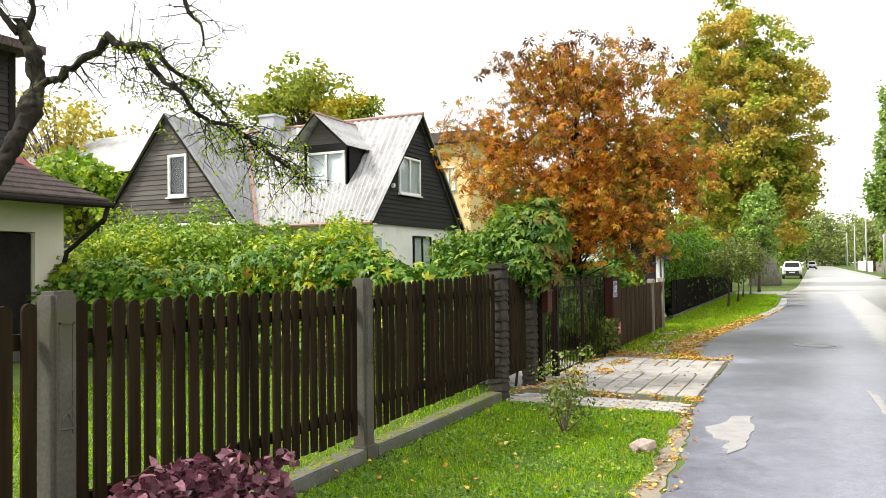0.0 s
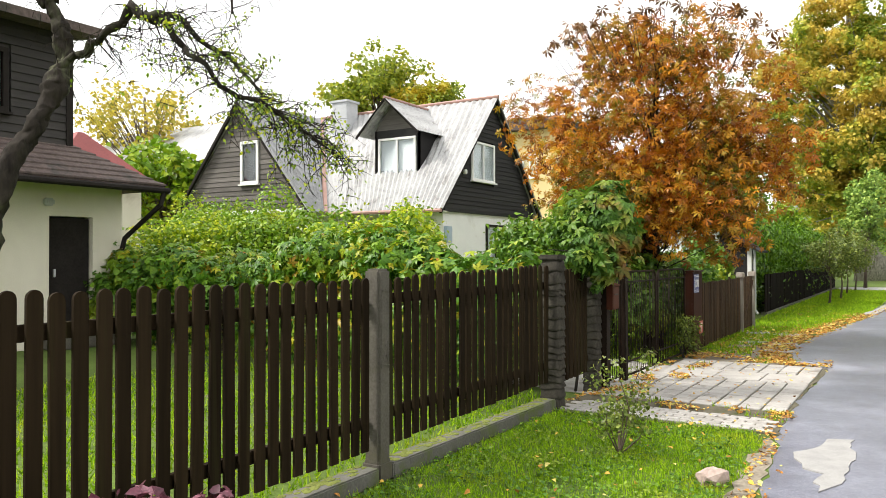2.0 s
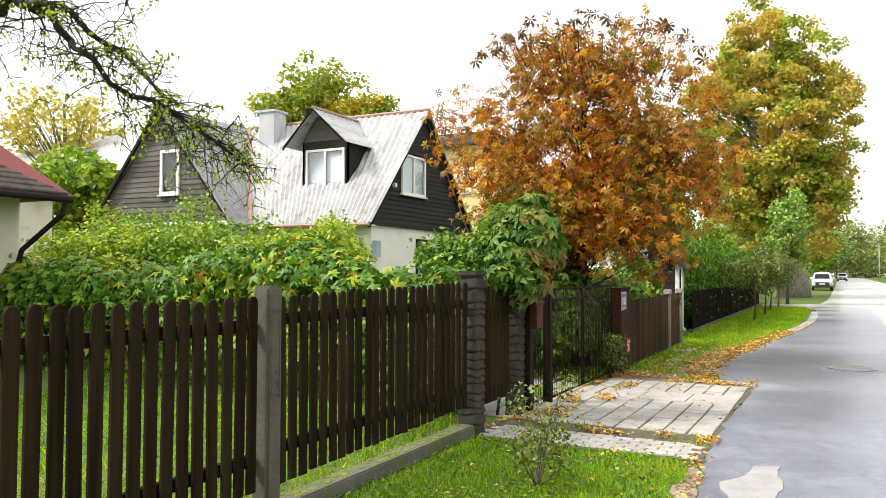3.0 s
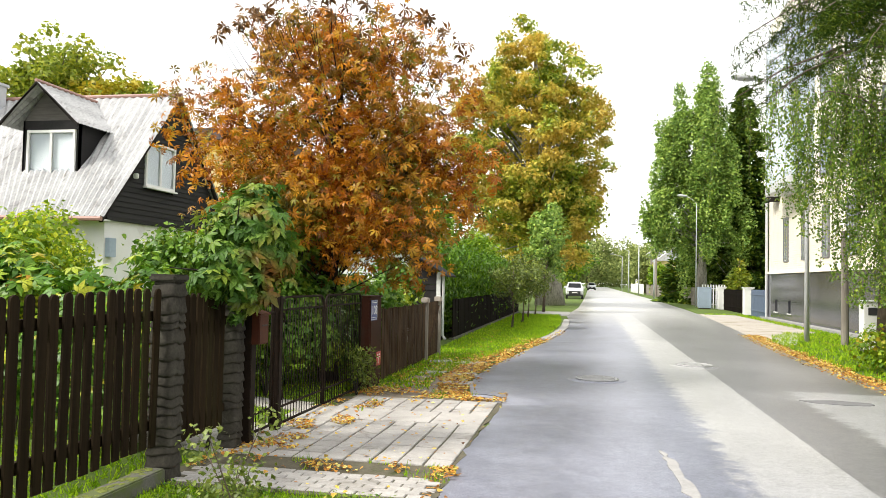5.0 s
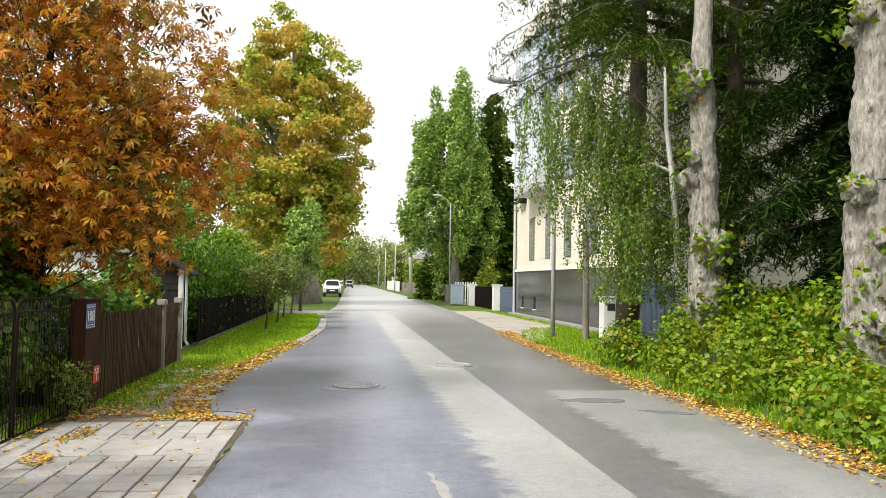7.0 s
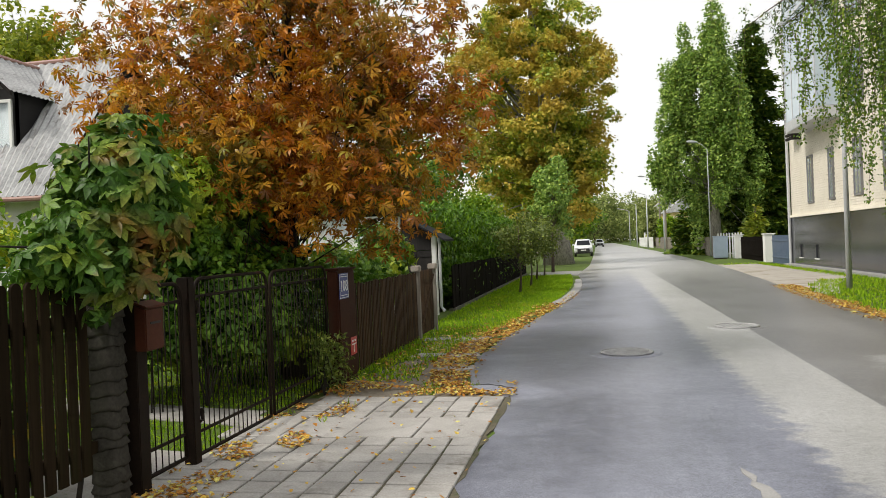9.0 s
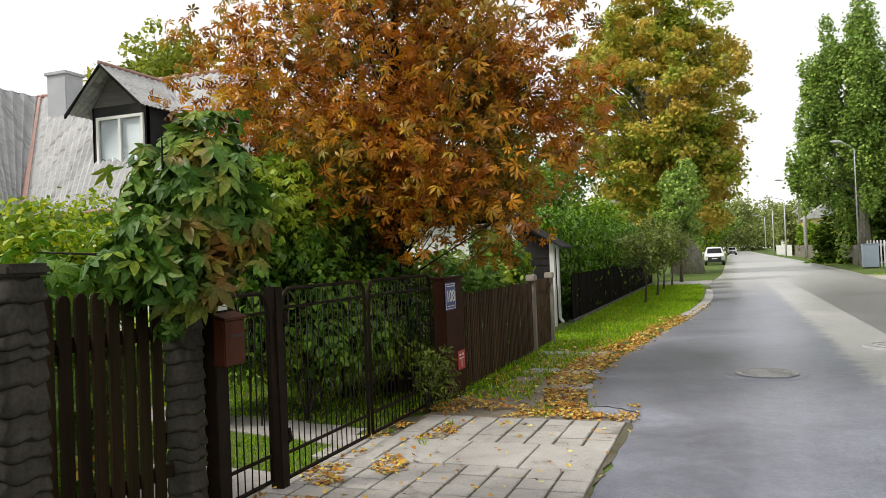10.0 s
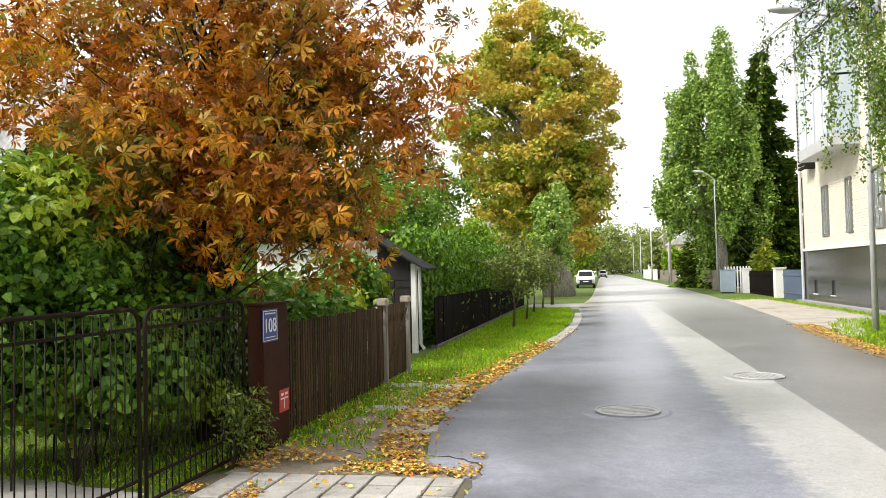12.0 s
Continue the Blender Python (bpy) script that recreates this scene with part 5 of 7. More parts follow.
part("valley_flashing", bm, REDTRIM, house, "faded red valley flashing")
for s in (-1, 1):
    bm = bmesh.new()
    hexa(bm, [(WX + s * (WH + 0.02), WY - 0.2, EZ - 0.16), (WX + s * (WH + 0.02), WY - 0.1, EZ - 0.16), (WX, WY - 0.1, RZ_ - 0.16), (WX, WY - 0.2, RZ_ - 0.16),
              (WX + s * (WH + 0.02), WY - 0.2, EZ - 0.03), (WX + s * (WH + 0.02), WY - 0.1, EZ - 0.03), (WX, WY - 0.1, RZ_ - 0.03), (WX, WY - 0.2, RZ_ - 0.03)])
    part("bargeboard", bm, BLACKTRIM, house)
ch = part("chimney", boxed(-18.50, -17.78, 23.2, 23.85, 6.0, 7.45, 0.02), CHIMNEY, house, "grey rendered chimney")
part("chimney_cap", boxed(-18.55, -17.73, 23.15, 23.9, 7.39, 7.48, 0.01), CHIMNEY, ch)
# dormer
DY, DX0, DX1 = 21.66, -15.33, -13.55
slope = (RZ_ - EZ) / (RY - EY0)
dz0 = EZ + (DY - EY0) * slope - 0.25
dm = part("dormer", boxed(DX0, DX1, DY, DY + 0.08, dz0, 4.17), BLACKTRIM, house, "gabled roof dormer with black sides")
for x in (DX0, DX1 - 0.06):
    bm = bmesh.new()
    v = [bm.verts.new(p) for p in ((x, DY, dz0), (x, DY, 5.85), (x, EY0 + (5.85 - EZ) / slope, 5.85), (x + 0.06, DY, dz0), (x + 0.06, DY, 5.85), (x + 0.06, EY0 + (5.85 - EZ) / slope, 5.85))]
    for f in ((0, 1, 2), (5, 4, 3), (0, 3, 4, 1), (1, 4, 5, 2), (2, 5, 3, 0)):
        bm.faces.new([v[i] for i in f])
    part("dormer_side", bm, SIDING_B, dm)
for a, b, c, d in ((DX0, -15.17, 4.15, 5.6), (-13.67, DX1, 4.15, 5.6), (DX0, DX1, 5.58, 5.85)):
    part("dormer_front", boxed(a, b, DY, DY + 0.06, c, d), SIDING_B, dm)
bm = bmesh.new()
v = [bm.verts.new(p) for p in ((DX0, DY + 0.02, 5.85), (DX1, DY + 0.02, 5.85), (-14.62, DY + 0.02, 6.78), (DX0, DY + 0.08, 5.85), (DX1, DY + 0.08, 5.85), (-14.62, DY + 0.08, 6.78))]
for f in ((0, 1, 2), (5, 4, 3), (0, 3, 4, 1), (1, 4, 5, 2), (2, 5, 3, 0)):
    bm.faces.new([v[i] for i in f])
part("dormer_gable", bm, SIDING_G, dm)
window_y(house, DY - 0.01, -15.17, -13.67, 4.19, 5.58, 2, WHITETRIM, CURTAIN, 0.08)
yb = EY0 + (6.84 - EZ) / slope
ye_ = EY0 + (5.65 - EZ) / slope
part("dormer_roof", corrugated((-13.33, DY - 0.45, 5.68), (-13.33, ye_ + 0.1, 5.68), (-14.62, DY - 0.45, 6.84), (-14.62, yb, 6.84), 0.15, 0.02), ROOFSHEET, dm)
part("dormer_roof", corrugated((-15.79, DY - 0.45, 5.68), (-15.79, ye_ + 0.1, 5.68), (-14.62, DY - 0.45, 6.84), (-14.62, yb, 6.84), 0.15, 0.02), ROOFSHEET, dm)
part("dormer_ridge", tubed([(-14.62, DY - 0.47, 6.86), (-14.62, yb, 6.86)], 0.05, 8), REDTRIM, dm)
for x in (-13.33, -15.79):
    bm = bmesh.new()
    hexa(bm, [(x, DY - 0.47, 5.57), (x, DY - 0.40, 5.57), (-14.62, DY - 0.40, 6.84), (-14.62, DY - 0.47, 6.84),
              (x, DY - 0.47, 5.66), (x, DY - 0.40, 5.66), (-14.62, DY - 0.40, 6.78), (-14.62, DY - 0.47, 6.78)])
    part("dormer_bargeboard", bm, BLACKTRIM, dm)
rooted(house)

# the near house with cream ground floor and boarded upper floor
AX = -13.5
ha = thing("house", "house with cream plaster ground floor and dark boarded upper storey", "house", (-16, 6, 0))
part("wall", boxed(-20, AX, -3, 9.24, 0, 3.3), CREAM, ha)
part("wall", boxed(-20, AX, 10.12, 10.76, 0, 3.1), CREAM, ha)
part("wall", boxed(-20, AX, 9.24, 10.12, 2.44, 3.1), CREAM, ha)
part("wall", boxed(-20, AX - 0.25, 9.24, 10.12, 0, 2.44), ROOMSHADE, ha)
dr = part("door", boxed(AX - 0.14, AX - 0.08, 9.27, 10.09, 0.3, 2.41, 0.008), BLACKTRIM, ha, "dark brown plank door")
part("handle", boxed(AX - 0.08, AX - 0.04, 9.36, 9.40, 1.3, 1.45, 0.005), STEEL, dr)
part("doorstep", boxed(AX - 0.02, AX + 0.6, 9.0, 10.3, 0, 0.28, 0.02), CONCRETE, ha)
part("upper_core", boxed(-20, AX - 0.03, -3, 9.62, 3.3, 5.9), SIDING_A, ha)
z = 3.42
while z < 5.85:
    for y0, y1 in ([(-3, 6.9), (8.52, 9.62)] if 4.15 < z + 0.08 and z < 5.4 else [(-3, 9.62)]):
        bm = bmesh.new()
        hexa(bm, [(AX - 0.03, y0, z), (AX + 0.03, y0, z), (AX + 0.03, y1, z), (AX - 0.03, y1, z), (AX - 0.03, y0, z + 0.155), (AX + 0.006, y0, z + 0.155), (AX + 0.006, y1, z + 0.155), (AX - 0.03, y1, z + 0.155)])
        part("board", bm, SIDING_A, ha)
    z += 0.155
part("corner_board", boxed(AX - 0.05, AX + 0.045, 9.55, 9.68, 3.4, 5.88), BLACKTRIM, ha)
wn_ = window_x(ha, AX + 0.02, 7.0, 8.45, 4.22, 5.35, 2, BLACKTRIM, surface("teal_blind", (0.10, 0.20, 0.19), (0.15, 0.27, 0.26), 20, 3, 0.8, 0.1), 0.09)
bm = bmesh.new()
hexa(bm, [(AX - 0.3, -3, 5.88), (AX + 0.55, -3, 5.82), (AX + 0.55, 9.95, 5.82), (AX - 0.3, 9.95, 5.88), (AX - 3.5, -3, 7.2), (AX + 0.55, -3, 5.98), (AX + 0.55, 9.95, 5.98), (AX - 3.5, 9.95, 7.2)])
part("roof", bm, ROOFDARK, ha)
bm = bmesh.new()   # lean-to roof round the corner
hexa(bm, [(AX - 0.1, 2.0, 3.42), (AX + 0.95, 2.0, 2.98), (AX + 0.95, 11.05, 2.98), (AX - 0.1, 9.6, 3.42),
          (AX - 0.1, 2.0, 3.82), (AX + 0.95, 2.0, 3.07), (AX + 0.95, 11.05, 3.07), (AX - 0.1, 9.6, 3.82)])
part("lean_to_roof", bm, ROOFDARK, ha)
bm = bmesh.new()
hexa(bm, [(AX - 5, 9.6, 3.42), (AX - 0.1, 9.6, 3.42), (AX + 0.95, 11.05, 2.98), (AX - 5, 11.05, 2.98), (AX - 5, 9.6, 3.82), (AX - 0.1, 9.6, 3.82), (AX + 0.95, 11.05, 3.07), (AX - 5, 11.05, 3.07)])
part("lean_to_roof", bm, ROOFDARK, ha)
for k in range(7):       # shingle courses on both slopes
    u0, u1 = k / 7, (k + 1) / 7
    def on_slope(u, y_low, y_high, lift):
        return (AX + 0.97 - 1.05 * u, y_low + (y_high - y_low) * u, 3.075 + 0.75 * u + lift)
    bm = bmesh.new()
    hexa(bm, [on_slope(u0, 2, 2, 0.0), on_slope(u0, 11.07, 9.62, 0.0), on_slope(u1, 11.07, 9.62, 0.0), on_slope(u1, 2, 2, 0.0),
              on_slope(u0, 2, 2, 0.035), on_slope(u0, 11.07, 9.62, 0.035), on_slope(u1, 11.07, 9.62, 0.006), on_slope(u1, 2, 2, 0.006)])
    part("shingle_course", bm, ROOFDARK, ha)
    bm = bmesh.new()
    ya, yb_, za, zb = 11.07 - 1.45 * u0, 11.07 - 1.45 * u1, 3.075 + 0.75 * u0, 3.075 + 0.75 * u1
    xa, xb = AX + 0.97 - 1.05 * u0, AX + 0.97 - 1.05 * u1
    hexa(bm, [(AX - 5, ya, za), (xa, ya, za), (xb, yb_, zb), (AX - 5, yb_, zb), (AX - 5, ya, za + 0.035), (xa, ya, za + 0.035), (xb, yb_, zb + 0.006), (AX - 5, yb_, zb + 0.006)])
    part("shingle_course", bm, ROOFDARK, ha)
part("gutter", tubed([(AX + 1.0, 2.0, 3.0), (AX + 1.0, 11.1, 2.98)], 0.06, 8), BLACKTRIM, ha)
part("downpipe", tubed([(AX + 0.98, 11.0, 2.95), (AX + 0.95, 10.95, 2.7), (AX + 0.15, 10.72, 2.05), (AX + 0.08, 10.7, 1.8), (AX + 0.08, 10.7, 0.1)], 0.05, 8), BLACKTRIM, ha, "dark downpipe at the corner")
part("wall_lamp", boxed(AX, AX + 0.14, 9.1, 9.28, 2.62, 2.76, 0.03), STEEL, ha, "small grey outdoor lamp")
rooted(ha)
# low red roofed building behind it
hr = thing("outbuilding", "low outbuilding with a red sheet roof behind the house", "house", (-20, 16, 0))
part("wall", boxed(-29, -23.4, 15.4, 18.6, 0, 4.3), CREAM, hr)
bm = bmesh.new()
hexa(bm, [(-30, 14.9, 4.2), (-23, 14.9, 4.2), (-23, 19.1, 4.2), (-30, 19.1, 4.2), (-30, 16.9, 6.0), (-24.5, 16.9, 6.0), (-24.5, 17.1, 6.0), (-30, 17.1, 6.0)])
part("roof", bm, ROOFRED, hr)
rooted(hr)
# grey roofed house far left and yellow house behind
hg = thing("house", "distant house with pale grey roof and white windows", "house", (-38, 32, 0))
part("wall", boxed(-46, -31.5, 30, 38, 0, 7.0), SIDING_B, hg)
bm = bmesh.new()
hexa(bm, [(-47, 29.4, 6.9), (-31, 29.4, 6.9), (-31, 38.6, 6.9), (-47, 38.6, 6.9), (-46, 33.9, 9.9), (-32, 33.9, 9.9), (-32, 34.1, 9.9), (-46, 34.1, 9.9)])
part("roof", bm, ROOFSHEET, hg)
for k in range(4):
    window_y(hg, 29.98, -35.9 + k * 0.95 - 0.4, -35.9 + k * 0.95 + 0.4, 5.3, 6.4, 1, WHITETRIM, CURTAIN)
rooted(hg)
hy = thing("house", "yellow plastered house with dark flat roof seen behind", "house", (-22, 48, 0))
part("wall", boxed(-27, -19.2, 45, 53, 0, 9.6), YELLOWWALL, hy)
part("roof", boxed(-27.6, -18.6, 44.4, 53.6, 9.6, 10.3, 0.02), ROOFDARK, hy)
window_y(hy, 44.97, -21.2, -20.2, 6.6, 8.1, 2)
window_x(hy, -19.18, 46.5, 47.8, 6.6, 8.1, 2)
rooted(hy)

# ---- modern building across the road ----
mb = thing("apartment_building", "modern building with dark granite base, cream brick and glass bay", "building", (13, 37, 0))
BX, BY0, BY1 = 9.35, 26.5, 45.8
part("core", boxed(BX + 0.12, 24, BY0, BY1 - 0.12, 0, 15.5), CREAMBRICK, mb)
part("base_kerb", boxed(BX - 0.35, BX + 0.1, BY0, BY1, 0, 0.12, 0.01), PATCH, mb)
n = 15
for k in range(n):       # granite panels
    y0, y1 = BY0 + (BY1 - BY0) * k / n, BY0 + (BY1 - BY0) * (k + 1) / n
    if k in (11, 13):
        ym = (y0 + y1) / 2
        for a, b, c, d in ((y0 + 0.005, ym - 0.25, 0.12, 2.33), (ym + 0.25, y1 - 0.005, 0.12, 2.33), (ym - 0.25, ym + 0.25, 0.12, 0.45), (ym - 0.25, ym + 0.25, 1.05, 2.33)):
            part("granite_panel", boxed(BX + 0.02, BX + 0.125, a, b, c, d), GRANITE, mb)
        w_ = part("basement_window", boxed(BX + 0.09, BX + 0.12, ym - 0.25, ym + 0.25, 0.45, 1.05), ROOMSHADE, mb)
        part("window_sill", boxed(BX - 0.04, BX + 0.1, ym - 0.28, ym + 0.28, 0.41, 0.448), WHITETRIM, w_)
    else:
        part("granite_panel", boxed(BX + 0.02, BX + 0.125, y0 + 0.005, y1 - 0.005, 0.12, 2.33), GRANITE, mb)
part("string_course", boxed(BX - 0.03, BX + 0.13, BY0, BY1, 2.335, 2.46, 0.01), CREAMBRICK, mb)
holes = [(41.9, 42.6, 2.95, 4.95), (38.9, 39.4, 2.95, 4.95), (35.6, 36.3, 2.95, 4.95), (32.2, 33.3, 2.95, 4.95), (28.6, 29.8, 3.2, 4.95),
         (35.2, 36.6, 6.3, 8.2), (31.6, 33.4, 6.3, 8.2), (28.0, 29.8, 6.3, 8.2), (35.2, 36.6, 9.4, 11.4), (31.6, 33.4, 9.4, 11.4)]
for a, b, c, d in holes:
    w_ = part("window", boxed(BX + 0.07, BX + 0.11, a, b, c, d), PANESHEEN, mb)
    for p in ((a - 0.06, a, c, d), (b, b + 0.06, c, d), (a - 0.06, b + 0.06, c - 0.06, c), (a - 0.06, b + 0.06, d, d + 0.06)):
        part("frame", boxed(BX + 0.03, BX + 0.115, *p), GREYFRAME, w_)
    g = part("pane", boxed(BX + 0.055, BX + 0.062, a, b, c, d), GLASS, w_)
    g.visible_shadow = False
    part("mullion", boxed(BX + 0.045, BX + 0.07, (a + b) / 2 - 0.02, (a + b) / 2 + 0.02, c, d), GREYFRAME, w_)
# brick courses as one joined skin, cut round the windows
bm = bmesh.new()
z = 2.465
row = 0
while z < 9.3:
    y = BY0 + (0.13 if row % 2 else 0.0)
    while y < BY1 - 0.02:
        y1 = min(BY1, y + 0.27)
        if not any(a - 0.08 < y1 and b + 0.08 > y and c - 0.08 < z + 0.1 and d + 0.08 > z for a, b, c, d in holes):
            box(bm, BX + 0.08, BX + 0.122, y + 0.006, y1 - 0.006, z + 0.005, z + 0.095)
        y += 0.27
    z += 0.10
    row += 1
tagged(part("brickwork", bm, CREAMBRICK, mb), kind="stuff")
# glass corner bay and louvres
bay = part("glass_bay", boxed(BX - 0.85, BX + 0.1, 37.6, 42.4, 6.05, 6.5, 0.02), STEEL, mb, "pale projecting glazed bay")
# opaque bay panes, the reflected sky painted in as pale blue
for k in range(5):
    y = 37.65 + k * 1.17
    part("bay_mullion", boxed(BX - 0.83, BX - 0.76, y, y + 0.07, 6.5, 13.4), STEEL, bay)
    if k < 4:
        for z0, z1 in ((6.52, 8.6), (8.68, 10.9), (10.98, 13.3)):
            g = part("bay_pane", boxed(BX - 0.81, BX - 0.79, y + 0.07, y + 1.17, z0, z1), surface("sky_sheen_pane", (0.42, 0.50, 0.56), (0.50, 0.58, 0.64), 2, 0.5, 0.06, 0.0) if (k == 0 and z0 < 7) else bpy.data.materials["sky_sheen_pane"], bay)
for z in (8.6, 10.9, 13.3):
    part("bay_transom", boxed(BX - 0.84, BX + 0.1, 37.6, 42.4, z, z + 0.08), STEEL, bay)
for y in (37.6, 42.36):
    part("bay_side", boxed(BX - 0.80, BX + 0.1, y, y + 0.04, 6.5, 13.4), bpy.data.materials["sky_sheen_pane"], bay)
lv = part("louvre_frame", boxed(BX - 0.35, BX + 0.1, 43.5, 43.56, 5.9, 9.2), BLACKTRIM, mb, "dark slatted sun screen")
for k in range(18):
    part("louvre", boxed(BX - 0.36, BX - 0.24, 43.56, 44.6, 5.95 + k * 0.18, 6.06 + k * 0.18), BLACKTRIM, lv)
part("downpipe", tubed([(BX - 0.05, BY1 - 0.1, 0.1), (BX - 0.05, BY1 - 0.1, 12)], 0.07, 8), STEEL, mb)
rooted(mb)


# ---- trees ----
# rust-coloured chestnut behind the gate end
rngc = np.random.default_rng(21)
tr_pts = [(-4.0, 14.95, 0), (-4.02, 14.98, 0.7), (-3.98, 15.05, 1.5), (-4.05, 15.1, 2.3), (-4.0, 15.15, 3.2), (-4.02, 15.2, 4.2), (-3.95, 15.2, 5.4)]
broadleaf("chestnut_tree", "horse chestnut with rust-brown autumn leaves and bare tips", (-4.0, 14.95, 0), tr_pts, 0.14,
          [((-4.1, 15.2, 3.8), (2.9, 2.6, 2.35), 0.60), ((-3.7, 14.5, 2.75), (2.0, 1.6, 1.05), 0.25), ((-4.0, 15.2, 5.3), (1.7, 1.6, 0.9), 0.13), ((-2.75, 15.7, 3.6), (1.25, 1.2, 1.2), 0.10)], 520, 0.36, 11400, 0.116, CHEST_LEAF,
          BARK_DARK, L_CHEST, 22, 0.026, 0.8, 0.75, 0.25, 0.16)
# bare sprigs standing out of its top
spr = bpy.data.objects["chestnut_tree"]
bm = bmesh.new()
tips = []
for k in range(60):
    a, e = rngc.uniform(0, 2 * math.pi), rngc.uniform(0.5, 1.5)
    p = Vector((-4.0 + 2.0 * math.cos(a) * math.cos(e), 15.2 + 1.9 * math.sin(a) * math.cos(e), 4.3 + 1.55 * math.sin(e)))
    q = p + Vector((0.35 * math.cos(a) * math.cos(e), 0.35 * math.sin(a) * math.cos(e), 0.30 + 0.2 * rngc.random()))
    tube(bm, [p - (q - p) * 0.9 + Vector((0.06, -0.05, 0)), p, q], [0.007, 0.006, 0.003], 4, cap=False)
    tips.append(q)
sp = tagged(part("sprigs", bm, BARK_DARK, spr), kind="stuff")
tp = np.repeat(np.array([tuple(t) for t in tips]), 2, axis=0) + rngc.normal(0, 0.04, (120, 3))
lf = leaves("sprig_leaves", tp, 0.13 + 0.05 * rngc.random(120), CHEST_LEAF, leafy("dry_leaves", [(0, (0.05, 0.03, 0.02)), (1, (0.14, 0.07, 0.03))], None, 1, 0.5, 0.1), rngc, spr, None, None, 0.9)
rooted(spr)

# apple tree in the first garden, mostly bare with hanging twigs
rnga = np.random.default_rng(8)
ap = thing("apple_tree", "old gnarled apple tree with sparse leaves and drooping twigs", "tree", (-8.6, 5.2, 0))


def gnarled(bm, pts, radii, steps, sides, rough):
    """A thick limb with knots and ridges."""
    fine, rad = [], []
    for i in range(steps):
        u = i / (steps - 1) * (len(pts) - 1)
        k = min(int(u), len(pts) - 2)
        p = Vector(pts[k]).lerp(Vector(pts[k + 1]), u - k)
        fine.append(p + 0.10 * radii[0] * 4 * noise.noise_vector(p * 2.2))
        rad.append((radii[k] + (radii[k + 1] - radii[k]) * (u - k)) * (1 + 0.30 * noise.noise((p.z * 3.1, p.x * 3, 5.0)) + 0.55 * max(0.0, noise.noise((p.z * 1.7, p.y * 2, 9.0)) - 0.2)))
    first = len(bm.verts)
    tube(bm, fine, rad, sides)
    bm.verts.ensure_lookup_table()
    for v in bm.verts[first:]:
        v.co += rough * (noise.noise_vector(v.co * 9.0) + 0.6 * noise.noise_vector(v.co * 22.0))


bm = bmesh.new()
gnarled(bm, [(-8.6, 5.0, 0), (-8.42, 5.25, 1.2), (-8.3, 5.53, 2.36), (-8.3, 5.9, 3.2), (-8.3, 6.24, 3.62), (-8.45, 6.35, 4.05), (-8.55, 6.3, 4.5), (-8.58, 6.2, 4.78)],
        [0.20, 0.14, 0.11, 0.10, 0.11, 0.09, 0.072, 0.06], 130, 22, 0.04)
main = [[(-8.36, 6.28, 3.75), (-8.2, 6.32, 4.02), (-7.8, 6.4, 4.1), (-7.27, 6.49, 4.41), (-6.77, 6.6, 4.17), (-6.36, 6.67, 3.70), (-6.21, 7.28, 3.39), (-6.13, 7.94, 3.18), (-5.78, 8.2, 2.85)],
        [(-8.55, 6.25, 4.7), (-8.4, 6.4, 5.3), (-8.1, 6.6, 6.2), (-7.6, 6.9, 7.0)],
        [(-8.58, 6.19, 4.7), (-9.2, 6.1, 5.3), (-9.9, 6.0, 5.9)],
        [(-7.27, 6.49, 4.41), (-7.0, 6.9, 4.35), (-6.8, 7.4, 4.0), (-6.6, 8.0, 3.6)],
        [(-8.1, 6.6, 6.0), (-7.2, 6.8, 5.7), (-6.7, 7.0, 5.1), (-6.4, 7.1, 4.4)]]
main = [[tuple(Vector(p).lerp(Vector(q), u) + Vector((rnga.normal(0, 0.035), rnga.normal(0, 0.035), rnga.normal(0, 0.05)))) for p, q in zip(pts, pts[1:]) for u in (0, 0.34, 0.67)] + [pts[-1]] for pts in main]
for pts in main:
    gnarled(bm, pts, [(0.044 if pts is main[0] else 0.034) * (1 - 0.88 * i / (len(pts) - 1)) + 0.008 for i in range(len(pts))], len(pts) * 4, 9, 0.012)
part("trunk", bm, BARK_DARK, ap, smooth=True)
bm = bmesh.new()
lpos = []


def crooked(p, d, length, droop, r, steps=6):
    """A thin twig that bends at every bud and hangs towards its end."""
    pts, q, d = [p], Vector(p), Vector(d).normalized()
    for i in range(steps):
        d = (d + Vector((rnga.normal(0, 0.30), rnga.normal(0, 0.30), rnga.normal(0, 0.25) - droop)) * 0.8).normalized()
        q = q + d * (length / steps)
        pts.append(q)
    tube(bm, pts, [r * (1 - 0.75 * i / steps) for i in range(steps + 1)], 4, cap=False)
    return pts


for mi, pts in enumerate(main):
    for k in range((120, 22, 16, 44, 34)[mi]):
        u = rnga.random() ** (0.55 if mi == 0 else 0.8) * (len(pts) - 1)
        i = min(int(u), len(pts) - 2)
        p = Vector(pts[i]).lerp(Vector(pts[i + 1]), u - i)
        leafy_end = u / (len(pts) - 1)
        d = (rnga.normal(0.25, 0.6), rnga.normal(0.25, 0.6), rnga.normal(0.1, 0.6))
        tw = crooked(p, d, rnga.uniform(0.3, 0.9), 0.18, 0.008)
        for j in (2, 3, 4, 5):
            s = crooked(tw[j], (rnga.normal(0, 0.6), rnga.normal(0, 0.6), rnga.normal(-0.2, 0.5)), rnga.uniform(0.12, 0.42), 0.22, 0.005, 4)
            if mi in (0, 3) and rnga.random() < 0.6 * leafy_end ** 1.6 or rnga.random() < 0.03:
                lpos += [q for q in s[1:]] + [tw[j]]
tagged(part("twigs", bm, BARK_DARK, ap), kind="stuff")
lp = np.array([tuple(p) for p in lpos])
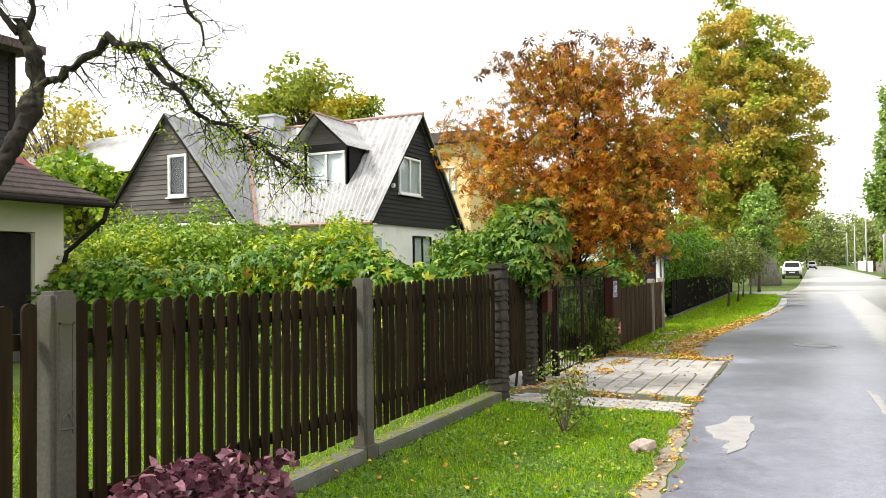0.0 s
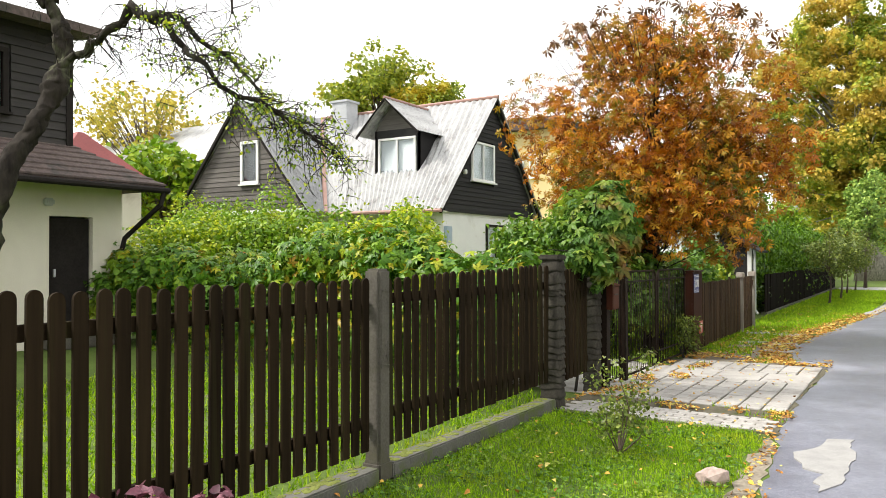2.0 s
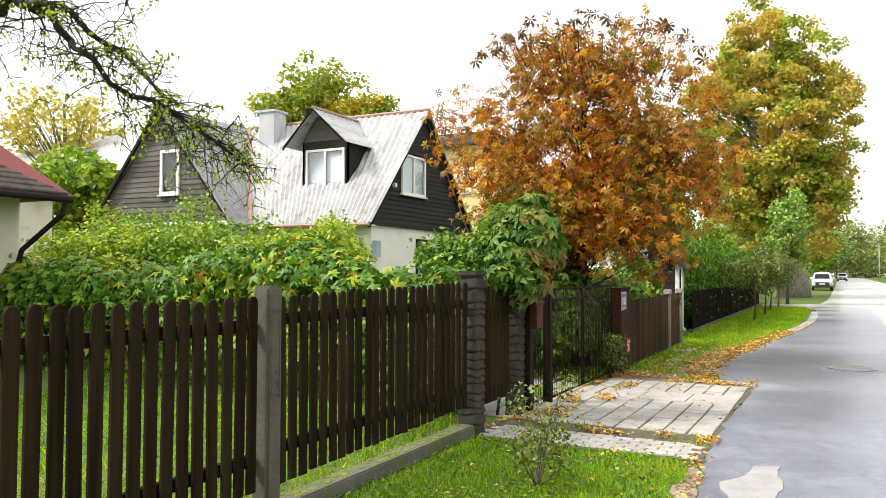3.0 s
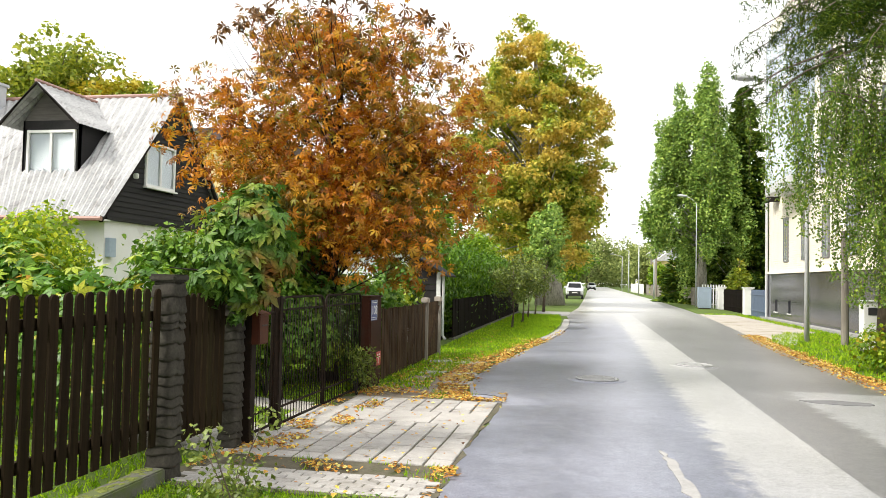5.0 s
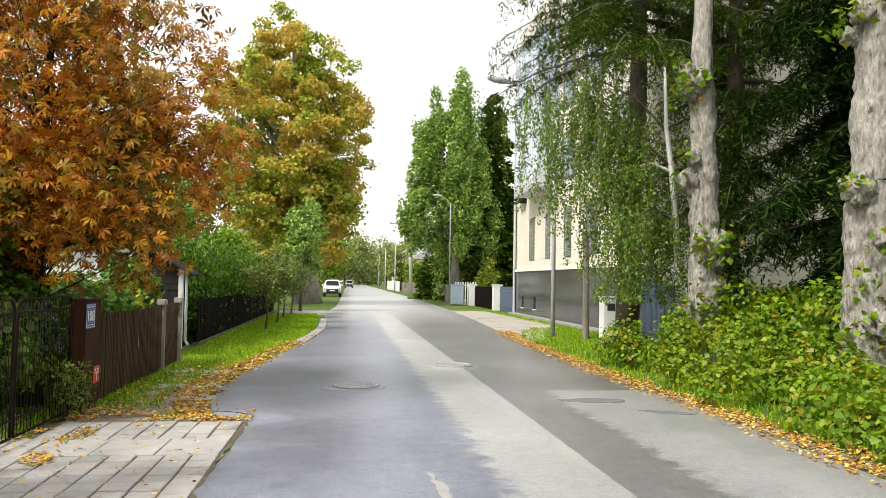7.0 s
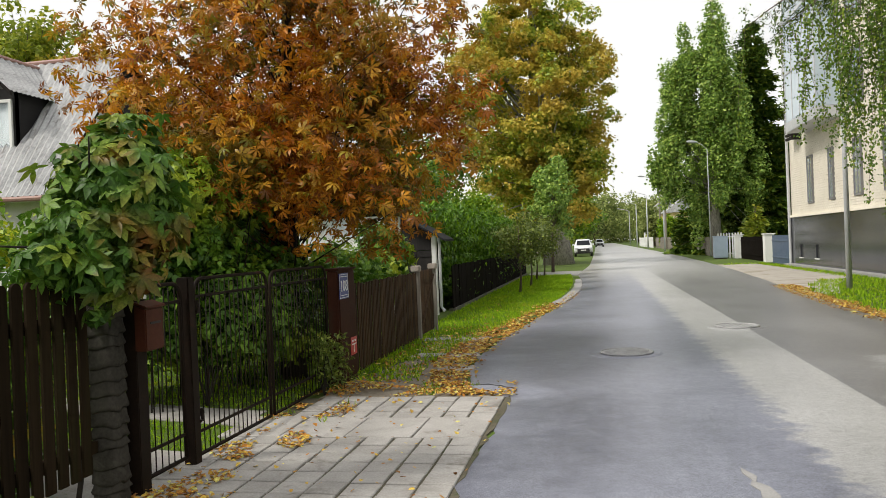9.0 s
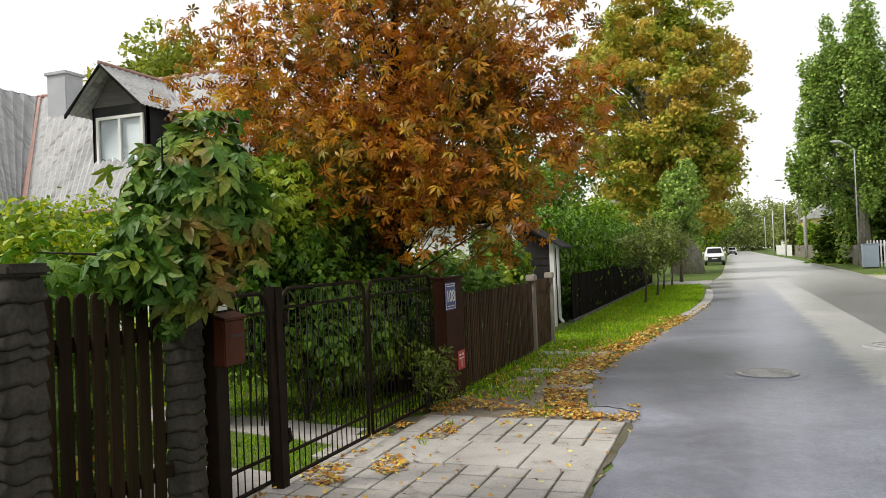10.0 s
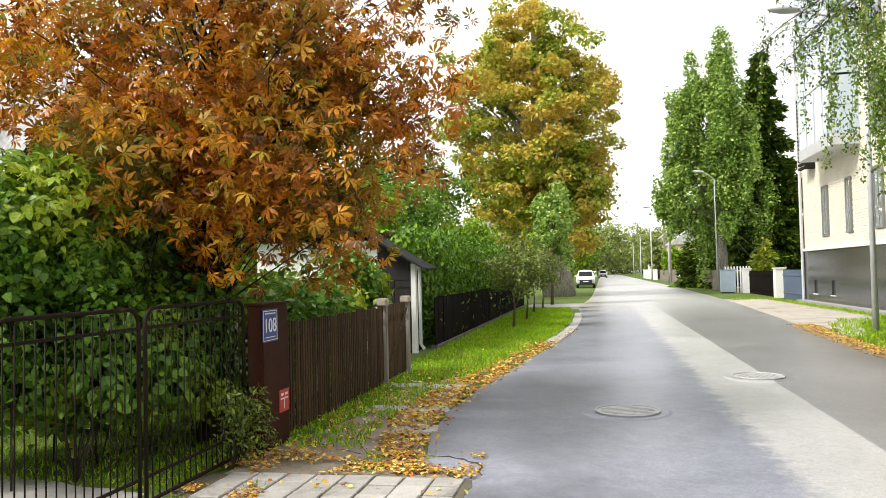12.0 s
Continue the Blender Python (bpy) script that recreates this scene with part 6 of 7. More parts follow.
far = np.clip((lp[:, 0] + 9.2) / 2.6, 0.12, 1)
lp = lp[rnga.random(len(lp)) < far]
lp = np.concatenate([lp, lp[lp[:, 0] > -7.2] + rnga.normal(0, 0.05, (int(np.sum(lp[:, 0] > -7.2)), 3))])
leaves("leaves", lp + rnga.normal(0, 0.03, lp.shape), 0.034 + 0.03 * rnga.random(len(lp)), OVAL_LEAF, L_APPLE, rnga, ap, None, (0, 0, -0.5), 0.9)
rooted(ap)

# tall maple past the verge
broadleaf("maple_tree", "tall broad maple, green turning orange, with a thick grey trunk", (-2.6, 60, 0), [(-2.6, 60, 0), (-2.7, 60, 2.5), (-3.0, 60, 5), (-3.4, 60.2, 9), (-3.6, 60.3, 13), (-3.9, 60, 19)], 0.85,
          [((-4.3, 60, 11.8), (6.5, 6.2, 7.6), 0.7), ((-4.5, 60, 17.4), (4.3, 3.8, 4.2), 0.15), ((-1.7, 59, 7.0), (2.8, 3.5, 3.9), 0.24), ((-5.5, 59.5, 6.2), (3.6, 3.5, 3.0), 0.10)], 470, 0.78, 82000, 0.275, DIAMOND, BARK_GREY, L_MAPLE, 31, 0.16, 0.55, 0.6, 0.4, 0.13, shell=0.25)

# young trees on the far verge
for i, (x, y, h, r) in enumerate(((-2.55, 30.8, 2.75, 0.85), (-2.5, 34.6, 2.6, 0.75), (-2.6, 38.8, 2.8, 0.85), (-2.5, 42.4, 2.9, 0.9))):
    broadleaf("young_tree", "small round-headed young tree planted in the verge", (x, y, 0), [(x, y, 0), (x + 0.05, y, 0.6), (x, y, 1.2), (x + 0.03, y, h - 0.6)], 0.035,
              [((x, y, h - r * 1.05), (r, r, r * 1.05), 1.0)], 34, 0.26, 2600, 0.10, OVAL_LEAF, BARK_BROWN, L_YOUNG, 40 + i, 0.018, 0.9, 0.8, 0.5, 0.12, "young verge trees")
broadleaf("young_tree", "slender pale green young tree behind the verge trees", (-2.3, 46.5, 0), [(-2.3, 46.5, 0), (-2.25, 46.5, 2), (-2.1, 46.5, 5.6)], 0.07,
          [((-2.1, 46.5, 3.9), (1.25, 1.25, 2.3), 1.0)], 60, 0.36, 4000, 0.17, LOBED_LEAF, BARK_BROWN, L_POPLAR, 47, 0.025, 0.9, 0.8, 0.4, 0.15)

# conifers and poplar behind the far right fence
def conifer(name, label, x, y, h, r, n, leaf, seed, size=0.5, base=0.06, group="", droop=0.25, taper=0.9, shape=None):
    rng = np.random.default_rng(seed)
    it = thing(name, label, "tree", (x, y, 0), group)
    bm = bmesh.new()
    tube(bm, [(x, y, 0), (x, y, h * 0.5), (x, y, h * 0.98)], [0.02 * h, 0.012 * h, 0.02], 8)
    at, alo = [], []
    tiers = int(h * 3.2)
    for k in range(tiers):
        u = base + (1 - base) * (k + rng.random()) / tiers
        z = h * u
        reach = r * (1 - u) ** taper * rng.uniform(0.6, 1.12) + 0.12
        for a in rng.uniform(0, 2 * math.pi, 5 if reach > 0.5 else 3):
            d = np.array((math.cos(a), math.sin(a), 0))
            end = np.array((x, y, z)) + d * reach + np.array((0, 0, -droop * reach))
            tube(bm, [(x, y, z), tuple((np.array((x, y, z)) + end) / 2 + (0, 0, 0.08 * reach)), tuple(end)], [0.03, 0.02, 0.006], 4, cap=False)
            m = max(3, int(n * reach / (r * tiers * 2.2)))
            s = rng.random(m) ** 0.7
            p = np.array((x, y, z)) + (end - (x, y, z)) * s[:, None]
            side = np.array((-d[1], d[0], 0))
            p = p + side * rng.normal(0, 0.16, m)[:, None] * reach * (1.1 - s[:, None]) + rng.normal(0, 0.08, (m, 3))
            p[:, 2] -= np.abs(rng.normal(0, 0.12, m)) * (1 + reach * 0.3)
            at.append(p)
            alo.append(np.tile(d * 0.7 + np.array((0, 0, -0.35)), (m, 1)))
    part("trunk", bm, BARK_BROWN, it)
    at, alo = np.concatenate(at), np.concatenate(alo)
    leaves("needles", at, size * (0.6 + 0.7 * rng.random(len(at))), shape or SLIM_LEAF, leaf, rng, it, None, alo, 0.5)
    return rooted(it)


conifer("spruce_tree", "tall dark green spruce behind the fence", 13.4, 74, 19.5, 5.2, 46000, L_SPRUCE2, 51, 0.6, 0.04, "spruces behind the fence")
conifer("spruce_tree", "tall dark green spruce behind the fence", 11.5, 80, 18.0, 5.0, 38000, L_SPRUCE2, 52, 0.6, 0.04, "spruces behind the fence")
broadleaf("poplar_tree", "tall upright poplar with grey-green leaves", (9.6, 71, 0), [(9.6, 71, 0), (9.6, 71, 6), (9.8, 71, 13), (9.9, 71, 20.5)], 0.38,
          [((9.6, 71, 9.5), (2.3, 2.2, 7.4), 0.34), ((9.9, 71, 16.3), (1.05, 1.0, 4.6), 0.12), ((7.7, 71, 13.6), (0.85, 0.9, 5.2), 0.10), ((6.3, 71, 10.2), (1.0, 1.0, 6.2), 0.12),
           ((5.9, 72, 6.4), (1.0, 1.0, 4.0), 0.06), ((11.3, 71, 11.0), (1.1, 1.1, 6.0), 0.12), ((12.4, 71.5, 6.5), (1.2, 1.2, 5.0), 0.08), ((9.4, 72.6, 4.6), (2.6, 1.8, 3.6), 0.10)], 420, 0.58, 82000, 0.25, DIAMOND, BARK_GREY, L_POPLAR, 53, 0.07, 1.6, 0.7, 0.4, 0.18)
conifer("small_fir", "small pale golden fir in the front yard", 11.2, 63.5, 3.6, 1.6, 1800, L_LIGHT, 54, 0.4, 0.25)

# spruce with brown trunk, birch and old limes on the near right verge
def big_spruce(name, label, x, y, h, zlow, reach, n, seed, leaf, r0):
    """A spruce with long drooping boughs that hang in fringes."""
    rng = np.random.default_rng(seed)
    it = thing(name, label, "tree", (x, y, 0))
    bm = bmesh.new()
    tube(bm, [(x, y, 0), (x + 0.12, y, 3), (x + 0.3, y, 7), (x + 0.35, y, h)], [r0 * 1.2, r0, r0 * 0.85, 0.05], 12)
    at, alo = [], []
    z = zlow
    while z < h - 0.4:
        for a in rng.uniform(0, 2 * math.pi, 6):
            ln_ = reach * (1 - 0.75 * (z - zlow) / (h - zlow)) * rng.uniform(0.7, 1.15)
            d = np.array((math.cos(a), math.sin(a), 0.0))
            s0 = np.array((x + 0.3, y, z))
            pts = [s0 + d * ln_ * t + np.array((0, 0, 0.10 * ln_ * t - 0.42 * ln_ * t * t)) for t in (0, 0.3, 0.6, 0.85, 1.0)]
            tube(bm, [tuple(p) for p in pts], [0.05, 0.035, 0.022, 0.012, 0.005], 5, cap=False)
            for t in np.linspace(0.15, 1.0, int(7 * ln_)):
                p = s0 + d * ln_ * t + np.array((0, 0, 0.10 * ln_ * t - 0.42 * ln_ * t * t))
                side = np.array((-d[1], d[0], 0)) * rng.choice((-1, 1))
                hang = rng.uniform(0.25, 0.75)
                m = n
                u = rng.random(m)
                q = p + side * (0.55 * (1.1 - t) + 0.12) * u[:, None] + np.array((0, 0, -1.0)) * hang * (u ** 1.5)[:, None] + rng.normal(0, 0.05, (m, 3))
                at.append(q)
                alo.append(np.tile(side * 0.4 + np.array((0, 0, -0.8)), (m, 1)))
        z += rng.uniform(0.28, 0.48)
    part("trunk", bm, BARK_BROWN if leaf is L_SPRUCE2 else BARK_DARK, it, smooth=True)
    at, alo = np.concatenate(at), np.concatenate(alo)
    leaves("needles", at, (0.10 if leaf is L_SPRUCE2 else 0.16) * (1 + 1.1 * rng.random(len(at))), NEEDLE, leaf, rng, it, None, alo, 0.5)
    return rooted(it)


big_spruce("spruce_tree", "large spruce with brown trunk and drooping boughs over the verge", 7.35, 23.5, 17, 7.9, 4.1, 40, 61, L_SPRUCE2, 0.27)
big_spruce("spruce_tree", "dark spruce with low hanging boughs beside the building", 10.9, 19.0, 16, 2.4, 3.4, 36, 62, L_SPRUCE, 0.25)
big_spruce("spruce_tree", "dark spruce with low hanging boughs beside the lime", 12.0, 14.4, 16, 2.0, 3.9, 38, 63, L_SPRUCE, 0.25)

big_spruce("spruce_tree", "dark spruce with low hanging boughs behind the birch", 9.7, 22.8, 16, 3.4, 2.6, 30, 64, L_SPRUCE2, 0.25)
big_spruce("spruce_tree", "dark spruce deep in the shade of the others", 13.6, 18.2, 16, 1.8, 3.8, 16, 65, L_SPRUCE, 0.25)


def lime(x, y, r, h, seed, lean):
    rng = np.random.default_rng(seed)
    it = thing("lime_tree", "old grey lime trunk with burrs and leafy shoots", "tree", (x, y, 0), "old limes")
    pts = [(x, y, 0), (x + lean * 0.02, y, 0.35), (x + lean * 0.12, y, 1.4), (x + lean * 0.2, y, 2.6), (x + lean * 0.3, y, 4.2), (x + lean * 0.42, y, 6.5), (x + lean * 0.5, y, h)]
    bm = bmesh.new()
    fine = []
    rad = []
    for i in range(140):
        u = i / 139 * (len(pts) - 1)
        k = min(int(u), len(pts) - 2)
        p = Vector(pts[k]).lerp(Vector(pts[k + 1]), u - k)
        fine.append(p)
        rr = r * (1 - 0.06 * p.z)
        rad.append(max(0.12, rr * (1.25 if p.z < 0.2 else 1.0) * (1 + 0.03 * noise.noise((p.z * 2.2, seed, 0)))))
    tube(bm, fine, rad, 32)
    for v in bm.verts:
        c = Vector((x + lean * 0.06 * v.co.z, y, v.co.z))
        d = (v.co - c)
        d.z = 0
        v.co += d.normalized() * (0.06 * noise.noise(v.co * 2.0) + 0.055 * noise.noise(v.co * 8.0))
    part("trunk", bm, BARK_GREY, it, smooth=True)
    at = []
    for k in range(14):
        z = rng.uniform(0.8, 6.8)
        a = rng.uniform(-2.8, 0.6) - 0.5
        bm = bmesh.new()
        s = rng.uniform(0.09, 0.23)
        c = Vector((x + lean * 0.065 * z + math.cos(a) * r * 0.86, y + math.sin(a) * r * 0.86, z))
        bmesh.ops.create_icosphere(bm, subdivisions=3, radius=s, matrix=Matrix.Translation(c) @ Matrix.Diagonal((1, 1, 1.2, 1)))
        for v in bm.verts:
            v.co += (v.co - c).normalized() * s * 0.9 * noise.noise(v.co * 16)
        part("burr", bm, BARK_GREY, it, smooth=True)
        cc = np.array(c) + np.array((math.cos(a), math.sin(a), 0.2)) * 0.25
        at.append(cc + rng.normal(0, 0.16, (26, 3)))
    for k in range(46):
        z = rng.uniform(0.3, 2.0)
        a = rng.uniform(-3.4, 0.4)
        at.append((np.array((x + lean * 0.065 * z + math.cos(a) * r * 1.2, y + math.sin(a) * r * 1.2, z)) + rng.normal(0, 0.14, (4, 3))))
    at = np.concatenate(at)
    tagged(leaves("shoots", at, 0.09 + 0.07 * rng.random(len(at)), LOBED_LEAF, L_LOW, rng, it, None, None, 0.7), kind="stuff")
    return rooted(it)


lime(7.6, 19.5, 0.36, 15, 71, -0.25)
lime(8.42, 15.6, 0.47, 15, 72, 0.4)

rngb = np.random.default_rng(81)
bi = thing("birch_tree", "white birch with hanging strands of small leaves", "tree", (7.7, 21.3, 0))
bm = bmesh.new()
tube(bm, [(7.75, 21.3, 0), (7.8, 21.3, 1.5), (7.75, 21.35, 3), (7.65, 21.4, 4.4), (7.55, 21.5, 5.5), (7.5, 21.5, 7.5)], [0.10, 0.085, 0.075, 0.065, 0.05, 0.02], 9)
arms = [[(7.65, 21.4, 4.5), (7.2, 21.6, 5.0), (6.7, 21.8, 5.6), (6.2, 22.0, 6.1), (5.6, 22.2, 6.3), (5.0, 22.4, 6.1)],
        [(7.65, 21.4, 4.4), (7.2, 21.5, 4.6), (6.8, 21.6, 4.5), (6.2, 21.8, 4.4)],
        [(7.55, 21.5, 5.4), (7.1, 22.2, 6.3), (6.5, 23, 6.9), (5.8, 23.6, 7.0)],
        [(7.6, 21.45, 5.0), (7.3, 22.3, 5.4), (7.0, 23.2, 5.5), (6.6, 24.2, 5.2)],
        [(7.5, 21.5, 7.0), (6.4, 22.4, 7.4), (5.4, 23.4, 7.1), (4.6, 24.2, 6.5)],
        [(7.7, 21.35, 3.2), (7.3, 21.2, 3.4), (6.8, 21.0, 3.4), (6.3, 20.9, 3.1)]]
tube(bm, arms[1], [0.04, 0.034, 0.026, 0.012], 6, cap=False)
part("trunk", bm, BARK_BIRCH, bi, smooth=True)
for p in arms[:1] + arms[2:]:
    part("branch", tubed(p, [0.030 * (1 - 0.85 * i / (len(p) - 1)) + 0.004 for i in range(len(p))], 6), BARK_BROWN, bi, "thin brown branch", smooth=True)
bm = bmesh.new()
at = []
for ai, p in enumerate(arms):
    for k in range((50, 44, 30, 34, 30, 36)[ai]):
        u = (0.25 + 0.75 * rngb.random()) * (len(p) - 1)
        i = min(int(u), len(p) - 2)
        s = Vector(p[i]).lerp(Vector(p[i + 1]), u - i) + Vector((rngb.normal(0, 0.45), rngb.normal(0, 0.45), rngb.normal(0, 0.15)))
        ln_ = min(s.z - 1.3, rngb.uniform(1.2, 3.4))
        dx, dy = rngb.normal(0, 0.12), rngb.normal(0, 0.12)
        pts = [s + Vector((dx * t * ln_ + 0.03 * math.sin(7 * t), dy * t * ln_, -ln_ * t)) for t in (0, 0.33, 0.66, 1)]
        tube(bm, pts, [0.006, 0.005, 0.004, 0.002], 3, cap=False)
        m = int(ln_ * 72)
        t = rngb.random(m)
        at.append(np.array(s) + np.stack([dx * t * ln_ + rngb.normal(0, 0.055, m), dy * t * ln_ + rngb.normal(0, 0.055, m), -ln_ * t], 1))
tagged(part("strands", bm, BARK_BROWN, bi), kind="stuff")
at = np.concatenate(at)
leaves("leaves", at, 0.052 + 0.040 * rngb.random(len(at)), OVAL_LEAF, L_BIRCH, rngb, bi, (0, -0.5, 0.5), (0, 0, -0.7), 0.8)
rooted(bi)

# background trees behind the houses and down the street
broadleaf("garden_tree", "tree with pale yellow-green leaves behind the houses", (-32, 45, 0), [(-32, 45, 0), (-32, 45, 5), (-32, 45, 14)], 0.35,
          [((-32.3, 45, 12.2), (4.6, 4.6, 4.2), 0.7), ((-28.2, 45, 11.6), (1.9, 2, 2.6), 0.3)], 150, 0.9, 14000, 0.34, DIAMOND, BARK_BROWN, L_LIGHT, 91, 0.12, 0.8, 0.8, 0.4)
broadleaf("garden_tree", "open yellowing tree behind the outbuilding", (-42, 33, 0), [(-42, 33, 0), (-42, 33, 6), (-42.4, 33, 12)], 0.3,
          [((-42.5, 33, 10.3), (5.2, 4, 2.7), 1.0)], 80, 0.8, 2600, 0.27, LOBED_LEAF, BARK_BROWN, leafy("yellowing_leaves", [(0, (0.20, 0.22, 0.05)), (0.6, (0.38, 0.32, 0.06)), (1, (0.55, 0.42, 0.08))], None, 1, 0.5, 0.5, gain=(1.5, 1.4, 1.1)), 92, 0.08)
broadleaf("garden_tree", "round light green tree beside the outbuilding", (-33, 27, 0), [(-33, 27, 0), (-33, 27, 3), (-33, 27, 6)], 0.25,
          [((-33, 27, 5.2), (3.6, 3, 2.4), 1.0)], 60, 0.8, 4200, 0.32, LOBED_LEAF, BARK_BROWN, L_BUSH, 93, 0.1)
for i, (x, y, h, r, m_) in enumerate(((-8.0, 33, 4.6, 2.2, L_BUSH), (-9.5, 40, 6.5, 3.2, L_IVY), (-6.2, 46, 4.4, 2.2, L_BUSH), (-9, 28, 3.9, 1.8, L_BUSH), (-11.0, 52, 9.0, 4.0, L_IVY))):
    broadleaf("garden_tree", "leafy green garden tree behind the hedge", (x, y, 0), [(x, y, 0), (x, y, h * 0.4), (x, y, h * 0.85)], 0.12,
              [((x, y, h * 0.62), (r, r, h * 0.4), 1.0)], 60, r * 0.26, 9000, 0.15 + 0.02 * r, DIAMOND, BARK_BROWN, m_, 100 + i, 0.05, group="garden trees behind the hedge")
for i, (x, y, h, r, m_) in enumerate(((-5.5, 92, 13, 5, L_MAPLE), (-6.5, 112, 14, 6, L_IVY), (-5.5, 135, 13, 6, L_BUSH), (10.6, 122, 4.5, 1.8, L_BUSH), (10.6, 150, 7.5, 2.6, L_HAZE), (22, 140, 13, 5, L_IVY), (22, 170, 14, 7, L_SPRUCE), (-4, 185, 12, 6, L_HAZE), (14, 205, 12, 5, L_HAZE), (3, 330, 16, 12, L_HAZE), (16, 300, 18, 12, L_HAZE),
                                      (-8, 175, 15, 9, L_IVY), (28, 220, 17, 11, L_HAZE), (0, 260, 17, 12, L_HAZE), (40, 190, 15, 10, L_HAZE))):
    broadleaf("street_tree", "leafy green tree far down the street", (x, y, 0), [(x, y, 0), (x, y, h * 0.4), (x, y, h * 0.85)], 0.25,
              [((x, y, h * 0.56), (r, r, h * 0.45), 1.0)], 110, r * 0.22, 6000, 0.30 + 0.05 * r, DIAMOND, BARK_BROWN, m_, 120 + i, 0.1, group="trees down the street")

rngf = np.random.default_rng(17)
far_balls = [(-25 + 70 * rngf.random(), 345 + 14 * rngf.random(), 1.0 + 7.0 * rngf.random(), 2.4) for _ in range(120)]
foliage("far_woods", "hazy green trees closing the end of the street", "trees", far_balls, 16000, 0.9, DIAMOND, L_HAZE, 18, kind="stuff")

# ---- hedges, climbers, bushes ----
rngh = np.random.default_rng(7)
balls = [(-3.98 - 0.42 * k + rngh.normal(0, 0.1), 9.95 + 0.035 * k + rngh.normal(0, 0.12), z + rngh.normal(0, 0.07), 0.36 + 0.1 * rngh.random()) for k in range(24) for z in ((0.55, 1.0, 1.42, 1.70) if 3 < k < 11 else (0.55, 1.0, 1.42))]
foliage("creeper_hedge", "garden boundary hedge overgrown with green and yellowing creeper", "hedge", balls, 14000, 0.135, CREEP_LEAF, L_CREEP, 201, [((q[0], q[1], 0), (q[0], q[1], q[2]), 0.012) for q in balls[::3]], BARK_BROWN, 0.7, tilt=0.45)
b = [(-11.6 - 2.0 * rngh.random(), 10.2 + 0.8 * rngh.random(), 0.5 + 1.15 * rngh.random(), 0.34) for _ in range(26)]
foliage("ivy_mound", "dark ivy mound at the corner of the cream house", "climber", b, 5200, 0.13, LOBED_LEAF, L_IVY, 202, [((q[0], q[1], 0), (q[0], q[1], q[2]), 0.012) for q in b[:8]], BARK_BROWN, 0.6, tilt=0.5)
for i, (x, y, z, r, n) in enumerate(((-9.6, 13.6, 1.55, 1.1, 5200), (-12.8, 14.2, 1.85, 1.05, 4600), (-11.6, 15.2, 1.8, 1.0, 3600), (-7.8, 12.8, 0.8, 0.6, 2400), (-14.4, 13.0, 1.7, 1.15, 4200), (-6.4, 11.8, 0.8, 0.55, 2200), (-15.6, 17.0, 2.2, 1.3, 3600), (-13.0, 12.2, 1.1, 0.8, 3200), (-11.0, 16.6, 2.0, 1.0, 3600), (-17.5, 17.5, 2.2, 1.3, 3400), (-15.2, 14.6, 2.1, 1.2, 4200), (-19.5, 17.6, 2.3, 1.3, 3600))):
    b = [(x + rngh.normal(0, r * 0.45), y + rngh.normal(0, r * 0.35), max(0.35, z + rngh.normal(0, r * 0.35)), r * 0.5) for _ in range(14)]
    foliage("garden_bush", "dense leafy green bush behind the creeper hedge", "bush", b, int(n * 1.7), 0.115, OVAL_LEAF, L_BUSH if i % 4 else L_APPLE, 210 + i,
            [((x, y, 0), (q[0], q[1], q[2]), 0.02) for q in b[:6]], BARK_BROWN, 0.4, group="bushes behind the hedge")
# vine mound on the second pillar
b = [(-3.22, 9.88, 1.80, 0.34), (-3.08, 9.93, 1.88, 0.26), (-3.3, 9.66, 1.78, 0.28), (-3.2, 9.95, 2.08, 0.30), (-3.12, 9.82, 2.0, 0.26), (-3.22, 10.02, 2.32, 0.20), (-3.4, 9.9, 2.0, 0.28),
     (-3.40, 10.22, 2.02, 0.26), (-3.16, 9.62, 1.60, 0.18), (-3.4, 9.45, 1.62, 0.18), (-3.08, 9.72, 1.52, 0.14)]
b = [(q[0] + 0.10, q[1] + 0.12, q[2] + (0.12 if q[2] > 1.9 else 0.02), q[3]) for q in b]
foliage("climbing_vine", "mound of large-leaved green climber on the gate pillar", "climber", b, 1050, 0.128, VINE_LEAF, L_VINE, 231,
        [((-3.48, 9.95, 0.0), (-3.3, 9.9, 1.9), 0.02), ((-3.3, 9.9, 1.9), (-3.1, 9.7, 2.4), 0.012), ((-3.3, 9.9, 1.8), (-3.5, 9.2, 1.75), 0.012)], BARK_DARK, 0.7, 0.9, 0.55, along=(0.3, -0.3, -0.7))
foliage("climbing_vine", "short vine sprig hanging down the pillar", "climber", [(-3.12, 9.78, 1.45, 0.10), (-3.12, 9.74, 1.3, 0.07), (-3.10, 9.85, 1.6, 0.14)], 46, 0.09, VINE_LEAF, L_VINE, 232, [((-3.12, 9.8, 1.75), (-3.12, 9.74, 1.25), 0.006)], BARK_DARK, 0.3)
# dark shrubs and ivy behind the gate
b = [(-4.5 - 1.3 * rngh.random(), 12.6 + 3.6 * rngh.random(), 0.68 + 1.5 * rngh.random(), 0.34 + 0.2 * rngh.random()) for _ in range(76)]
foliage("ivy_thicket", "tall thicket of dark glossy leaves behind the drive gate", "bush", b, 31000, 0.082, LOBED_LEAF, L_IVY, 233,
        [((q[0], q[1] + 0.1, 0), (q[0], q[1], q[2]), 0.010) for q in b[:9]], BARK_DARK, 0.3, along=(0, 0, -0.6))
b = [(-4.0 - 0.9 * rngh.random(), 14.6 + 5.0 * rngh.random(), 0.35 + 1.15 * rngh.random(), 0.32 + 0.18 * rngh.random()) for _ in range(64)]
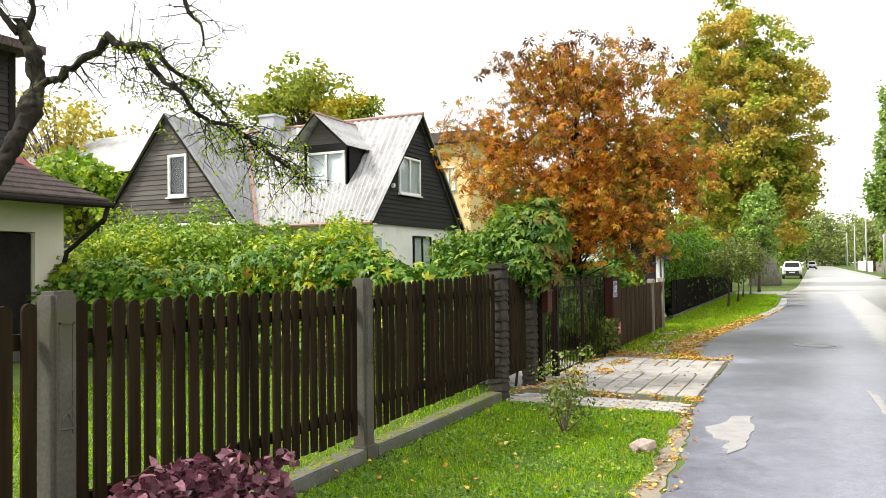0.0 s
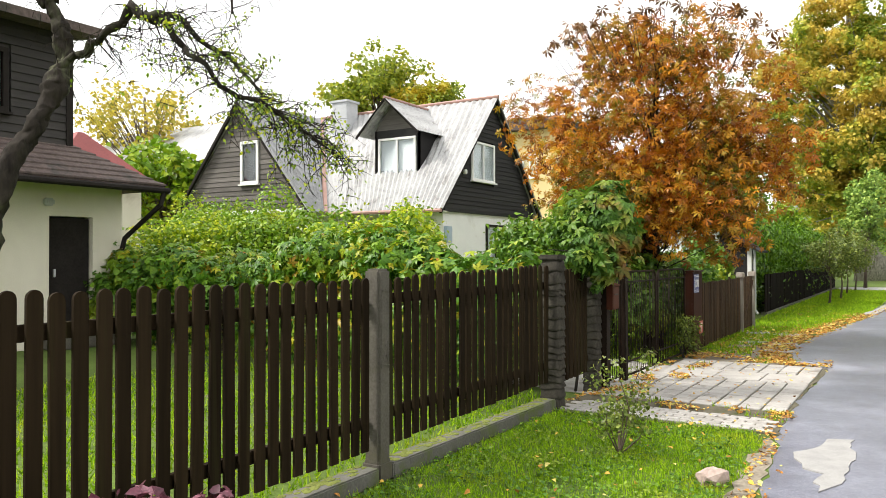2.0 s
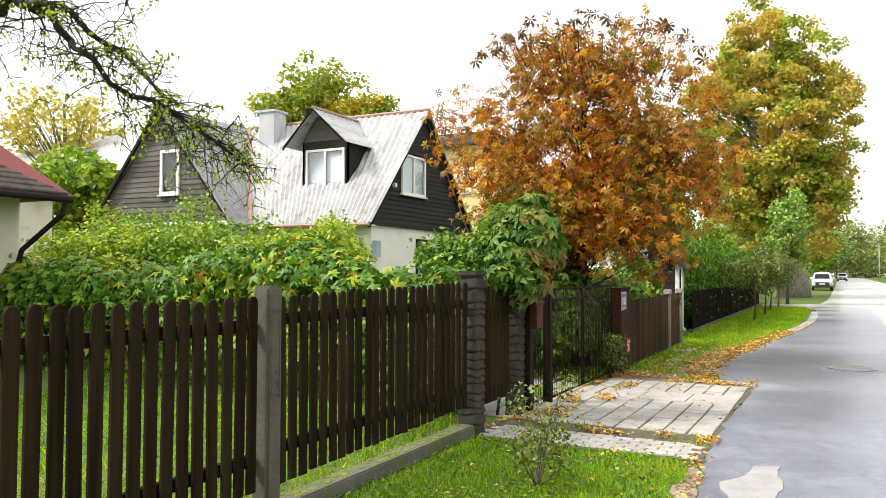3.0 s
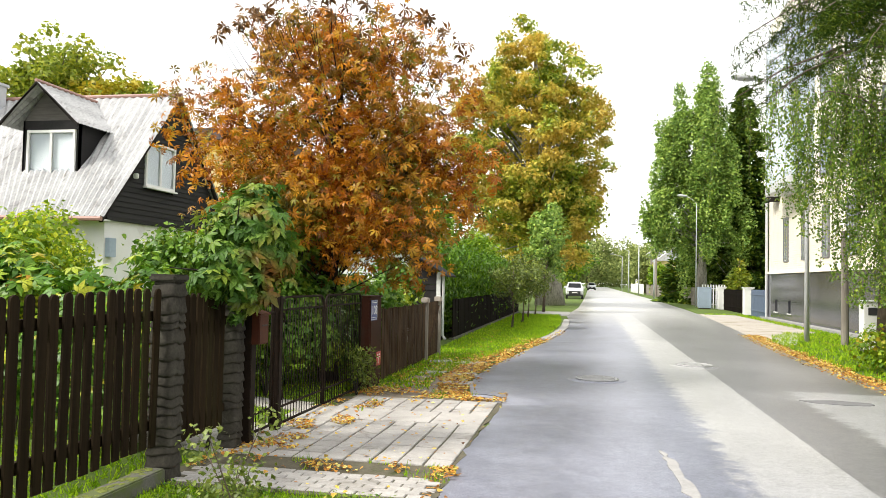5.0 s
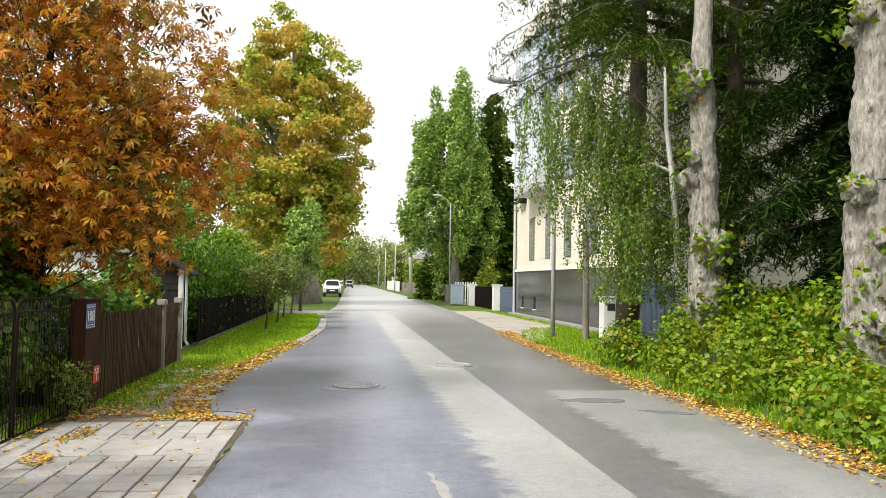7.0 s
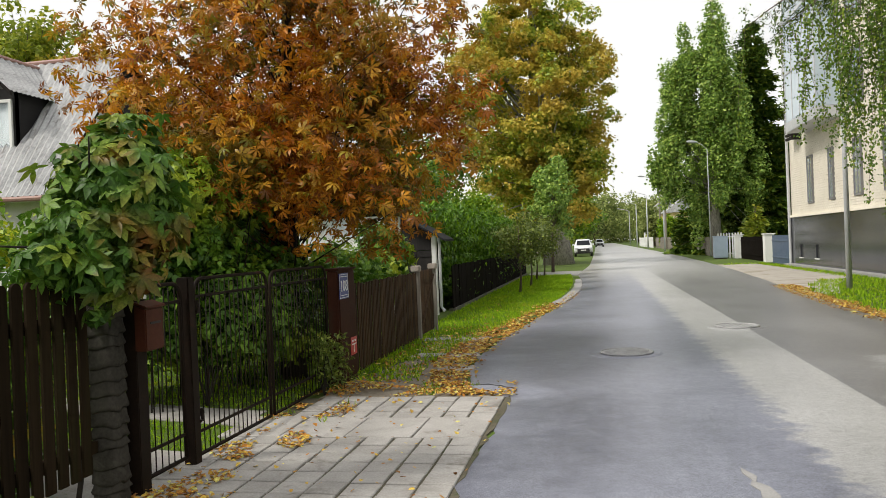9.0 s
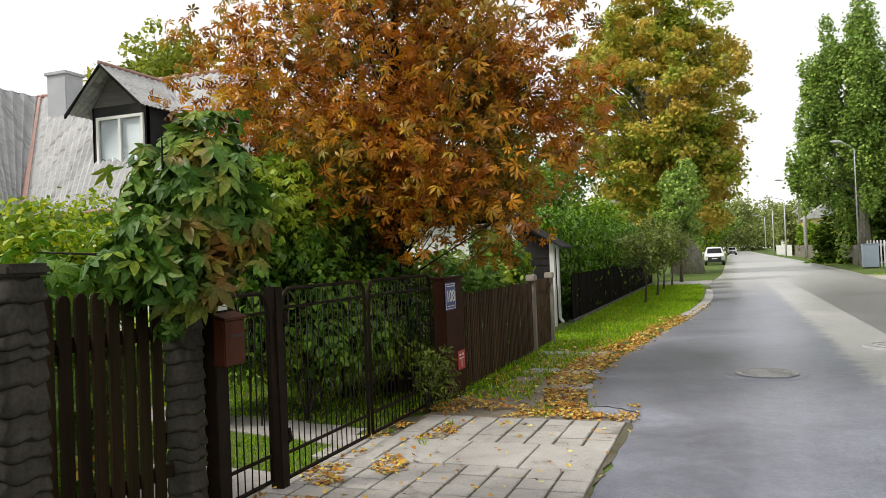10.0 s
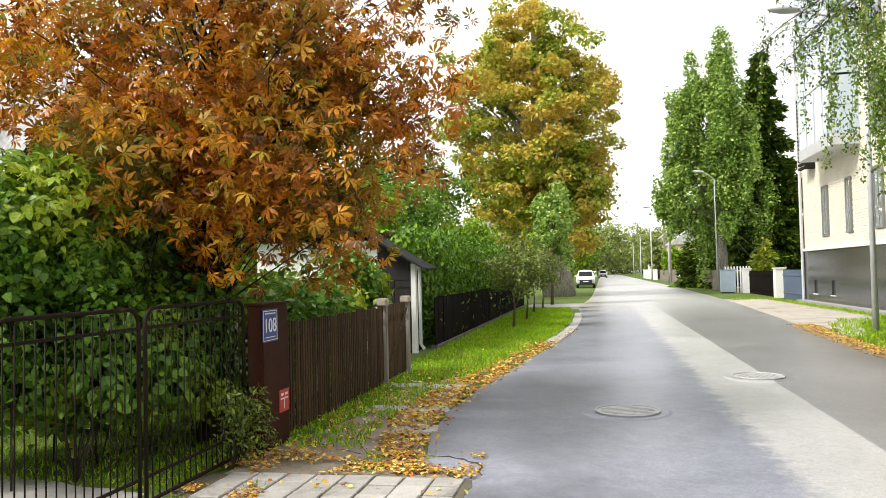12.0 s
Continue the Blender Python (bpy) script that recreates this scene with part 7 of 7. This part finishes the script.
foliage("garden_bush", "dark leafy bush behind the slatted fence", "bush", b, 17000, 0.115, OVAL_LEAF, L_IVY, 234, [((-4.4, 16.4, 0), (q[0], q[1], q[2]), 0.02) for q in b[:8]], BARK_DARK, 0.4)
b = [(-4.3 - 1.0 * rngh.random(), 20.9 + 1.8 * rngh.random(), 0.5 + 1.45 * rngh.random(), 0.34) for _ in range(22)]
foliage("garden_bush", "dark leafy bush in front of the shed", "bush", b, 5200, 0.12, LOBED_LEAF, L_IVY, 235, [((-4.8, 22, 0), (q[0], q[1], q[2]), 0.02) for q in b[:6]], BARK_DARK, 0.4)
b = [(-3.12 + rngh.normal(0, 0.08), 13.75 + rngh.normal(0, 0.16), 0.15 + 0.55 * rngh.random(), 0.14) for _ in range(14)]
foliage("weed_clump", "feathery green weed growing through the gate", "plant", b, 900, 0.06, SLIM_LEAF, L_YOUNG, 236, [((-3.15, 13.75, 0), (q[0], q[1], q[2]), 0.006) for q in b], BARK_DARK, 0.3)
b = [(-5.0 + 0.8 * rngh.random(), 12.9 + 1.9 * rngh.random(), 1.8 + 0.9 * rngh.random(), 0.34 + 0.12 * rngh.random()) for _ in range(16)]
foliage("climbing_vine", "green creeper hanging in the chestnut above the gate", "climber", b, 1900, 0.115, CREEP_LEAF, L_IVY, 238, [((-4.3, 13.2, 0), (q[0], q[1], q[2]), 0.012) for q in b[:7]], BARK_DARK, 0.4, along=(0, 0, -0.6))
b = [(-3.85 - 1.2 * rngh.random(), 13.3 + 1.9 * rngh.random(), 0.58 + 0.75 * rngh.random(), 0.28 + 0.12 * rngh.random()) for _ in range(44)]
foliage("ivy_thicket", "creeper leaves filling the space just behind the gate bars", "climber", b, 11000, 0.085, LOBED_LEAF, L_IVY, 239,
        [((q[0], q[1], 0), (q[0], q[1], q[2]), 0.008) for q in b[:6]], BARK_DARK, 0.4, tilt=0.5, along=(0, 0, -0.6))
# thuja hedge
b = [(-4.3 + rngh.normal(0, 0.08), 25.0 + 0.42 * k, z, 0.56) for k in range(49) for z in (0.5, 1.1, 1.7, 2.15 + 0.2 * rngh.random())]
foliage("thuja_hedge", "clipped bright green thuja hedge behind the board fence", "hedge", b, 52000, 0.16, SLIM_LEAF, L_THUJA, 237, [((-4.5, 26.6 + 0.84 * k, 0), (-4.5, 26.6 + 0.84 * k, 2.0), 0.04) for k in range(22)], BARK_BROWN, shell=0.7, along=(0, 0, 0.9), tilt=0.8)
# rose bush on the verge
rr_ = np.random.default_rng(77)
stems = []
for k in range(11):
    a = rr_.uniform(0, 2 * math.pi)
    stems.append(((-2.02, 7.32, 0.0), (-2.02 + 0.55 * math.cos(a) * rr_.random(), 7.32 + 0.55 * math.sin(a) * rr_.random(), rr_.uniform(0.35, 0.85)), 0.007))
b = [(s[1][0], s[1][1], s[1][2] - 0.08, 0.16) for s in stems] + [((s[0][0] + s[1][0]) / 2, (s[0][1] + s[1][1]) / 2, s[1][2] * 0.6, 0.13) for s in stems]
foliage("rose_bush", "thin straggly rose bush on the grass verge", "bush", b, 1000, 0.042, OVAL_LEAF, L_YOUNG, 240, stems, BARK_BROWN, 0.2)
# purple-leaved plant by the fence
rp_ = np.random.default_rng(78)
stems = []
for k in range(26):
    stems.append(((-2.55, 2.75, 0), (-2.5 + rp_.normal(0, 0.14), 2.78 + rp_.uniform(-0.52, 0.55), rp_.uniform(0.42, 0.74)), 0.006))
b = [(s[1][0], s[1][1], s[1][2] - 0.02, 0.09) for s in stems] + [(-2.5 + rp_.normal(0, 0.14), 2.75 + rp_.uniform(-0.5, 0.5), rp_.uniform(0.1, 0.55), 0.13) for _ in range(26)]
foliage("purple_shrub", "low shrub with dark purple leaves by the fence", "bush", b, 2600, 0.060, LOBED_LEAF, L_PURPLE, 241, stems, BARK_DARK, 0.3)
# stone on the verge
bm = bmesh.new()
bmesh.ops.create_icosphere(bm, subdivisions=2, radius=0.105, matrix=Matrix.Translation((-1.16, 6.85, 0.05)) @ Matrix.Rotation(0.5, 4, "Z") @ Matrix.Diagonal((1.2, 0.85, 0.85, 1)))
for v in bm.verts:
    v.co += Vector((0.06, 0.06, 0.07)) * noise.noise(v.co * 9)
    v.co.z = max(0.0, min(0.125 + 0.1 * (v.co.x + 1.16), v.co.z))
tagged(part("stone", bm, ROCK), "rough pinkish grey field stone on the verge", "stone")
# low shrubs under the limes
b = []
for k in range(95):
    y = 9.5 + 11.0 * rngh.random()
    x = 5.55 + 3.3 * rngh.random() + (0.25 if y > 17 else 0)
    b.append((x, y, 0.2 + (0.75 if y > 15.4 else 0.16) * rngh.random() * min(1.0, (x - 5.3) / 1.2), 0.34 + 0.18 * rngh.random()))
foliage("ground_shrubs", "thick bright green shrubs and saplings under the limes", "bush", b, 27000, 0.088, LOBED_LEAF, L_LOW, 242, [((q[0], q[1], 0), (q[0], q[1], q[2] + 0.2), 0.008) for q in b[:40]], BARK_BROWN, 0.5, tilt=0.7, kind="stuff")
b = [(7.9 + 1.6 * rngh.random(), 16.4 + 3.6 * rngh.random(), 0.7 + 0.8 * rngh.random(), 0.45) for _ in range(36)]
foliage("garden_bush", "light green bush between the old limes", "bush", b, 6500, 0.11, LOBED_LEAF, L_LOW, 243, [((8.6, 15.0, 0), (q[0], q[1], q[2]), 0.015) for q in b[:12]], BARK_BROWN, 0.4)

# ---- street furniture and far street ----
def street_lamp(x, y, h, arm, r, label, group):
    it = thing("street_lamp", label, "street lamp", (x, y, 0), group)
    part("pole", tubed([(x, y, 0), (x, y, h * 0.5), (x, y, h)], [r * 1.2, r, r * 0.75], 10), STEEL, it, smooth=True)
    part("arm", tubed([(x, y, h), (x + arm * 0.5, y, h + 0.35), (x + arm, y, h + 0.55)], r * 0.55, 8), STEEL, it, smooth=True)
    bm = bmesh.new()
    bmesh.ops.create_uvsphere(bm, u_segments=14, v_segments=8, radius=0.5, matrix=Matrix.Translation((x + arm * 1.0 + (0.38 if arm > 0 else -0.38), y, h + 0.62)) @ Matrix.Rotation(-0.12 * (1 if arm > 0 else -1), 4, "Y") @ Matrix.Diagonal((0.85, 0.32, 0.22, 1)))
    part("lamp_head", bm, STEEL, it, smooth=True)
    return rooted(it)


street_lamp(6.8, 28.6, 7.7, -1.5, 0.065, "grey steel street lamp pole under the birch", "street lamps")
street_lamp(8.45, 66, 8.1, -0.7, 0.042, "grey steel street lamp with an arm over the road", "street lamps")
for x, y in ((7.9, 98), (8.0, 128), (8.1, 160), (8.3, 195)):
    street_lamp(x, y, 8.2, -2.0, 0.09, "grey steel street lamp far down the street", "street lamps")
for x, y, h in ((9.3, 112, 11.5), (9.6, 124, 10.5)):
    p = thing("utility_pole", "weathered utility pole down the street", "pole", (x, y, 0), "utility poles")
    part("pole", tubed([(x, y, 0), (x, y, h)], [0.16, 0.11], 10), POLEWOOD, p)
    part("crossarm", boxed(x - 0.6, x + 0.6, y - 0.05, y + 0.05, h - 0.5, h - 0.4), POLEWOOD, p)
    rooted(p)
p = thing("wooden_post", "short grey wooden post on the verge", "post", (7.65, 27.8, 0))
part("post", tubed([(7.65, 27.8, 0), (7.65, 27.8, 1.6), (7.62, 27.8, 3.4)], [0.11, 0.10, 0.09], 10), POLEWOOD, p)
rooted(p)
p = thing("utility_cabinet", "white utility cabinet standing on the verge", "cabinet", (7.45, 24.9, 0))
part("body", boxed(7.2, 7.62, 24.8, 25.2, 0.1, 1.35, 0.01), WHITEPAINT, p)
part("foot", boxed(7.22, 7.60, 24.82, 25.18, 0, 0.1), CONCRETE, p)
part("graffiti", boxed(7.30, 7.52, 24.79, 24.80, 1.0, 1.2), INK, p, "dark scrawled marks")
part("lid", boxed(7.17, 7.65, 24.77, 25.23, 1.35, 1.39, 0.008), WHITEPAINT, p)
rooted(p)


def slat_run(name, label, p0, p1, h, w, gap, mat_, group=""):
    p0, p1 = Vector((*p0, 0)), Vector((*p1, 0))
    d = p1 - p0
    it = thing(name, label, "fence", p0, group)
    n = max(2, int(d.length / (w + gap)))
    ang = math.atan2(d.y, d.x)
    first = part("slat", boxed(-w / 2, w / 2, -0.012, 0.012, 0.0, h), mat_, it)
    for k in range(n):
        ob = first if k == 0 else new("slat", first.data)
        ob.parent = it
        q = d * ((k + 0.5) / n)
        ob.matrix_basis = pose(q.x, q.y, 0, 0, 0, math.degrees(ang))
    for z in (0.3, h - 0.3):
        bm = boxed(0, d.length, 0.014, 0.05, z, z + 0.06)
        r = part("rail", bm, mat_, it)
        r.matrix_basis = pose(0, 0, 0, 0, 0, math.degrees(ang))
    return it


slat_run("metal_fence", "dark blue-grey slatted metal gate beside the building", (8.9, 24.0), (9.2, 27.0), 1.75, 0.09, 0.03, BLUEPAINT)
slat_run("metal_fence", "blue-grey slatted metal gate at the yard", (9.45, 46.1), (9.5, 50.5), 1.5, 0.09, 0.03, BLUEPAINT)
slat_run("picket_fence", "white picket fence in front of the yard", (8.3, 62.0), (9.9, 61.3), 1.75, 0.09, 0.10, WHITEPAINT)
slat_run("metal_fence", "dark slatted fence of the yard", (9.5, 52.5), (9.55, 60), 1.45, 0.10, 0.02, DARKWOOD)
for y in (51.2, 60.4):
    p = thing("gate_pillar", "white plastered gate pillar of the yard", "pillar", (9.4, y, 0), "white yard pillars")
    part("shaft", boxed(9.2, 9.7, y - 0.3, y + 0.3, 0, 1.55, 0.02), WHITEPAINT, p)
    part("cap", boxed(9.15, 9.75, y - 0.35, y + 0.35, 1.55, 1.62, 0.01), WHITEPAINT, p)
    rooted(p)
p = thing("utility_cabinet", "pale blue utility cabinet at the roadside", "cabinet", (8.3, 60.5, 0))
part("body", boxed(7.85, 8.75, 60.2, 60.8, 0.08, 1.5, 0.02), BLUEBOX, p)
part("lid", boxed(7.82, 8.78, 60.17, 60.83, 1.5, 1.56, 0.01), BLUEBOX, p)
part("base", boxed(7.9, 8.7, 60.25, 60.75, 0, 0.08), CONCRETE, p)
rooted(p)
for i, (p0, p1, h, m_) in enumerate((((8.9, 68), (9.0, 84), 1.5, POLEWOOD), ((9.0, 85), (9.6, 105), 1.6, WHITEPAINT), ((9.5, 106), (9.3, 130), 1.6, POLEWOOD), ((9.0, 131), (8.8, 165), 1.7, WHITEPAINT))):
    slat_run("street_fence", "slatted garden fence down the street", p0, p1, h, 0.16, 0.06, m_, "fences down the street")
for i, (x0, x1, y0, y1, h, m_) in enumerate(((14, 21, 100, 108, 5.0, CREAM), (11.5, 19, 136, 146, 5.6, YELLOWWALL), (10.5, 18, 168, 178, 6.5, PLASTER), (-16, -7, 96, 106, 5.5, CREAM))):
    hs = thing("house", "pale plastered house far down the street", "house", ((x0 + x1) / 2, y0, 0), "far houses")
    part("wall", boxed(x0, x1, y0, y1, 0, h), m_, hs)
    bm = bmesh.new()
    xm = (x0 + x1) / 2
    hexa(bm, [(x0 - 0.4, y0 - 0.4, h), (x1 + 0.4, y0 - 0.4, h), (x1 + 0.4, y1 + 0.4, h), (x0 - 0.4, y1 + 0.4, h), (xm - 0.1, y0 - 0.4, h + 2.8), (xm + 0.1, y0 - 0.4, h + 2.8), (xm + 0.1, y1 + 0.4, h + 2.8), (xm - 0.1, y1 + 0.4, h + 2.8)])
    part("roof", bm, ROOFSHEET, hs)
    for k in range(2):
        for z in (1.1, 3.6):
            if z + 1.3 < h:
                window_y(hs, y0 - 0.03, x0 + 1.2 + 3 * k, x0 + 2.5 + 3 * k, z, z + 1.3, 2, WHITETRIM, ROOMSHADE)
    rooted(hs)


def car(x, y, turn, paint, label):
    """A compact van-like car seen from the front (front towards -y)."""
    it = thing("car", label, "car", (x, y, 0), "parked cars")
    prof = [(-2.1, 0.45), (-2.12, 0.78), (-2.0, 0.95), (-1.1, 1.12), (-0.45, 1.66), (0.2, 1.76), (1.6, 1.74), (2.0, 1.5), (2.08, 0.9), (2.05, 0.42), (1.0, 0.3), (-1.2, 0.3)]
    bm = bmesh.new()
    rings = []
    for s, w in ((-1, 0.90), (-0.8, 1.0), (0.8, 1.0), (1, 0.90)):
        ring = []
        for yy_, zz in prof:
            inset = 0.80 if zz > 1.3 else 1.0
            ring.append(bm.verts.new((s * 0.90 * inset * (1 if abs(s) == 1 else 1.0), yy_ * (w if abs(s) == 1 else 1), zz * (0.97 if abs(s) == 1 else 1))))
        rings.append(ring)
    for r0, r1 in zip(rings, rings[1:]):
        for i in range(len(prof)):
            j = (i + 1) % len(prof)
            bm.faces.new((r0[i], r0[j], r1[j], r1[i]))
    bm.faces.new(rings[0][::-1])
    bm.faces.new(rings[-1])
    bmesh.ops.recalc_face_normals(bm, faces=bm.faces[:])
    bmesh.ops.bevel(bm, geom=bm.edges[:], offset=0.05, segments=2, affect="EDGES")
    body = part("body", bm, paint, it, smooth=True)
    bm = bmesh.new()
    hexa(bm, [(-0.68, -1.13, 1.15), (0.68, -1.13, 1.15), (0.68, -0.95, 1.15), (-0.68, -0.95, 1.15), (-0.60, -0.58, 1.62), (0.60, -0.58, 1.62), (0.60, -0.44, 1.62), (-0.60, -0.44, 1.62)])
    part("windscreen", bm, CARGLASS, it)
    for s in (-1, 1):
        bm = bmesh.new()
        box(bm, min(s * 0.74, s * 0.80), max(s * 0.74, s * 0.80), -0.5, 1.7, 1.14, 1.58)
        part("side_window", bm, CARGLASS, it)
        part("headlight", boxed(s * 0.68 - 0.17, s * 0.68 + 0.17, -2.14, -1.98, 0.74, 0.90, 0.03), HEADLIGHT, it)
        part("mirror", boxed(s * 0.99 - 0.10, s * 0.99 + 0.10, -0.72, -0.60, 1.10, 1.28, 0.03), paint, it)
        for yw in (-1.35, 1.3):
            m = Matrix.Translation((s * 0.80, yw, 0.32)) @ Matrix.Rotation(math.pi / 2, 4, "Y")
            bm = bmesh.new()
            bmesh.ops.create_cone(bm, cap_ends=True, segments=24, radius1=0.32, radius2=0.32, depth=0.22, matrix=m)
            wh = part("wheel", bm, TYRE, it)
            bm = bmesh.new()
            bmesh.ops.create_cone(bm, cap_ends=True, segments=20, radius1=0.2, radius2=0.2, depth=0.235, matrix=m)
            part("rim", bm, STEEL, wh)
    part("grille", boxed(-0.60, 0.60, -2.19, -2.05, 0.44, 0.82, 0.02), INK, it)
    part("bumper", boxed(-0.80, 0.80, -2.17, -2.0, 0.30, 0.46, 0.03), INK, it)
    part("number_plate", boxed(-0.26, 0.26, -2.205, -2.19, 0.60, 0.70), WHITETRIM, it)
    it.rotation_euler.z = turn
    return it


car(-1.25, 86, 0.02, CARWHITE, "white compact car parked at the kerb facing this way")
car(1.0, 185, 0.05, CARWHITE, "pale car standing far down the street")

# ---- grass, fallen leaves ----
rngg = np.random.default_rng(301)


def scatter(n, x0, x1, y0, y1, ok):
    p = np.stack([rngg.uniform(x0, x1, n), rngg.uniform(y0, y1, n)], 1)
    keep = np.array([ok(a, b) for a, b in p])
    return p[keep]


def grass(name, label, pts, h, z=0.0):
    at = np.concatenate([pts, np.full((len(pts), 1), z)], 1)
    ob = leaves(name, at, h * (0.5 + 0.8 * rngg.random(len(at))), BLADE, L_GRASS, rngg, None, None, None, 0.3)
    ob.data.materials[0] = L_GRASS
    return tagged(ob, label, "grass", kind="stuff")


def blades(name, label, pts, h, wide=1.0):
    n = len(pts)
    at = np.concatenate([pts, np.zeros((n, 1))], 1)
    up = np.array((0, 0, 1.0)) + rngg.normal(0, 0.45, (n, 3)) * (1, 1, 0)
    a = rngg.uniform(0, 2 * math.pi, n)
    nrm = np.stack([np.cos(a), np.sin(a), np.zeros(n)], 1)
    shape = (BLADE[0] * (wide, 1, 1), BLADE[1])
    ob = leaves(name, at, h * (0.45 + 0.85 * rngg.random(n)), shape, L_GRASS, rngg, None, nrm, up, 0.05)
    return tagged(ob, label, "grass", kind="stuff")


def bare(x, y):
    return noise.noise((x * 1.3, y * 1.3, 4.0)) > 0.32


blades("verge_grass", "short bright green grass on the verge by the fence",
       scatter(66000, -3.2, -0.75, -0.6, 8.75, lambda x, y: x < edge_x(LEFT_EDGE, y) - 0.18 - 0.12 * noise.noise((x, y * 2, 1)) and not (bare(x, y) and rngg.random() < 0.6)), 0.055, 1.3)
cl = scatter(12000, -3.2, -0.9, 2.2, 8.75, lambda x, y: x < edge_x(LEFT_EDGE, y) - 0.2 and noise.noise((x * 2.2, y * 2.2, 6.0)) > -0.15)
ob = leaves("verge_clover", np.concatenate([cl, 0.02 + 0.035 * rngg.random((len(cl), 1))], 1), 0.018 + 0.02 * rngg.random(len(cl)), LOBED_LEAF, L_IVY, rngg, None, None, None, 0.4)
tagged(ob, "low clover and plantain leaves among the verge grass", "grass", kind="stuff")
blades("far_verge_grass", "bright green mown grass of the far verge",
       scatter(42000, -3.5, -0.9, 14.6, 43.2, lambda x, y: x < edge_x(LEFT_EDGE, y) - 0.35 - 0.3 * max(0.0, (24 - y) / 10) and not (y < 19.5 and (noise.noise((x * 1.6, y * 1.6, 9)) > 0.22 and x > -2.9)) and not (x > -1.95 and y < 19)), 0.075, 2.2)
blades("garden_grass", "bright green lawn of the first garden", scatter(26000, -9.5, -3.42, -1.0, 9.6, lambda x, y: True), 0.075, 2.2)
blades("gate_lawn_grass", "green lawn behind the drive gate", scatter(42000, -12.0, -3.35, 9.9, 20.0, lambda x, y: not (12.3 < y - 0.1 * (-x - 3.5) < 13.0) and not (y < 11.4 and x > -5)), 0.06, 2.4)
blades("drive_edge_grass", "grass tufts in the drive joints", scatter(9000, -3.25, -1.0, 9.3, 14.4, lambda x, y: noise.noise((x * 2.2, y * 3.0, 2)) > 0.25 and (y < 9.85 or y > 13.75 or (x < -2.6 and 11.9 < y < 13.3))), 0.07, 1.6)
blades("right_verge_grass", "rough green grass on the opposite verge", scatter(26000, 5.3, 9.0, 8.5, 50, lambda x, y: x > edge_x(RIGHT_EDGE, y) + 0.35 and not (27 < y and x < 6.6 + 0.5 * math.sin(y) and y > 29) and not (33 < y < 49 and x < 8.4)), 0.10, 2.6)


def litter(name, label, n, ok, x0, x1, y0, y1, size=0.075, z=0.02):
    p = scatter(n, x0, x1, y0, y1, ok)
    at = np.concatenate([p, z + 0.02 * rngg.random((len(p), 1))], 1)
    ob = leaves(name, at, size * (0.5 + 0.8 * rngg.random(len(at))), LOBED_LEAF, L_FALLEN, rngg, None, None, None, 0.30)
    return tagged(ob, label, "fallen leaves", kind="stuff")


def near_left(x, y):
    d = edge_x(LEFT_EDGE, y) - x
    w = 0.16 + 0.10 * noise.noise((x, y * 1.5, 3))
    if 13.7 < y < 26:
        w = 0.55 + 0.25 * noise.noise((x, y, 3))
    return -0.10 < d < w and (d > 0.02 or rngg.random() < 0.25) and noise.noise((x * 3, y * 3, 7)) > -0.35 and not 9.9 < y < 13.6


litter("fallen_leaves", "orange and yellow fallen leaves along the road edge", 5200, near_left, -2.8, -0.5, 3, 9.5, 0.040, 0.012)
litter("fallen_leaves", "orange fallen leaves lying thick along the road edge", 32000, near_left, -2.8, -0.5, 9.5, 30, 0.052, 0.012)
litter("fallen_leaves", "brown fallen leaves drifted against the gate and drive joints", 13000,
       lambda x, y: (noise.noise((x * 2.5, y * 2.5, 5)) > 0.05 and (x < -2.7 + 0.2 * math.sin(5 * y) or 9.42 < y < 9.82 or 13.55 < y < 14.4)) or rngg.random() < 0.012, -3.3, -1.0, 9.2, 14.6, 0.04, 0.034)
litter("fallen_leaves", "fallen leaves scattered on the worn verge", 1300, lambda x, y: noise.noise((x * 2, y * 2, 8)) > -0.1 and x < edge_x(LEFT_EDGE, y) - 0.1, -3.1, -1.6, 14.2, 20.5, 0.05, 0.02)
litter("fallen_leaves", "orange fallen leaves along the opposite road edge", 60000, lambda x, y: -0.25 < x - edge_x(RIGHT_EDGE, y) < 0.48 + 0.25 * noise.noise((x, y, 6)) and (x > edge_x(RIGHT_EDGE, y) or rngg.random() < 0.3),
       4.4, 7.2, 7.5, 31, 0.044, 0.012)
litter("fallen_leaves", "a few pale fallen leaves lying on the grass", 520, lambda x, y: x < edge_x(LEFT_EDGE, y), -3.2, -0.8, 3, 26, 0.042, 0.05)
